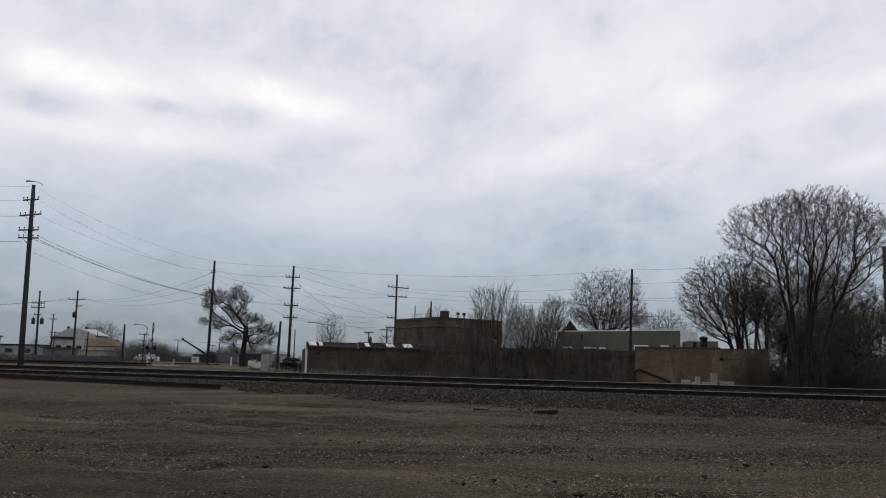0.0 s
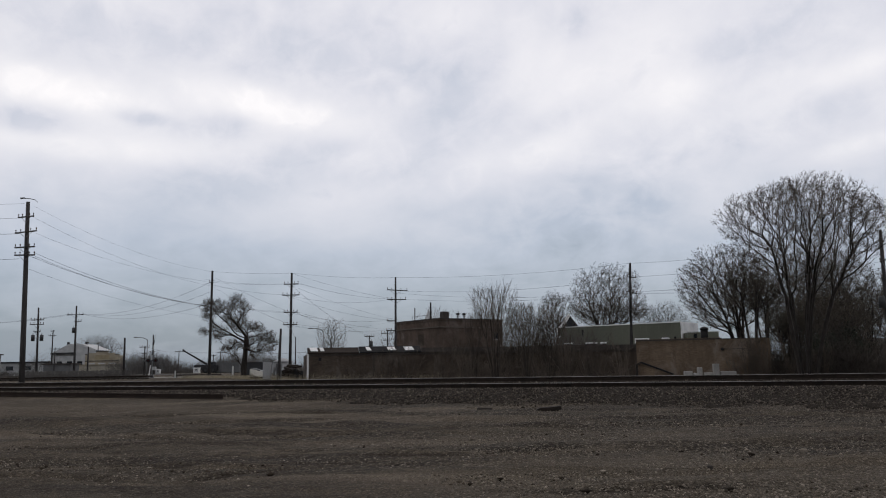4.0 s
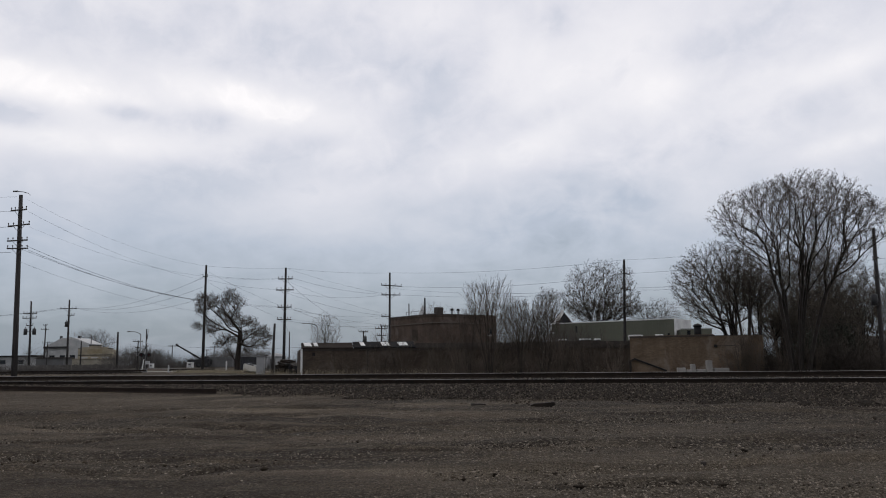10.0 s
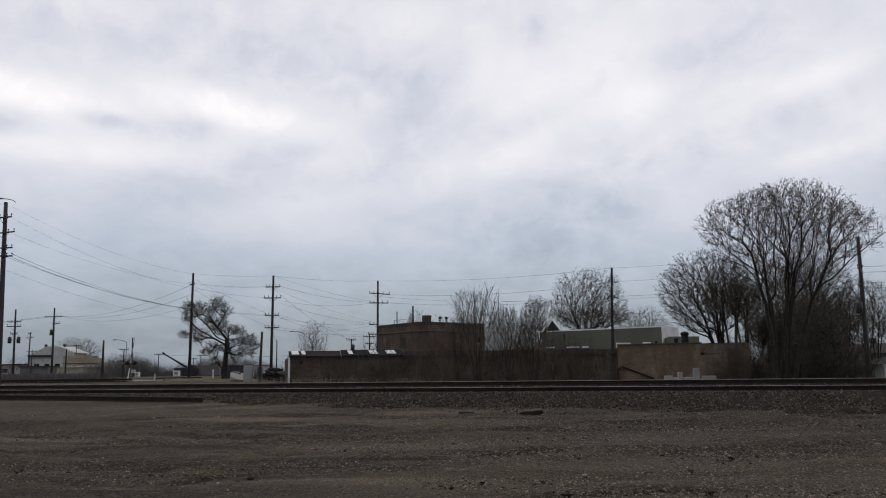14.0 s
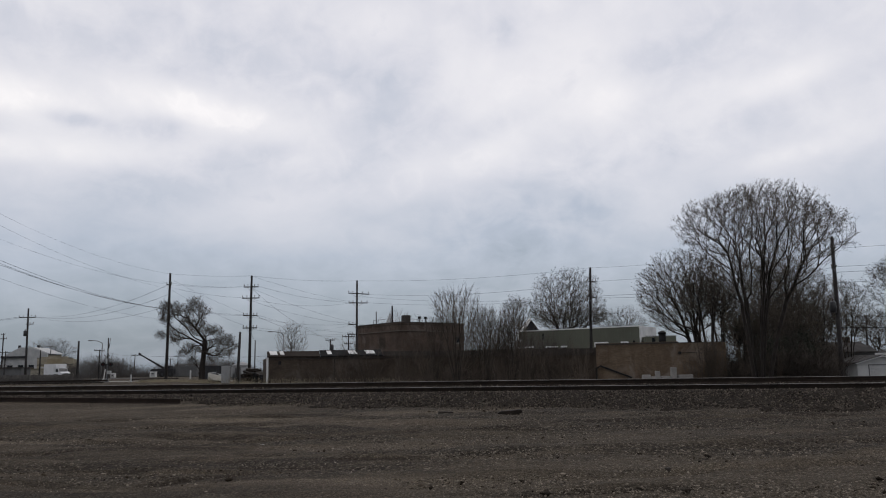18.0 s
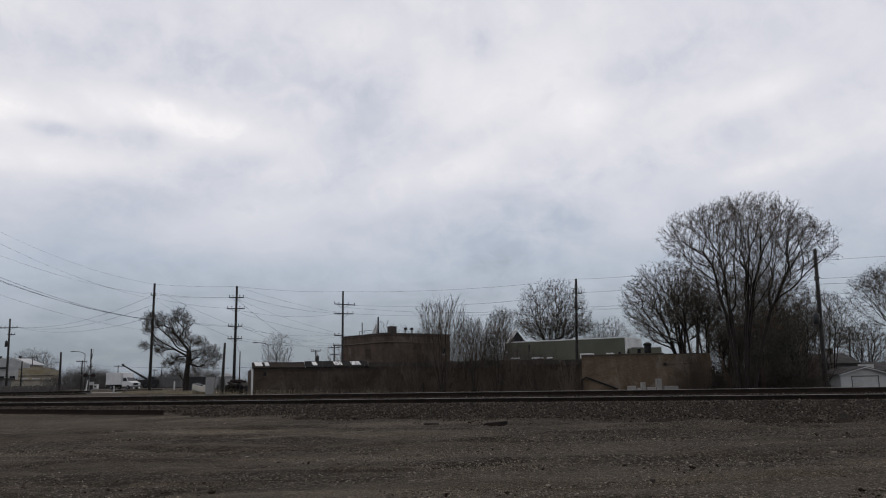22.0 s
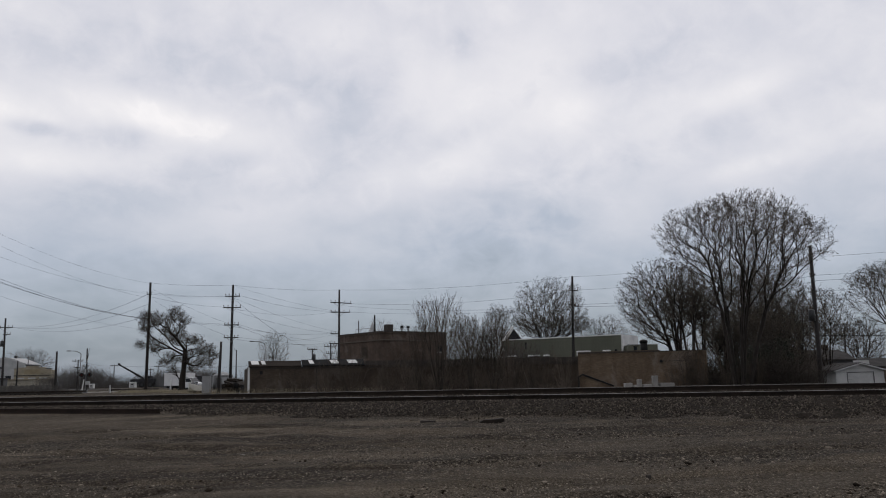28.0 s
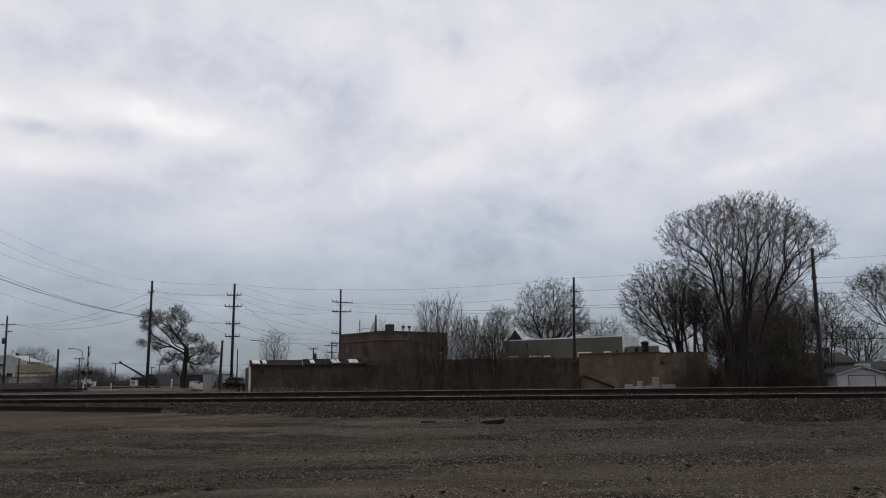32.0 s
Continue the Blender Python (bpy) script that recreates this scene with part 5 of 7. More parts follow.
def pieces(rng, pos, parent, tip, power=2.2, twigs=3, twig_len=0.35, droop=0.0, spread=0.55, forks=False):
    """Straight pieces with radii that add up from the tips, and fine twigs at the ends."""
    n = len(pos)
    load = np.zeros(n)
    kids = np.zeros(n, int)
    for i in range(n - 1, -1, -1):
        if kids[i] == 0:
            load[i] += tip**power
        p = parent[i]
        if p >= 0:
            load[p] += load[i]
            kids[p] += 1
    rad = load ** (1 / power)
    root = np.arange(n)
    for i in range(n):
        if parent[i] >= 0:
            root[i] = root[parent[i]]
    segs = [(*pos[parent[i]], *pos[i], min(rad[parent[i]], rad[i] * 1.35), rad[i], root[i]) for i in range(n) if parent[i] >= 0]
    ends = np.nonzero((rad < tip * 2.4) & (parent >= 0))[0]
    ends = np.repeat(ends, twigs)
    d = pos[ends] - pos[parent[ends]]
    d /= np.maximum(np.linalg.norm(d, axis=1, keepdims=True), 1e-6)
    e = d + rng.normal(0, spread, d.shape) + (0, 0, 0.12 - droop)
    e *= twig_len * rng.uniform(0.4, 1.25, (len(e), 1)) / np.linalg.norm(e, axis=1, keepdims=True)
    o = pos[ends] - d * rng.uniform(0, 0.2, (len(d), 1))
    mid = o + e * 0.55
    far = mid + e * 0.5 + rng.normal(0, 0.12 * twig_len, e.shape)
    fork = mid + e * 0.3 + rng.normal(0, 0.25 * twig_len, e.shape)
    for q0, q1, a, b in ((o, mid, 0.85, 0.7), (mid, far, 0.7, 0.45), (mid, fork, 0.65, 0.45)) if forks else ((o, far, 0.85, 0.5),):
        k = np.full((len(q0), 1), tip)
        segs += [tuple(r) for r in np.concatenate([q0, q1, k * a, k * b, k * 0], 1)]
    return segs


def tree(name, x, y, label, segs, buds=0, seed=1, thick=0.04, twig_mat=None, category="tree", group="bare trees", bud_size=0.03, stem_mat=None):
    """A thing of trunk, twigs and buds; the pieces are given relative to its foot."""
    th = thing(name, pose(x, y, base_at(x, y) - 0.1), label, category, group)
    big = [s for s in segs if s[6] >= thick]
    mid = [s for s in segs if s[6] < thick]
    stalks = sorted({s[8] for s in big})
    for k in stalks:
        word = "trunk" if len(stalks) == 1 else "stem"
        ob = new(word, tubes_mesh(word, [s[:8] for s in big if s[8] == k], stem_mat or bark, 7))
        ob.parent = th
    if mid:
        ob = new("crown", tubes_mesh("crown", [s[:8] for s in mid], twig_mat or twig, 3))
        ob.parent = th
        tagged(ob, "fine bare twigs")
    if buds:
        rng = np.random.default_rng(seed)
        fine = sorted(s[7] for s in mid)[len(mid) * 3 // 4]
        tips = np.array([s[3:6] for s in mid if s[7] <= fine])
        pick = tips[rng.integers(0, len(tips), buds)] + rng.normal(0, bud_size * 2.2, (buds, 3))
        v = pick[:, None, :] + rng.normal(0, bud_size, (buds, 3, 3))
        ob = new("budding", fast_mesh("budding", v.reshape(-1, 3), np.arange(buds * 3).reshape(buds, 3), bud))
        ob.parent = th
        tagged(ob, "small brown-green swelling buds", kind="stuff")
    return th


def grow(rng, stems, pull, balance=0.35, turn=1.1):
    """Joins each point of pull, the nearest to the foot first, to the limb that it can branch from with the shortest way and the least turn."""
    n0 = sum(len(p) for p in stems)
    pos = np.zeros((n0 + len(pull), 3))
    par = np.full(len(pos), -1)
    way = np.zeros_like(pos)
    path = np.zeros(len(pos))
    i = 0
    for pts in stems:
        for k, p in enumerate(pts):
            pos[i] = p
            if k:
                d = pos[i] - pos[i - 1]
                par[i], path[i] = i - 1, path[i - 1] + np.linalg.norm(d)
                way[i] = d / max(np.linalg.norm(d), 1e-6)
            else:
                way[i] = (0, 0, 1)
            i += 1
    for p in sorted(pull, key=lambda q: float(q @ q)):
        d = p - pos[:i]
        far = np.sqrt((d * d).sum(1)) + 1e-6
        cos = (d * way[:i]).sum(1) / far
        j = int((far * (1 + turn * (1 - cos)) + balance * path[:i]).argmin())
        pos[i], par[i], path[i], way[i] = p, j, path[j] + far[j], 0.35 * way[j] + 0.65 * d[j] / far[j]
        way[i] /= np.linalg.norm(way[i])
        i += 1
    # ease the kinks out of the limbs
    for _ in range(3):
        kid, count = np.zeros_like(pos), np.zeros(len(pos))
        on = par >= 0
        np.add.at(kid, par[on], pos[on])
        np.add.at(count, par[on], 1)
        soft = on & (count > 0)
        pos[soft] = 0.4 * pos[soft] + 0.35 * pos[par[soft]] + 0.25 * kid[soft] / count[soft][:, None]
    return pos, par


def crown_tree(x, y, label, top, wide, seed, stems=4, shift=0.0, mid=None, low=2.0, cone=0.0, n=2600, tip=0.008, buds=0, bud_size=None, mat=None, group="bare trees", twigs=3, twig_len=None, balance=0.16, turn=1.5, reach=0.5, dense=2.6, lobes=18, lobe=0.2, power=2.25, tall=1.0, name="tree", category="tree", stem_mat=None, fall=0.0, foot_width=0.0):
    """Limbs that fan out from one foot and fork until they fill an uneven dome.
    top, mid and low: heights of the crown's top, its widest part and its lowest twigs; cone: how steeply its underside rises outwards."""
    rng = np.random.default_rng(seed)
    foot = base_at(x, y) - 0.1
    h, low = top - foot, low - foot
    mz = low + 0.5 * (h - low) if mid is None else mid - foot
    a, up, down = wide / 2, h - mz, max(mz - low, 0.5)
    bumps = rng.normal(0, 1, (lobes, 3))
    bumps /= np.linalg.norm(bumps, axis=1, keepdims=True)

    def edge(u):
        return 1.0 - lobe + lobe * 1.15 * np.clip((u @ bumps.T).max(1), 0, 1) ** 7

    def fill(count):
        u = rng.normal(0, 1, (count * 3, 3))
        u /= np.linalg.norm(u, axis=1, keepdims=True)
        r = rng.random(len(u)) ** (1 / dense) * edge(u)
        p = u * r[:, None] * (a, a * 0.85, 1)
        p[:, 2] *= np.where(p[:, 2] > 0, up, down)
        p[:, 2] *= 1 - fall * np.clip(p[:, 0] / a, 0, 1)
        p += (shift, 0, mz)
        under = low + cone * np.hypot(p[:, 0] - shift * np.clip(p[:, 2] / mz, 0, 1), p[:, 1])
        return p[p[:, 2] > under + rng.normal(0, 0.25, len(p))][:count]

    lines = []
    for k in range(stems):
        ang = 2.4 * k + rng.uniform(-0.4, 0.4)
        out = math.sqrt((k + 0.35) / stems) * reach
        end = np.array([shift + a * out * math.cos(ang), a * 0.85 * out * math.sin(ang), mz + (up * 0.3 * math.sqrt(max(0, 1 - out * out)) - down * 0.35) * tall])
        start = np.array([math.cos(ang), math.sin(ang), 0]) * (0.0 if stems == 1 else (foot_width or 0.02 * h) * math.sqrt(k / stems))
        bend = start + (end - start) * (0.28, 0.28, 0.6) + rng.normal(0, 0.03 * a, 3) * (1, 1, 0)
        m = max(6, int(np.linalg.norm(end - start) / 0.55))
        wob = np.cumsum(rng.normal(0, 0.035, (m + 1, 3)), 0)
        lines.append([start * (1 - t) ** 2 + bend * 2 * t * (1 - t) + end * t * t + wob[i] * t for i, t in enumerate(np.linspace(0, 1, m + 1))])
    pos, par = grow(rng, lines, fill(n), balance, turn)
    segs = pieces(rng, pos, par, tip, power, twigs, twig_len or 0.04 * wide, spread=0.6, forks=y < 60 and top > 12)
    return tree(name, x, y, label, segs, buds, seed, 0.03, mat, category, group, bud_size or 0.012 + 0.00016 * y, stem_mat)


# heights are above the camera's zero level
crown_tree(24.0, 55, "large many-stemmed bare tree with budding rounded crown", 15.0, 12.9, 1, 9, shift=0.9, mid=10.9, low=4.6, cone=0.8, n=4100, tip=0.0088, buds=36000, bud_size=0.026, twigs=2, twig_len=0.4, lobe=0.22, lobes=14, reach=0.68, dense=2.8, fall=0.35, power=2.06, foot_width=0.62, turn=1.1)
crown_tree(27.9, 78, "rounded bare tree behind a low brick building", 12.9, 10.4, 2, 4, shift=-1.1, mid=8.1, low=3.8, cone=0.28, n=3000, tip=0.01, buds=30000, bud_size=0.034, power=2.0, twigs=2, lobe=0.14, reach=0.45)
crown_tree(38.2, 82, "dense bare tree behind the large tree", 13.2, 10.8, 38, 5, shift=0.4, mid=9.2, low=3.5, cone=0.15, n=1600, tip=0.0105, power=2.0, buds=24000, bud_size=0.034, twigs=3)
crown_tree(26.2, 140, "broad bare tree behind the metal warehouse", 19.2, 15.8, 17, 5, shift=0.6, mid=11.0, low=7.2, cone=0.12, n=3000, tip=0.0125, buds=34000, bud_size=0.042, power=2.0, twigs=3, lobe=0.14)
crown_tree(17.6, 142, "bare tree behind the metal warehouse", 14.7, 6.6, 32, 3, shift=0.2, mid=11.4, low=6.0, n=1100, tip=0.011, buds=5000, bud_size=0.035, mat=hazed_twig, stem_mat=twig)
crown_tree(38.8, 150, "pale bare tree behind the warehouse wing", 12.8, 12.5, 33, 3, mid=9.0, low=5.5, n=1700, tip=0.011, twigs=2, mat=hazed_twig)
crown_tree(-21, 130, "small upright bare tree beyond the workshop", 10.2, 6.0, 20, 1, mid=5.4, low=1.6, n=1500, tip=0.0095, twigs=3, mat=hazed_twig, tall=1.9, reach=0.1, lobe=0.35, balance=0.1, turn=1.0, stem_mat=hazed_twig)
crown_tree(-105, 228, "wide bare tree behind the stepped building", 12.2, 15.5, 35, 4, mid=7.5, low=3.0, n=1700, tip=0.015, twigs=2, mat=hazed_twig)
crown_tree(59.8, 90, "bare tree with long spreading limbs beside the garage", 15.0, 15.0, 12, 4, mid=11.2, low=5.6, cone=0.1, n=2000, tip=0.0105, power=2.0, buds=26000, bud_size=0.036, reach=0.5, lobe=0.28, lobes=14)
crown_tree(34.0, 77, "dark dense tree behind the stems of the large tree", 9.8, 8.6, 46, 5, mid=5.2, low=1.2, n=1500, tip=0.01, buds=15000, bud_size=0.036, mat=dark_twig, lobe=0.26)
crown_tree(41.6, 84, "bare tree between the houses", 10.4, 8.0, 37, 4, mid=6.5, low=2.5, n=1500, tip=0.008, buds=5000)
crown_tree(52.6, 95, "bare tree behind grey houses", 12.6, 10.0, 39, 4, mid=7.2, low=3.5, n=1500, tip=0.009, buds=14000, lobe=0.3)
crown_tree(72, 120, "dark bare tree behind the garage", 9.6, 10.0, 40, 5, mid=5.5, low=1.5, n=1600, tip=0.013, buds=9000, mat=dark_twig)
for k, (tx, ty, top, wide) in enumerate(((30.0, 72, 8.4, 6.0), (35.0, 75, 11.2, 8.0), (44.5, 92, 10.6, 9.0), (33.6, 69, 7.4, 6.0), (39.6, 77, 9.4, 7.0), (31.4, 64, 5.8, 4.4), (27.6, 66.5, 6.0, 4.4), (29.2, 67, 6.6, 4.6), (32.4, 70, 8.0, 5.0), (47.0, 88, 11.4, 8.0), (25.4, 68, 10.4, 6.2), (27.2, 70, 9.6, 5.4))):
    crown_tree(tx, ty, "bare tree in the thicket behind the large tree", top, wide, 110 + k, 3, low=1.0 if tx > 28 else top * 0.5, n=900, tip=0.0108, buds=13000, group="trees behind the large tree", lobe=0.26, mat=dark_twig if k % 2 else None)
for k, (tx, ty, top, wide) in enumerate(((9.5, 116, 11.2, 5.6), (12.3, 118, 9.6, 4.6), (6.5, 120, 10.6, 5.4), (-3.4, 121, 11.2, 5.0), (0.3, 122, 10.4, 5.0), (-6, 124, 9.6, 3.5), (13.4, 130, 9.4, 5), (3.4, 119, 10.4, 5.2), (8.0, 112, 8.8, 5.0), (11.4, 110, 7.8, 4.6))):
    crown_tree(tx, ty, "slim bare tree among buildings", top, wide, 50 + k, 5, low=2.0, mid=top * 0.66, n=620, tip=0.0075, twigs=2, group="bare trees among buildings", mat=hazed_twig, tall=1.6, reach=0.6, lobe=0.35, stem_mat=hazed_twig)


def gnarled_tree():
    rng = np.random.default_rng(14)

    def spot(px, pz, spread=0.0):
        return np.array([(px - 305) / 45, rng.normal(0, spread), (640 - pz) / 47])

    # clumps of twigs (across, down, size) and limbs, laid out on a side view in units of about 2 cm
    clumps = ((265, 208, 42), (300, 240, 36), (242, 250, 36), (165, 230, 42), (108, 222, 36), (100, 262, 34), (130, 300, 30), (88, 376, 28), (140, 345, 24), (190, 378, 38), (178, 408, 26), (230, 300, 34), (282, 322, 38), (332, 356, 40), (386, 358, 34), (424, 408, 40), (454, 440, 34), (462, 484, 24), (404, 470, 38), (366, 510, 28), (240, 452, 40), (214, 474, 26), (262, 512, 24), (205, 296, 30), (168, 268, 28), (250, 345, 24), (306, 288, 24), (345, 428, 30), (392, 420, 32), (332, 470, 24), (286, 366, 26), (300, 462, 22))
    pull = []
    for cx, cz, size in clumps:
        c = spot(cx, cz + 6)
        u = rng.normal(0, 1, (int(size * size * 0.09), 3))
        u *= (rng.random(len(u)) ** 0.4 / np.linalg.norm(u, axis=1))[:, None]
        pull += list(c + (0, rng.uniform(-1.0, 1.0), 0) + u * (size / 40, size / 34, size / 48))
    trunk = [np.array(p) for p in ((0.22, 0, 0), (0.22, 0, 0.7), (0.23, 0, 1.4), (0.27, 0, 2.1), (0.32, 0, 2.8), (0.38, 0, 3.5), (0.42, 0, 4.1), (0.4, 0, 4.7))]
    limbs = []
    for joint, depth, way in ((7, 0.3, ((285, 405), (240, 370), (195, 325), (150, 285), (118, 250), (104, 215))), (7, -0.4, ((300, 385), (288, 335), (266, 285), (258, 240), (266, 205))), (7, 0.5, ((365, 412), (398, 378), (404, 352))), (5, -0.5, ((370, 480), (402, 460), (440, 466), (464, 488))), (6, -0.3, ((272, 440), (240, 460), (216, 476))), (6, 0.9, ((230, 395), (180, 352), (130, 350), (84, 378)))):
        last, pts = trunk[joint], [trunk[joint]]
        for i, (cx, cz) in enumerate(way):
            q = spot(cx, cz) + (0, depth * (i + 1) / len(way) * 2, 0)
            for s in (0.33, 0.67, 1.0):
                pts.append(last * (1 - s) + q * s + rng.normal(0, 0.2, 3))
            last = q
        limbs.append((joint, pts))
    pos, par = grow(rng, [trunk] + [pts for _, pts in limbs], pull, 0.05, 0.7)
    start = len(trunk)
    for joint, pts in limbs:
        par[start] = joint
        start += len(pts)
    segs = pieces(rng, pos, par, 0.008, 1.93, 4, 0.42, spread=0.7, forks=True)
    segs += [(0.22, 0, -0.1, 0.22, 0, 0.7, 0.46, 0.34, 0), (0.22, 0, 0.7, 0.27, 0, 2.1, 0.34, 0.3, 0), (0.27, 0, 2.1, 0.38, 0, 3.5, 0.3, 0.28, 0), (0.38, 0, 3.5, 0.44, 0, 4.4, 0.28, 0.31, 0), (0.44, 0, 4.4, 0.36, 0, 4.9, 0.31, 0.2, 0)]
    tree("gnarled_tree", -25.35, 92, "gnarled bare tree with a thick leaning trunk beside the crossing", segs, 3000, 5, bud_size=0.02)


gnarled_tree()


def vase_shrub(x, y, h, w, seed, stems, label, group="roadside brush", points=260, mat=None):
    """Straight rods that rise and spread from one foot, with fine side twigs."""
    rng = np.random.default_rng(seed)
    segs = []
    for k in range(stems * 2):
        a = rng.uniform(0, 6.283)
        s = math.atan(w / 2 / h) * rng.uniform(0.1, 1.25)
        p = np.array([math.cos(a), math.sin(a) * 0.8, 0]) * (0.1 + 0.07 * w) * rng.random()
        d = np.array([math.cos(a) * math.sin(s), math.sin(a) * math.sin(s) * 0.8, math.cos(s)])
        L, n = h * rng.uniform(0.55, 1.06), 9
        r = 0.004 * h * rng.uniform(0.6, 1.5) + 0.006
        for i in range(n):
            d = d + rng.normal(0, 0.035, 3) + (0, 0, 0.015)
            d = d / np.linalg.norm(d)
            q = p + d * L / n
            ra, rb = r * (1 - 0.8 * i / n), r * (1 - 0.8 * (i + 1) / n)
            segs.append((*p, *q, ra, rb, 0))
            if i > 1:
                for _ in range(max(3, points // (stems * 10))):
                    e = d + rng.normal(0, 0.36, 3)
                    e = e / np.linalg.norm(e) * h * rng.uniform(0.06, 0.17)
                    t = rng.random()
                    o = p * (1 - t) + q * t
                    m = o + e * 0.5
                    segs.append((*o, *m, max(rb * 0.55, 0.007), 0.006, 0))
                    for _ in range(2):
                        f = e * 0.5 + rng.normal(0, 0.022 * h, 3)
                        segs.append((*m, *(m + f), 0.006, 0.004, 0))
            p = q
    return tree("shrub", x, y, label, segs, 0, seed, 0.05, mat or brush_mat, "shrub", group)


for k, (sx0, sy0, top, wide, count) in enumerate(((3.1, 66, 8.7, 5.6, 1150), (5.8, 67, 7.0, 3.8, 900), (7.8, 67, 6.6, 3.6, 800), (1.4, 67.5, 6.2, 2.6, 260))):
    crown_tree(sx0, sy0, "tall vase-shaped leafless shrub before the workshop wall", top, wide, 60 + k, 14, mid=top * 0.66, low=0.6, cone=1.5, n=count, tip=0.0068, twigs=2, twig_len=0.45, group="vase-shaped shrubs", mat=brush_mat, tall=1.3, reach=0.75, lobe=0.4, balance=0.4, turn=2.5, power=2.05, name="shrub", category="shrub", stem_mat=twig)
for k, (x, y, h, w) in enumerate(((-4.2, 66, 4.6, 4.6), (-1.2, 67, 5.2, 4.8), (0.8, 65, 4.4, 3.5), (4.4, 68, 6.0, 4.0), (7.6, 69, 5.4, 4.0), (11.0, 70, 4.6, 3.5), (7.4, 66, 3.2, 3.6), (11.2, 66, 3.0, 3.0), (-8.5, 67, 2.0, 3.0), (20.6, 59, 2.6, 1.8), (13.0, 63, 4.4, 2.2), (12.2, 69, 5.2, 3.5), (9.4, 67, 4.8, 3.4), (8.8, 65.5, 5.8, 3.0), (-6.2, 66.5, 3.4, 3.6), (26.0, 57, 4.0, 3.5), (24.2, 58.5, 3.6, 2.6), (21.3, 58.4, 4.3, 1.7), (22.5, 58.2, 4.0, 1.8), (22.0, 58.8, 4.8, 1.5))):
    vase_shrub(x, y, h, w, 70 + k, 7, "tangle of dry leafless brush by the wall")
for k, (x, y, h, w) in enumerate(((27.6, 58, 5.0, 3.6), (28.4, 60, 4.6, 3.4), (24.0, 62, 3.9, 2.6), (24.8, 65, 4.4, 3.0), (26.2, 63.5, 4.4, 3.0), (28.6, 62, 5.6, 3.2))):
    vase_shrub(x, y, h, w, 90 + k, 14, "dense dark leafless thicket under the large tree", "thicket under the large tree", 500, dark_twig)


for k, (x, y, h, w) in enumerate(((33.2, 66, 4.6, 4.0), (35.4, 69, 4.2, 4.0), (37.6, 71, 4.0, 3.6), (31.8, 63, 4.4, 3.4), (38.6, 75, 4.6, 3.6), (40.6, 78, 4.4, 3.6), (42.4, 80, 4.0, 3.2), (30.6, 60, 4.2, 3.0), (25.4, 63, 4.0, 2.6), (26.6, 64, 4.4, 2.8))):
    vase_shrub(x, y, h, w, 190 + k, 8, "thin leafless brush beside the leaning pole", "brush by the houses", 260)


def evergreen(x, y, h, w, seed):
    rng = np.random.default_rng(seed)
    th = thing("evergreen_shrub", pose(x, y, base_at(x, y) - 0.05), "dense dark evergreen shrub under the large tree", "shrub", "dark evergreen shrubs")
    part("trunk", Geo().rod((0, 0, 0), (0, 0, h * 0.8), 0.09, 0.02, 7), bark, th)
    n = 15000
    puffs = rng.normal(0, 1, (16, 3)) * (w * 0.24, w * 0.22, h * 0.2) + (0, 0, h * 0.5)
    c = puffs[rng.integers(0, 16, n)] + rng.normal(0, 1, (n, 3)) * (w * 0.12, w * 0.12, h * 0.1)
    c[:, 2] = np.abs(c[:, 2] - 0.1) + 0.1
    v = c[:, None, :] + rng.normal(0, 0.06, (n, 3, 3))
    ob = new("crown", fast_mesh("crown", v.reshape(-1, 3), np.arange(3 * n).reshape(n, 3), needle))
    ob.parent = th


needle = worn("dark_needles", (0.02, 0.023, 0.016), (0.062, 0.066, 0.048), 0.8, 9, 0.9)
evergreen(28.4, 60.0, 5.0, 3.4, 5)
evergreen(30.4, 62.5, 4.4, 3.0, 6)


def thicket(name, x0, x1, y0, y1, count, h, seed, label, mat=None):
    """Far brush: many thin upright twigs in one mesh."""
    rng = np.random.default_rng(seed)
    segs = []
    clumps = rng.uniform([x0, y0], [x1, y1], (max(6, count // 26), 2))
    for k in range(count):
        cx, cy = clumps[rng.integers(0, len(clumps))]
        x, y = cx + rng.normal(0, 0.9), cy + rng.normal(0, 0.9)
        z = base_at(x, y)
        hh = h * rng.uniform(0.35, 1.0) * (0.62 + 0.25 * math.sin(cx * 0.23 + cy * 0.1) + 0.2 * math.sin(cx * 0.9 + cy))
        lx, ly = rng.normal(0, 0.22, 2) * hh
        segs.append((x, y, z, x + lx * 0.5, y + ly * 0.5, z + hh * 0.6, 0.026, 0.017))
        for _ in range(3):
            dx, dy = rng.normal(0, 0.25, 2) * hh
            segs.append((x + lx * 0.5, y + ly * 0.5, z + hh * 0.6, x + lx + dx, y + ly + dy, z + hh * rng.uniform(0.8, 1.1), 0.017, 0.008))
    ob = new(name, tubes_mesh(name, segs, mat or brush_mat, 3))
    return tagged(ob, label, "brush", kind="stuff")


thicket("far_brush", -84, -46, 184, 205, 3600, 5.8, 1, "far brown leafless brush on the horizon", hazed_twig)
thicket("fence_brush", -66, -46, 100, 116, 1100, 1.6, 2, "dry brown brush along the fence, paled for distance haze", hazed_twig)
thicket("wall_brush", -7, 15, 66, 70, 800, 2.4, 3, "dry brown weeds and brush along the workshop wall")
thicket("far_brush", -50, -20, 190, 230, 1900, 5.6, 4, "far brown leafless trees on the horizon", hazed_twig)
thicket("far_brush", -160, -90, 180, 260, 1500, 6.5, 6, "far brown leafless trees on the horizon", hazed_twig)
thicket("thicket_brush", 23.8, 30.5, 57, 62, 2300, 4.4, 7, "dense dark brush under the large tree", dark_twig)
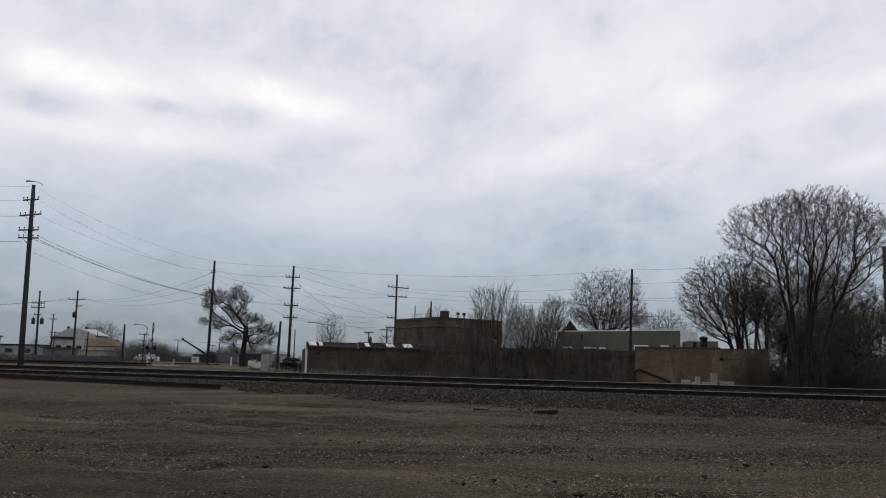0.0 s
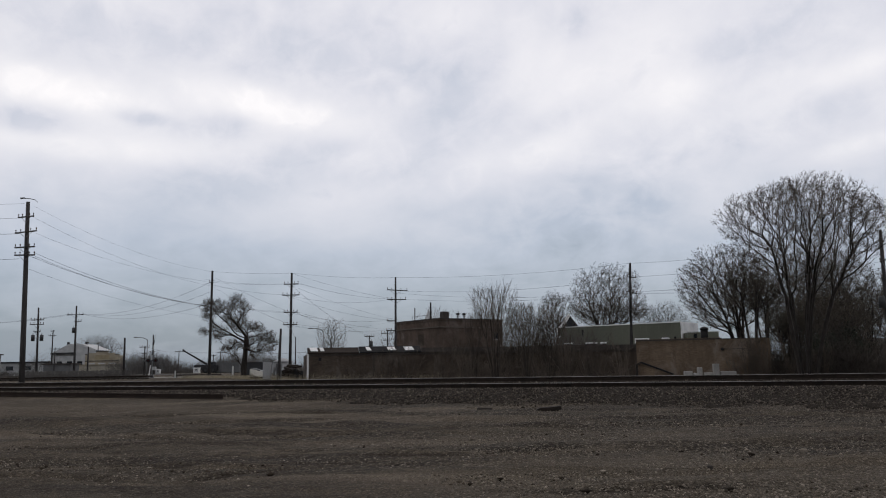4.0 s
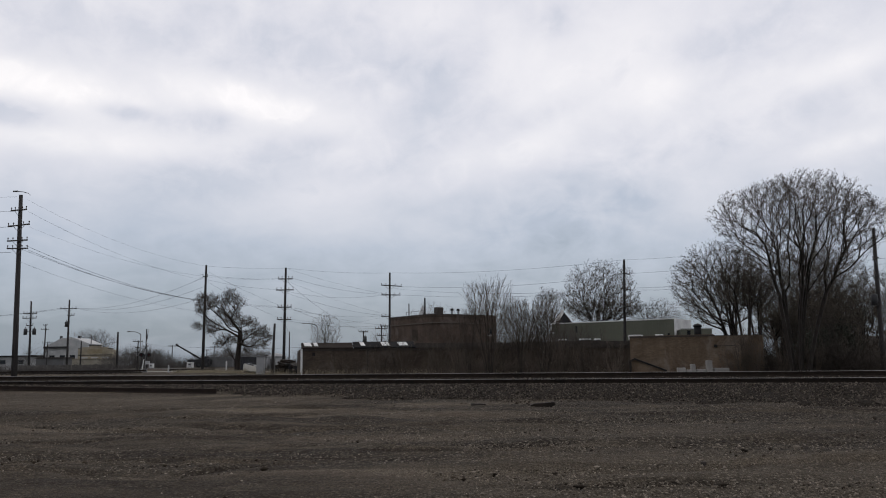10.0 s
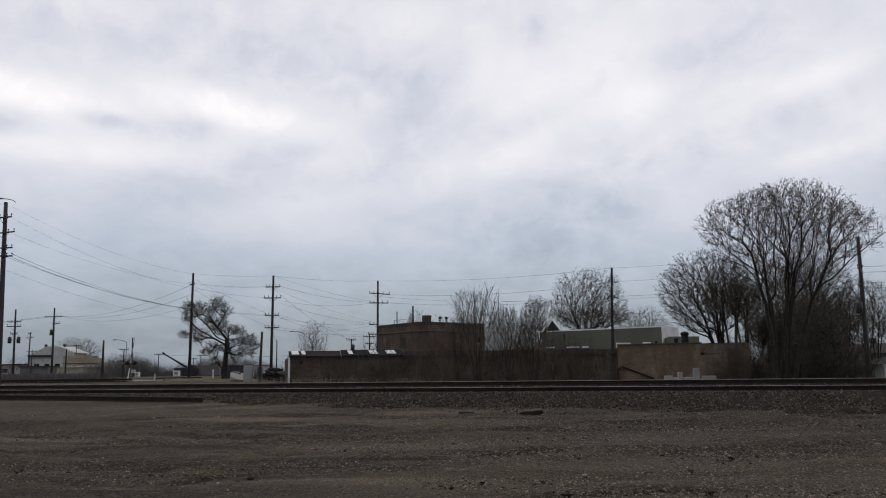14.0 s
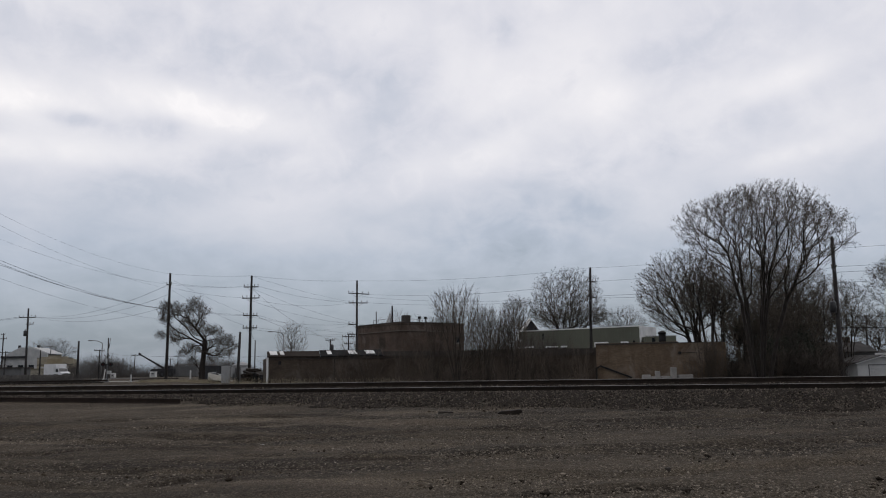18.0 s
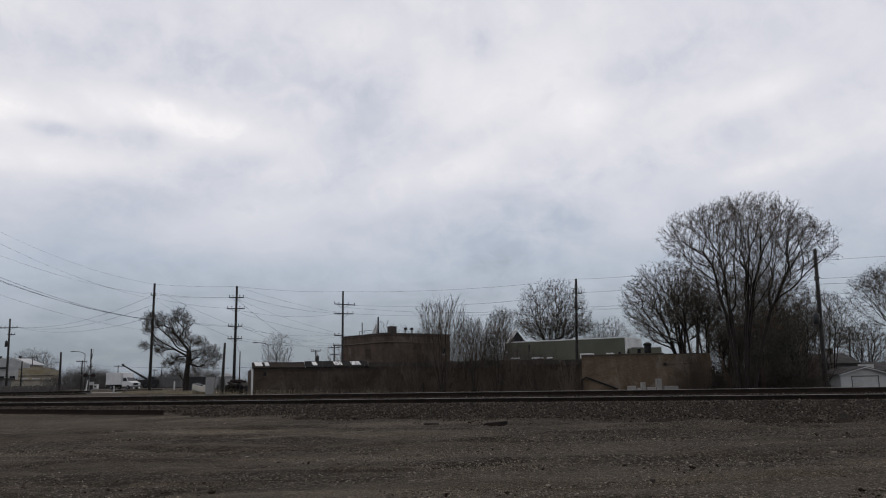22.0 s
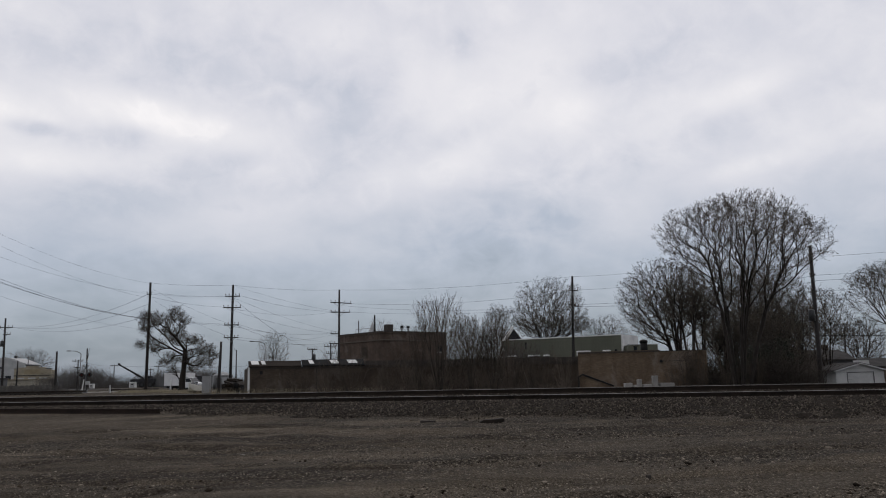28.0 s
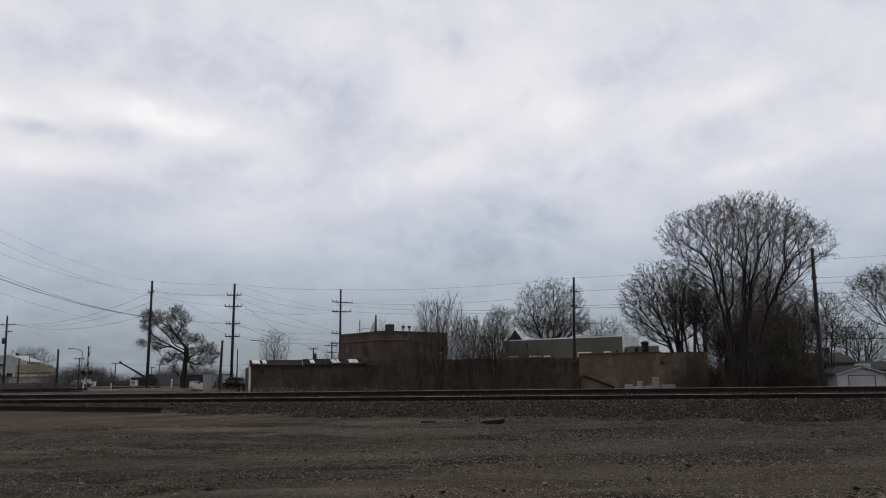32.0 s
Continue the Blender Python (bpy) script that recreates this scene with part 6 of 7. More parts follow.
thicket("far_brush", 40, 110, 130, 190, 1500, 8.5, 8, "far brown leafless trees behind houses", hazed_twig)
thicket("yard_brush", 4, 17, 100, 114, 1300, 7.4, 12, "grey-brown leafless brush between the buildings", hazed_twig)
thicket("far_brush", -30, 45, 150, 190, 1800, 8.5, 9, "far brown leafless trees behind buildings", hazed_twig)


# ---- road, crossing and clutter ----
def road_line(u):
    """A place on the far road at bearing u (x over y)."""
    y = (175 - 0.69 * 88) / (1 + 0.69 * u)
    return u * y, y


def flat_strip(name, pts, width, lift, mat, label, category):
    vs, fs = [], []
    for i, (x, y) in enumerate(pts):
        a, b = Vector(pts[max(i - 1, 0)]), Vector(pts[min(i + 1, len(pts) - 1)])
        d = (b - a).normalized()
        nx, ny = -d.y * width / 2, d.x * width / 2
        for s in (-1, 1):
            px, py = x + s * nx, y + s * ny
            vs.append((px, py, base_at(px, py) + lift))
    for i in range(len(pts) - 1):
        fs.append((2 * i, 2 * i + 2, 2 * i + 3, 2 * i + 1))
    ob = new(name, fast_mesh(name, vs, fs, mat))
    return tagged(ob, label, category, kind="structure")


ROAD = [(-88 + s * 0.823, 175 - s * 0.568) for s in range(-70, 200, 6)]
flat_strip("road", ROAD, 9.0, 0.03, asphalt, "worn grey asphalt road beyond the railway", "road")
flat_strip("road_crossing", [(-49 + k * 2.0, 101 - k * 0.3) for k in range(16)], 7.0, 0.035, pale_gravel, "pale gravel and asphalt crossing approach", "road")
flat_strip("verge", [(-31 + k * 1.0, 88.5 - k * 0.05) for k in range(14)], 6.0, 0.02, grass_mat, "dry tan grass verge round the gnarled tree", "verge")

railway("railway_siding", track_pose(-100, 92, 0.55, -0.09), 66, 0.0, "rusty siding track on the far side", (40, 124))


loose_rust = worn("red_brown_rust", (0.012, 0.0085, 0.0066), (0.034, 0.022, 0.016), 2, 30, 0.95)


# lighter tone for the top of the loose rail
pale_top = worn("dull_brown_steel", (0.06, 0.05, 0.042), (0.13, 0.11, 0.09), 2, 30, 0.8)


def loose_rail():
    a, b = Vector((-26.5, 37.95, 0.335)), Vector((-9.15, 30.55, 0.185))
    d = b - a
    ang = math.degrees(math.atan2(d.y, d.x))
    L = d.length
    th = thing("loose_rail", pose(a.x, a.y, a.z, 0, 0, ang - 90) @ pose(0, 0, 0, math.degrees(math.asin(d.z / L))), "long rusty loose rail lying beside the track", "rail")
    part("rail", Geo().sweep(RAIL_RING, 0, L), loose_rust, th)
    part("rail_top", Geo().box(-0.034, 0.034, 0, L, 0.187, 0.189), pale_top, th, "dull brown rail top, lighter than the sides")


loose_rail()


def slab():
    z = base_at(2.7, 23.7)
    g = Geo().sweep([(-0.36, 0.04), (-0.24, 0.1), (0.08, 0.115), (0.33, 0.14), (0.36, 0.08), (0.28, -0.03), (-0.22, -0.03)], -0.14, 0.14)
    single("wood_chunk", g, rail_steel, "broken dark chunk of old tie lying on gravel", "debris", m=pose(2.58, 23.05, z - 0.02, 0, 0, -4))
    single("wood_chunk", Geo().sweep([(-0.22, 0), (-0.2, 0.07), (0.24, 0.05), (0.22, 0)], -0.08, 0.08), tie_wood, "small dark splinter of old tie", "debris", m=pose(0.74, 23.9, z - 0.01, 0, 0, 8))
    single("paper_scrap", Geo().box(-0.09, 0.09, -0.04, 0.04, 0, 0.012, 0.01), concrete, "crumpled white scrap on the dirt", "litter", m=pose(-2.95, 14.75, base_at(-2.95, 14.75) + 0.01, 0, 0, 12))
    rng = random.Random(9)
    for k in range(14):
        y = rng.uniform(9, 24)
        x = rng.uniform(-0.55, 0.55) * y
        s = rng.uniform(0.03, 0.07)
        g = Geo().prism([(math.cos(a) * s * rng.uniform(0.7, 1.1), math.sin(a) * s * rng.uniform(0.6, 1)) for a in (0.2, 1.1, 2.1, 3.0, 4.2, 5.3)], -0.02, s * rng.uniform(0.35, 0.7), s * 0.25)
        single("stone", g, yard_stone if k % 3 else tie_wood, "loose stone lying on the dirt yard", "stone", "larger loose stones", m=pose(x, y, base_at(x, y) + 0.01, 0, 0, rng.uniform(0, 180)))


slab()


def crossing_signal(x, y):
    z = base_at(x, y)
    th = thing("crossing_signal", pose(x, y, z), "railway crossing signal with raised striped gate arm", "crossing signal")
    part("mast", Geo().rod((0, 0.1, 0), (0, 0.1, 3.3), 0.06, 0.06, 10), grey_metal, th)
    part("base", Geo().box(-0.2, 0.2, -0.1, 0.3, 0, 0.35, 0.03), grey_metal, th)
    bar = part("light_bar", Geo().rod((-0.5, 0, 2.1), (0.5, 0, 2.1), 0.035), black_metal, th)
    for s in (-0.45, 0.45):
        hood = part("signal_light", Geo().rod((s, 0.02, 2.1), (s, -0.06, 2.1), 0.26, 0.26, 14), black_metal, th, "black round signal backing")
        part("lens", Geo().rod((s, -0.06, 2.1), (s, -0.09, 2.1), 0.1, 0.1, 10), red_lens, hood, "dark red lens")
    for a in (40, -40):
        part("crossbuck_board", Geo().box(-0.45, 0.45, -0.03, 0.0, -0.05, 0.05), grey_metal, th, "weathered grey crossbuck board", m=pose(0, 0.02, 2.95, 0, a, 0))
    part("mechanism", Geo().box(0.05, 0.5, -0.15, 0.2, 0.95, 1.35, 0.03), pale_metal, th, "white gate mechanism box")
    for k in range(8):
        a, b = k / 8, (k + 1) / 8
        p = lambda t: (-0.25 + 0.62 * t, -0.2, 0.35 + 4.85 * t)
        part("gate_arm", Geo().rod(p(a), p(b), 0.075 - 0.045 * a, 0.075 - 0.045 * b, 6), (white_paint if k < 2 else (pale_metal if k % 2 else dark_box)), th)
    part("counterweight", Geo().box(-0.4, -0.24, -0.25, -0.1, 0.1, 0.4, 0.02), white_paint, th)


red_lens = Nodes("red_lens").done((0.04, 0.005, 0.004), 0.2, 0.0, 0.5)
crossing_signal(-37.2, 95)


def cabinet(x, y, w, d, h, label):
    th = thing("equipment_shed", pose(x, y, base_at(x, y)), label, "shed")
    part("body", Geo().box(-w / 2, w / 2, 0, d, 0.12, h, 0.02), white_paint, th)
    part("plinth", Geo().box(-w / 2 - 0.05, w / 2 + 0.05, -0.05, d + 0.05, 0, 0.12), concrete, th)
    part("roof", Geo().box(-w / 2 - 0.06, w / 2 + 0.06, -0.08, d + 0.08, h, h + 0.07, 0.02), white_paint, th)
    part("door", Geo().box(-w * 0.36, w * 0.36, -0.02, 0, 0.2, h - 0.12), pale_metal, th)
    part("vent", Geo().box(-w * 0.2, w * 0.2, -0.035, -0.02, h * 0.55, h * 0.75), black_metal, th)


cabinet(-58.9, 176, 1.2, 1.2, 1.2, "white metal equipment shed beyond the road")
cabinet(-67.6, 176, 0.9, 0.9, 1.0, "white metal equipment shed beyond the road")


def bollard(x, y, h, mat, label):
    single("bollard", Geo().tube([(0, 0, 0), (0, 0, h - 0.06), (0, 0, h)], [0.09, 0.09, 0.05], 10), mat, label, "bollard", "marker posts", m=pose(x, y, base_at(x, y)))


bollard(-33.6, 93, 0.85, pale_metal, "pale marker post at the crossing")
bollard(-26.6, 92.5, 1.25, white_paint, "white marker post near the gnarled tree")
bollard(-22.0, 90, 1.9, old_wood, "thin grey wooden post")
single("guard_beam", Geo().box(-3.4, 3.4, -0.1, 0.1, 0.12, 0.3).box(-3.2, -3.0, -0.1, 0.1, 0, 0.12).box(3.0, 3.2, -0.1, 0.1, 0, 0.12), flashing, "low rusty guard beam along the road", "guard rail", m=pose(-35.5, 107, base_at(-35.5, 107), 0, 0, -8))
single("dark_lump", Geo().tube([(0, 0, 0), (0, 0, 0.2), (0, 0, 0.36)], [0.4, 0.34, 0.1], 8), tie_wood, "dark lump of debris on the road edge", "debris", m=pose(-31.9, 92, base_at(-31.9, 92)))


def crane_truck(x, y):
    z = base_at(x, y)
    th = thing("crane", pose(x, y, z), "parked dark crane with long raised boom", "crane")
    part("body", Geo().box(-0.4, 3.0, 0, 2.2, 0.5, 1.3, 0.05).scaled(1.45), dark_box, th)
    part("cab", Geo().box(1.7, 2.6, 0.1, 1.5, 1.3, 1.75, 0.06).scaled(1.45), dark_box, th)
    part("cab_window", Geo().box(1.8, 2.5, 0.07, 0.1, 1.4, 1.68).scaled(1.45), glass, th)
    g = Geo().tube([(1.5, 0.6, 1.35), (-2.3, 0.6, 3.55)], [0.2, 0.12], 4).scaled(1.45)
    part("boom", g, dark_box, th, "long dark boom")
    part("boom_head", Geo().rod((-2.38, 0.6, 3.5), (-2.2, 0.6, 3.66), 0.24, 0.24, 8).scaled(1.45), dark_box, th)
    part("ram", Geo().rod((0.7, 0.6, 1.5), (0.0, 0.6, 2.2), 0.07).scaled(1.45), grey_metal, th)
    for wx in (0.2, 1.4, 2.6):
        w = part("wheel", Geo().rod((wx, -0.05, 0.45), (wx, 0.25, 0.45), 0.45, 0.45, 14).scaled(1.45), rubber, th)
        part("rim", Geo().rod((wx, -0.07, 0.45), (wx, -0.05, 0.45), 0.22, 0.22, 12).scaled(1.45), dark_box, w)


crane_truck(-59.5, 178)


def boxy(name, x, y, w, d, h, mat, label, category, yaw=0.0, ribs=0):
    th = thing(name, pose(x, y, base_at(x, y), 0, 0, yaw), label, category)
    part("body", Geo().box(0, w, 0, d, 0.08, h, 0.02), mat, th)
    part("base_rail", Geo().box(0, w, 0.02, 0.12, 0, 0.08), black_metal, th)
    part("top_rail", Geo().box(-0.02, w + 0.02, -0.03, d + 0.02, h, h + 0.05), mat, th)
    for k in range(ribs):
        part("rib", Geo().box(0.12 + k * (w - 0.24) / max(ribs, 1), 0.2 + k * (w - 0.24) / max(ribs, 1), -0.035, 0, 0.1, h - 0.05), mat, th)
    return th


boxy("container", -42.2, 155, 4.5, 3.7, 2.45, dark_box, "dark rusty storage container behind the tree", "container", 0, 7)
boxy("storage_shed", -56.6, 180, 6.2, 4.0, 2.3, grey_shed, "low grey metal storage shed", "shed", 0, 8)
boxy("steel_cabinet", -20.95, 84, 0.85, 0.5, 1.85, pale_grey, "upright pale grey sheet-metal cabinet", "cabinet", 0, 0)
boxy("steel_cabinet", -19.75, 85, 0.5, 0.5, 1.7, grey_shed, "upright grey sheet-metal cabinet", "cabinet", 0, 0)
boxy("trailer", -44.5, 178, 5.0, 2.4, 2.3, pale_grey, "pale box trailer parked far off", "trailer", 0, 4)
boxy("container", -19.0, 98, 5.2, 2.4, 1.75, dark_box, "dark storage container behind scrap heap", "container", 0, 9)


def boat(x, y):
    th = thing("boat", pose(x, y, base_at(x, y), 0, 0, 68), "small cream-white motor boat parked on blocks", "boat")
    secs = []
    for px, half, keel, deck in ((-1.0, 0.05, 0.6, 1.1), (-0.7, 0.36, 0.3, 1.0), (-0.2, 0.55, 0.2, 0.86), (0.5, 0.62, 0.18, 0.72), (1.1, 0.6, 0.18, 0.66)):
        secs.append([(px, -half, deck), (px, -half * 1.02, keel + 0.06), (px, 0, keel), (px, half * 1.02, keel + 0.06), (px, half, deck)])
    vs = [p for s in secs for p in s]
    fs = [(i * 5 + j, (i + 1) * 5 + j, (i + 1) * 5 + j + 1, i * 5 + j + 1) for i in range(4) for j in range(4)] + [(20, 21, 22, 23, 24), tuple(reversed(range(5)))]
    fs += [(i * 5, i * 5 + 4, (i + 1) * 5 + 4, (i + 1) * 5) for i in range(4)]
    part("hull", Geo().add(vs, fs), cream, th)
    part("windscreen", Geo().add([(-0.3, -0.42, 0.9), (-0.3, 0.42, 0.9), (-0.05, 0.38, 1.22), (-0.05, -0.38, 1.22), (-0.26, -0.42, 0.9), (-0.26, 0.42, 0.9), (-0.01, 0.38, 1.22), (-0.01, -0.38, 1.22)], [(3, 2, 1, 0), (4, 5, 6, 7), (0, 1, 5, 4), (1, 2, 6, 5), (2, 3, 7, 6), (3, 0, 4, 7)]), glass, th)
    part("cockpit", Geo().box(0.05, 0.95, -0.42, 0.42, 0.62, 0.8), dark_box, th)
    part("engine_cover", Geo().box(0.95, 1.2, -0.25, 0.25, 0.5, 0.98, 0.05), white_paint, th)
    part("rail", Geo().tube([(-0.98, 0, 1.14), (-0.6, -0.36, 1.12), (0.9, -0.58, 0.86)], [0.02, 0.02, 0.02], 6), pale_metal, th)
    for px in (-0.45, 0.7):
        part("block", Geo().box(px - 0.15, px + 0.15, -0.35, 0.35, 0, 0.22), tie_wood, th)


cream = worn("cream_gelcoat", (0.5, 0.48, 0.42), (0.72, 0.7, 0.64), 0.8, 9, 0.4)
boat(-22.35, 86.8)


def scrap_heap():
    rng = random.Random(12)
    th = thing("scrap_heap", pose(-18.9, 90, base_at(-18.9, 90)), "heap of dark planks, sheets and scrap beside the workshop", "scrap heap")
    for k in range(46):
        x, y = rng.uniform(-1.7, 1.8), rng.uniform(-0.9, 0.9)
        hh = 1.5 * max(0.1, 1 - (x / 2.1) ** 2) * rng.random()
        L = rng.uniform(0.5, 1.5)
        mat = rng.choice([tie_wood, tie_wood, dark_box, flashing, rail_steel, old_wood, pale_metal if k % 4 == 0 else tie_wood])
        part("scrap_piece", Geo().box(-L / 2, L / 2, -0.1, 0.1, -0.05, 0.05 + rng.random() * 0.12), mat, th, "", m=pose(x, y, hh + 0.08, rng.uniform(-12, 12), rng.uniform(-25, 25), rng.uniform(-50, 50)))
    for k in range(8):
        x = rng.uniform(-1.6, 1.6)
        part("scrap_drum", Geo().rod((x, rng.uniform(-0.4, 0.6), 0), (x, rng.uniform(-0.4, 0.6), rng.uniform(0.6, 1.2)), 0.26, 0.26, 12), rng.choice([dark_box, rail_steel]), th)
    for k in range(3):
        single("tyre", Geo().tube([(math.cos(a) * 0.36, 0, 0.44 + math.sin(a) * 0.36) for a in [i * math.pi / 8 for i in range(17)]], [0.12] * 17, 8), rubber, "old black tyre on a container roof", "tyre", "stacked tyres", m=pose(-18.2 + k * 0.85, 98.6, base_at(-18.2, 98.6) + 1.74, 0, 0, 10 * k))


scrap_heap()


def tank(x, y):
    th = thing("storage_tank", pose(x, y, base_at(x, y)), "pale grey storage tank with a low conical roof", "tank")
    part("shell", Geo().rod((0, 0, 0), (0, 0, 2.7), 1.9, 1.9, 24), pale_grey, th, smooth=True)
    part("roof", Geo().tube([(0, 0, 2.7), (0, 0, 2.85), (0, 0, 3.4), (0, 0, 3.5)], [2.05, 2.0, 0.5, 0.1], 24), pale_grey, th, "pale conical roof", smooth=True)


tank(-35.8, 160)


def board_fence(x0, y0, x1, y1, h, mat, label):
    n = int(math.hypot(x1 - x0, y1 - y0) / 0.19)
    m, L = front_pose(x0, y0, x1, y1, base_at((x0 + x1) / 2, (y0 + y1) / 2))
    th = thing("fence", m, label, "fence")
    rng = random.Random(n)
    for zz in (0.25, h - 0.3):
        part("fence_rail", Geo().box(0, L, 0.03, 0.09, zz, zz + 0.08), mat, th)
    meshes = [Geo().box(0, 0.165, -0.012, 0.012, 0.03, h + d).mesh("board", mat) for d in (0, 0.04, -0.05)]
    for k in range(n):
        ob = new("board", rng.choice(meshes))
        ob.parent = th
        ob.matrix_basis = pose(k * 0.19, rng.uniform(-0.01, 0.01), 0, 0, rng.uniform(-0.6, 0.6), 0)
    for k in range(int(L / 2.4) + 1):
        part("fence_post", Geo().box(k * 2.4, k * 2.4 + 0.1, 0.09, 0.19, 0, h + 0.05), mat, th)


# lighter than the old wood: the haze of distance is in this colour
hazed_boards = worn("hazed_fence_boards", (0.075, 0.07, 0.064), (0.17, 0.16, 0.147), 1.2, 20, 0.9)
board_fence(-63, 112, -47.5, 110, 1.0, hazed_boards, "weathered brown board fence along the road, greyed for distance haze")


def dry_grass(name, x0, x1, y0, y1, count, h, seed, label):
    rng = np.random.default_rng(seed)
    segs = []
    for k in range(count):
        x, y = rng.uniform(x0, x1), rng.uniform(y0, y1)
        z = base_at(x, y)
        hh = h * rng.uniform(0.3, 1)
        lx, ly = rng.normal(0, 0.3, 2) * hh
        segs.append((x, y, z, x + lx, y + ly, z + hh, 0.012, 0.004))
    ob = new(name, tubes_mesh(name, segs, grass_mat, 3))
    return tagged(ob, label, "grass", kind="stuff")


dry_grass("verge_grass", -30.5, -18.5, 85, 91.5, 4500, 0.35, 3, "short dry tan grass on the verge")
dry_grass("wall_grass", -17, 14, 66.5, 71.5, 3500, 1.1, 4, "tall dry grass and weeds along the workshop")


# ---- vehicles ----
def wheel_part(th, x, y, r, width=0.24):
    """A wheel whose own origin is its hub, so that it can roll."""
    tyre = part("wheel", Geo().tube([(0, -width / 2, 0), (0, -width / 2 + 0.03, 0), (0, width / 2 - 0.03, 0), (0, width / 2, 0)], [r * 0.86, r, r, r * 0.86], 18), rubber, th, m=pose(x, y, r))
    part("rim", Geo().rod((0, -width / 2 - 0.015, 0), (0, width / 2 + 0.015, 0), r * 0.56, r * 0.56, 8), grey_metal, tyre)
    return tyre


head_lamp = Nodes("headlight_glass").done((0.55, 0.56, 0.58), 0.1, 0.0, 0.6)


def box_truck():
    """Its front points along its own x."""
    th = thing("box_truck", pose(-140, 200, 0.45), "white box truck with van cab driving along the road", "truck")
    part("cargo_box", Geo().box(-3.15, 1.25, -1.2, 1.2, 0.9, 3.1, 0.04), truck_white, th, "white cargo box")
    part("box_cap", Geo().box(1.25, 1.7, -1.15, 1.15, 2.3, 3.05, 0.06), truck_white, th)
    for k in range(9):
        part("box_rib", Geo().box(-3.05 + k * 0.51, -3.01 + k * 0.51, -1.215, -1.2, 0.95, 3.05), truck_white, th)
    cab = Geo().add([(1.25, s, z) for s in (-1.0, 1.0) for z in (0.55, 2.3)] + [(2.15, s, 2.25) for s in (-0.9, 0.9)] + [(2.85, s, 1.5) for s in (-0.98, 0.98)] + [(3.75, s, 1.25) for s in (-0.92, 0.92)] + [(3.85, s, 0.55) for s in (-0.95, 0.95)],
                    [(0, 10, 8, 6, 4, 1), (2, 3, 5, 7, 9, 11), (1, 4, 5, 3), (4, 6, 7, 5), (6, 8, 9, 7), (8, 10, 11, 9), (0, 2, 11, 10), (0, 1, 3, 2)])
    part("cab", cab, truck_white, th)
    part("windscreen", Geo().add([(2.22, -0.82, 2.17), (2.22, 0.82, 2.17), (2.83, 0.9, 1.56), (2.83, -0.9, 1.56), (2.25, -0.82, 2.2), (2.25, 0.82, 2.2), (2.86, 0.9, 1.59), (2.86, -0.9, 1.59)], [(3, 2, 1, 0), (4, 5, 6, 7), (0, 1, 5, 4), (1, 2, 6, 5), (2, 3, 7, 6), (3, 0, 4, 7)]), glass, th)
    for s in (-1, 1):
        y0, y1 = sorted((s * 0.985, s * 1.01))
        part("side_window", Geo().box(1.5, 2.35, y0, y1, 1.5, 2.1), glass, th)
        part("mirror", Geo().box(2.45, 2.6, s * 1.15 - 0.12, s * 1.15 + 0.12, 1.5, 1.9), black_metal, th)
        part("headlight", Geo().box(3.8, 3.88, s * 0.68 - 0.17, s * 0.68 + 0.17, 0.9, 1.1), head_lamp, th)
    part("grille", Geo().box(3.79, 3.87, -0.48, 0.48, 0.78, 1.15), black_metal, th)
    part("bumper", Geo().box(3.8, 3.98, -0.98, 0.98, 0.45, 0.68, 0.03), grey_metal, th)
    part("chassis", Geo().box(-3.15, 3.6, -0.5, 0.5, 0.5, 0.95), black_metal, th)
    part("tail_bumper", Geo().box(-3.3, -3.15, -1.1, 1.1, 0.5, 0.7), grey_metal, th)
    wheels = [wheel_part(th, x, y, 0.4) for x in (-1.8, 2.9) for y in (-0.9, 0.9)]
    return th, wheels


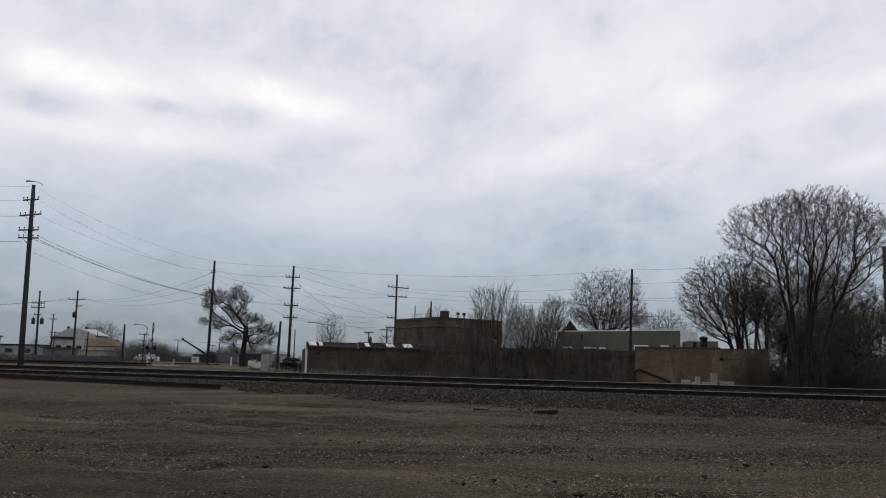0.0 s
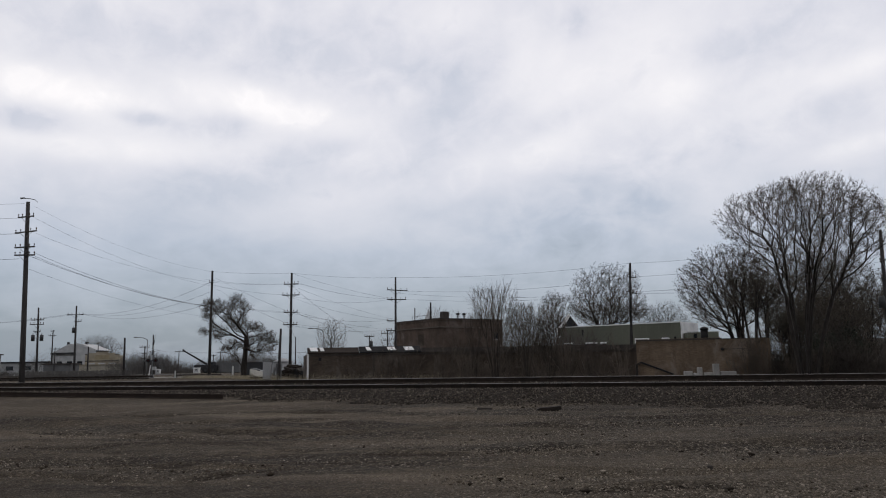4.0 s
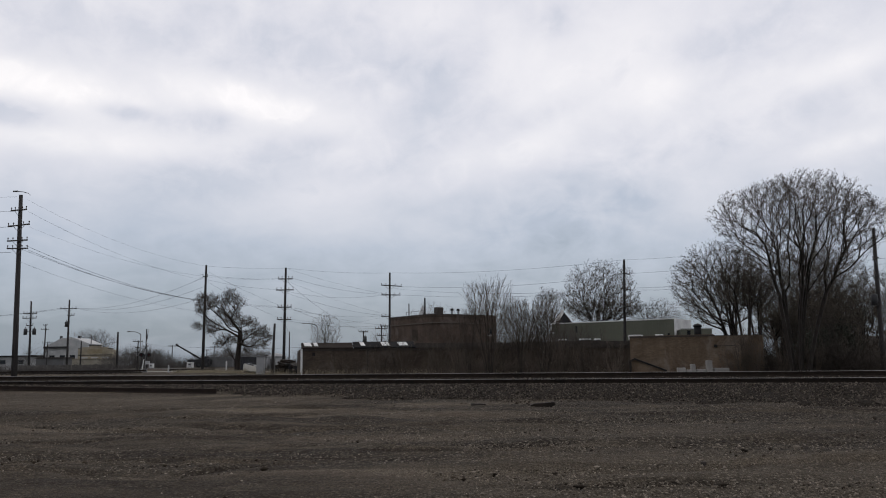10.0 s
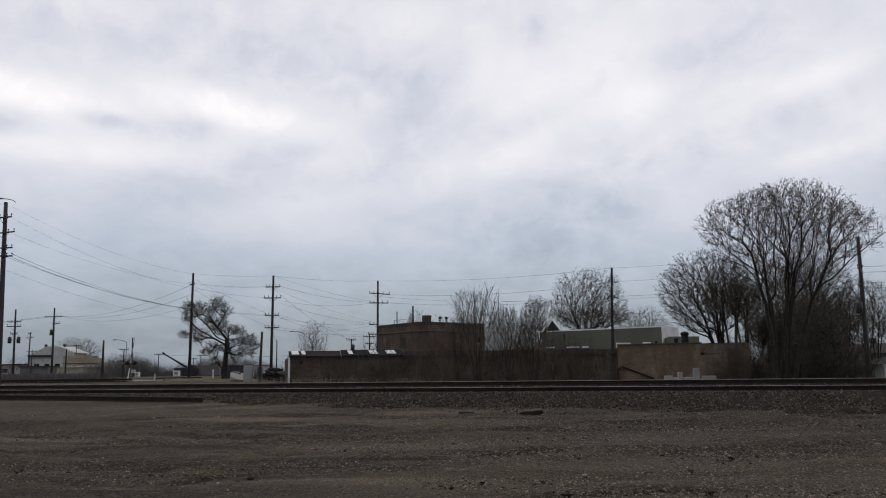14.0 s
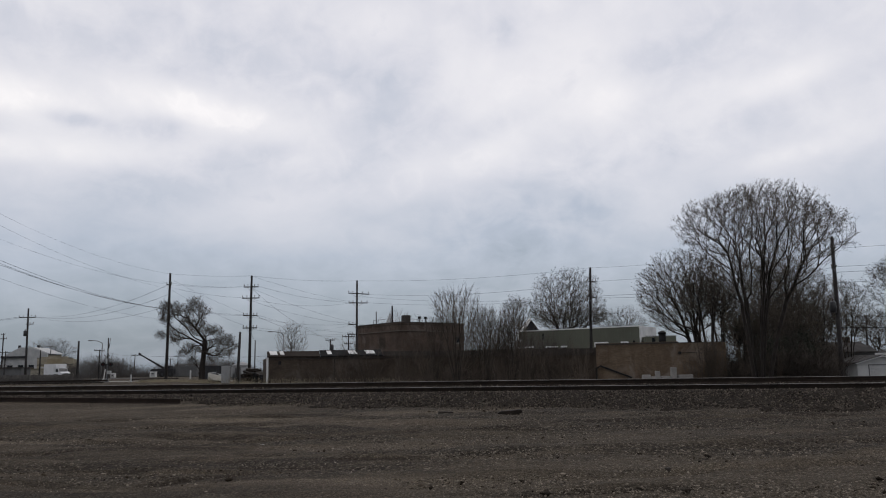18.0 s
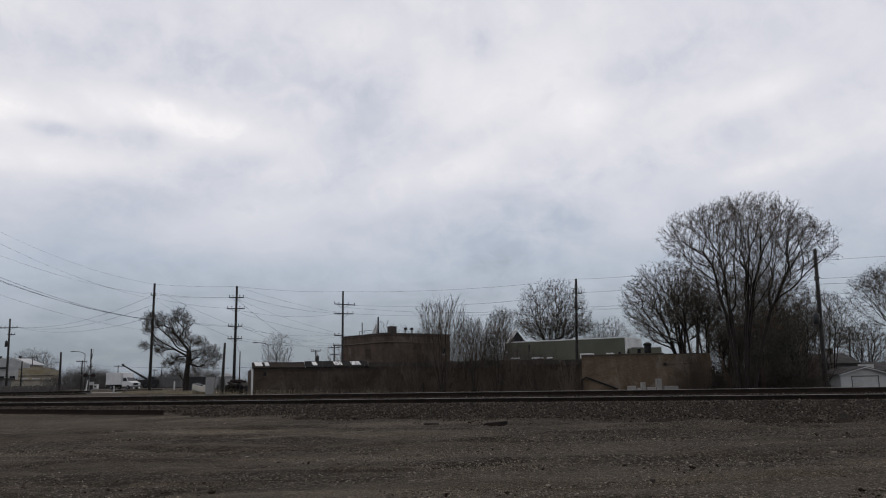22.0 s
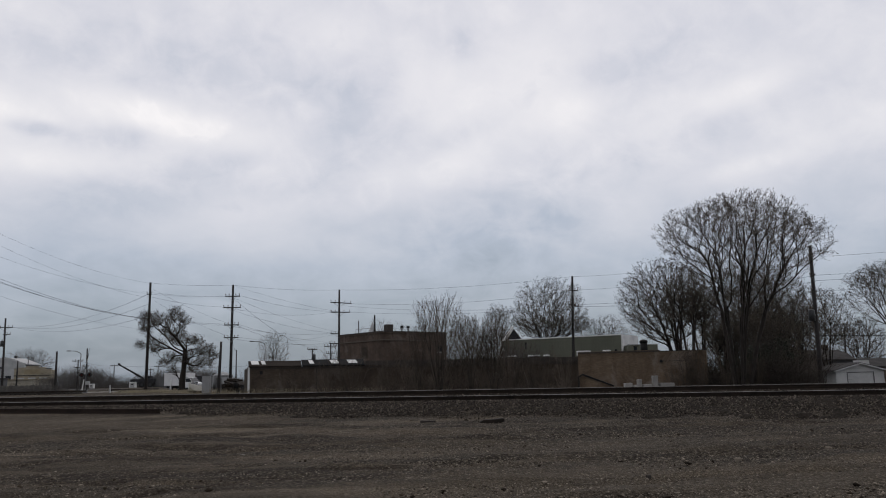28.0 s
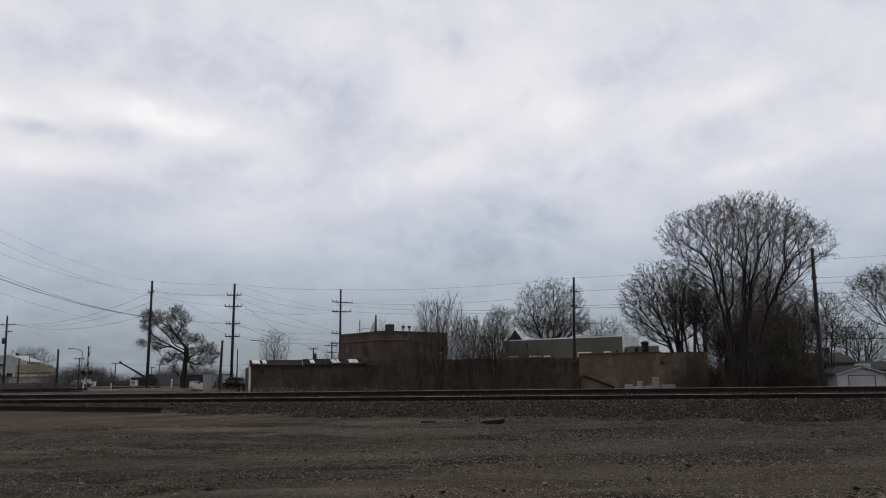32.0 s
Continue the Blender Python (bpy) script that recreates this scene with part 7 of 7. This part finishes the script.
def sedan(paint, label):
    th = thing("car", pose(-150, 210, 0.45), label, "car", "passing cars")
    low = [(-2.2, 0.35), (2.2, 0.35), (2.25, 0.6), (2.1, 0.82), (0.95, 0.95), (-1.7, 0.98), (-2.2, 0.9)]
    part("body", Geo().sweep(low, -0.88, 0.88), paint, th)
    up = Geo().add([(0.95, s * 0.84, 0.95) for s in (-1, 1)] + [(0.25, s * 0.66, 1.42) for s in (-1, 1)] + [(-1.0, s * 0.66, 1.42) for s in (-1, 1)] + [(-1.75, s * 0.84, 0.98) for s in (-1, 1)], [(2, 4, 5, 3), (0, 6, 4, 2), (1, 3, 5, 7), (0, 2, 3, 1), (4, 6, 7, 5), (0, 1, 7, 6)])
    part("cabin", up, paint, th)
    part("windscreen", Geo().add([(0.93, s * 0.74, 0.99) for s in (-1, 1)] + [(0.3, s * 0.6, 1.4) for s in (-1, 1)] + [(0.97, s * 0.74, 1.0) for s in (-1, 1)] + [(0.34, s * 0.6, 1.41) for s in (-1, 1)], [(0, 2, 3, 1), (4, 5, 7, 6), (0, 4, 6, 2), (1, 3, 7, 5), (0, 1, 5, 4), (2, 6, 7, 3)]), glass, th)
    for s in (-1, 1):
        for a, b in ((0.62, 0.12), (-0.42, 0.1)):
            part("side_window", Geo().add([(a, s * 0.83, 1.0), (a - 0.95, s * 0.83, 1.0), (a - 0.85, s * 0.7, 1.36), (a - 0.42, s * 0.7, 1.36), (a, s * 0.86, 1.0), (a - 0.95, s * 0.86, 1.0), (a - 0.85, s * 0.73, 1.36), (a - 0.42, s * 0.73, 1.36)], [(0, 1, 2, 3), (7, 6, 5, 4), (0, 4, 5, 1), (1, 5, 6, 2), (2, 6, 7, 3), (3, 7, 4, 0)]), glass, th)
        part("headlight", Geo().box(2.12, 2.24, s * 0.62 - 0.18, s * 0.62 + 0.18, 0.62, 0.76), head_lamp, th)
        part("tail_light", Geo().box(-2.23, -2.18, s * 0.66 - 0.16, s * 0.66 + 0.16, 0.66, 0.84), red_lens, th)
    part("bumper", Geo().box(2.15, 2.32, -0.84, 0.84, 0.3, 0.52, 0.03), dark_box, th)
    part("bumper", Geo().box(-2.3, -2.15, -0.84, 0.84, 0.3, 0.55, 0.03), dark_box, th)
    wheels = [wheel_part(th, x, y, 0.32, 0.2) for x in (-1.35, 1.35) for y in (-0.78, 0.78)]
    return th, wheels


truck_white = worn("truck_white", (0.6, 0.6, 0.6), (0.8, 0.8, 0.79), 0.6, 8, 0.45)
silver = worn("silver_paint", (0.34, 0.35, 0.36), (0.5, 0.51, 0.52), 0.8, 10, 0.35, 0.5)
dark_silver = worn("dark_silver_paint", (0.09, 0.095, 0.1), (0.16, 0.165, 0.17), 0.8, 10, 0.35, 0.4)
truck, truck_wheels = box_truck()
first_car, first_wheels = sedan(silver, "silver sedan driving along the far road")
last_car, last_wheels = sedan(dark_silver, "dark grey sedan driving along the far road")


def drive(th, wheels, bearings, radius, turns=((0, -34.6), (32, -34.6))):
    """Moves a vehicle along the far road through (seconds, bearing) and rolls its wheels."""
    def place(t):
        for (t0, u0), (t1, u1) in zip(bearings, bearings[1:]):
            if t <= t1:
                return road_line(u0 + (u1 - u0) * (t - t0) / (t1 - t0))
        return road_line(bearings[-1][1])
    far0 = place(bearings[0][0])
    rows, roll = [], []
    n = int(32 * FPS)
    for k in range(0, n + 1):
        t = k / FPS
        x, y = place(t)
        s = math.hypot(x - far0[0], y - far0[1])
        if k % 6 == 0 or k == n:
            rows.append((t, pose(x, y, base_at(x, y) + 0.04, 0, 0, float(np.interp(t, [a for a, b in turns], [b for a, b in turns])))))
        roll.append((t, s / radius))
    walk(th, rows)
    for w in wheels:
        at = w.matrix_basis.translation.copy()
        # only the keys that the roll needs
        keep, last = [], None
        for i, (t, a) in enumerate(roll):
            if last is None or a - last > 0.9 or i == len(roll) - 1 or (i + 1 < len(roll) and roll[i + 1][1] - last > 1.3):
                keep.append((t, Matrix.Translation(at) @ Matrix.Rotation(a, 4, "Y")))
                last = a
        walk(w, keep)


def motions():
    walk(clouds, [(0, pose(56, -10, 0)), (32, pose(-82, 14, 0))])
    drive(truck, truck_wheels, [(0, -0.95), (10, -0.70), (16.5, -0.502), (18, -0.453), (20, -0.395), (22, -0.3515), (24, -0.3295), (25.5, -0.311), (27.5, -0.2835), (28, -0.2728), (29, -0.2535), (30, -0.2215), (32, -0.16)], 0.4, ((0, -44), (17, -40), (19, -38), (20.5, -36), (22, -33), (25.5, -31), (28, -26), (32, -24)))
    drive(first_car, first_wheels, [(0, -0.3995), (1, -0.3558), (2, -0.311), (3, -0.265), (5, -0.17), (7, -0.08), (9, 0.0), (32, 0.02)], 0.32)
    drive(last_car, last_wheels, [(0, -0.98), (24, -0.8), (28, -0.56), (31.5, -0.4158), (32, -0.398)], 0.32)


motions()
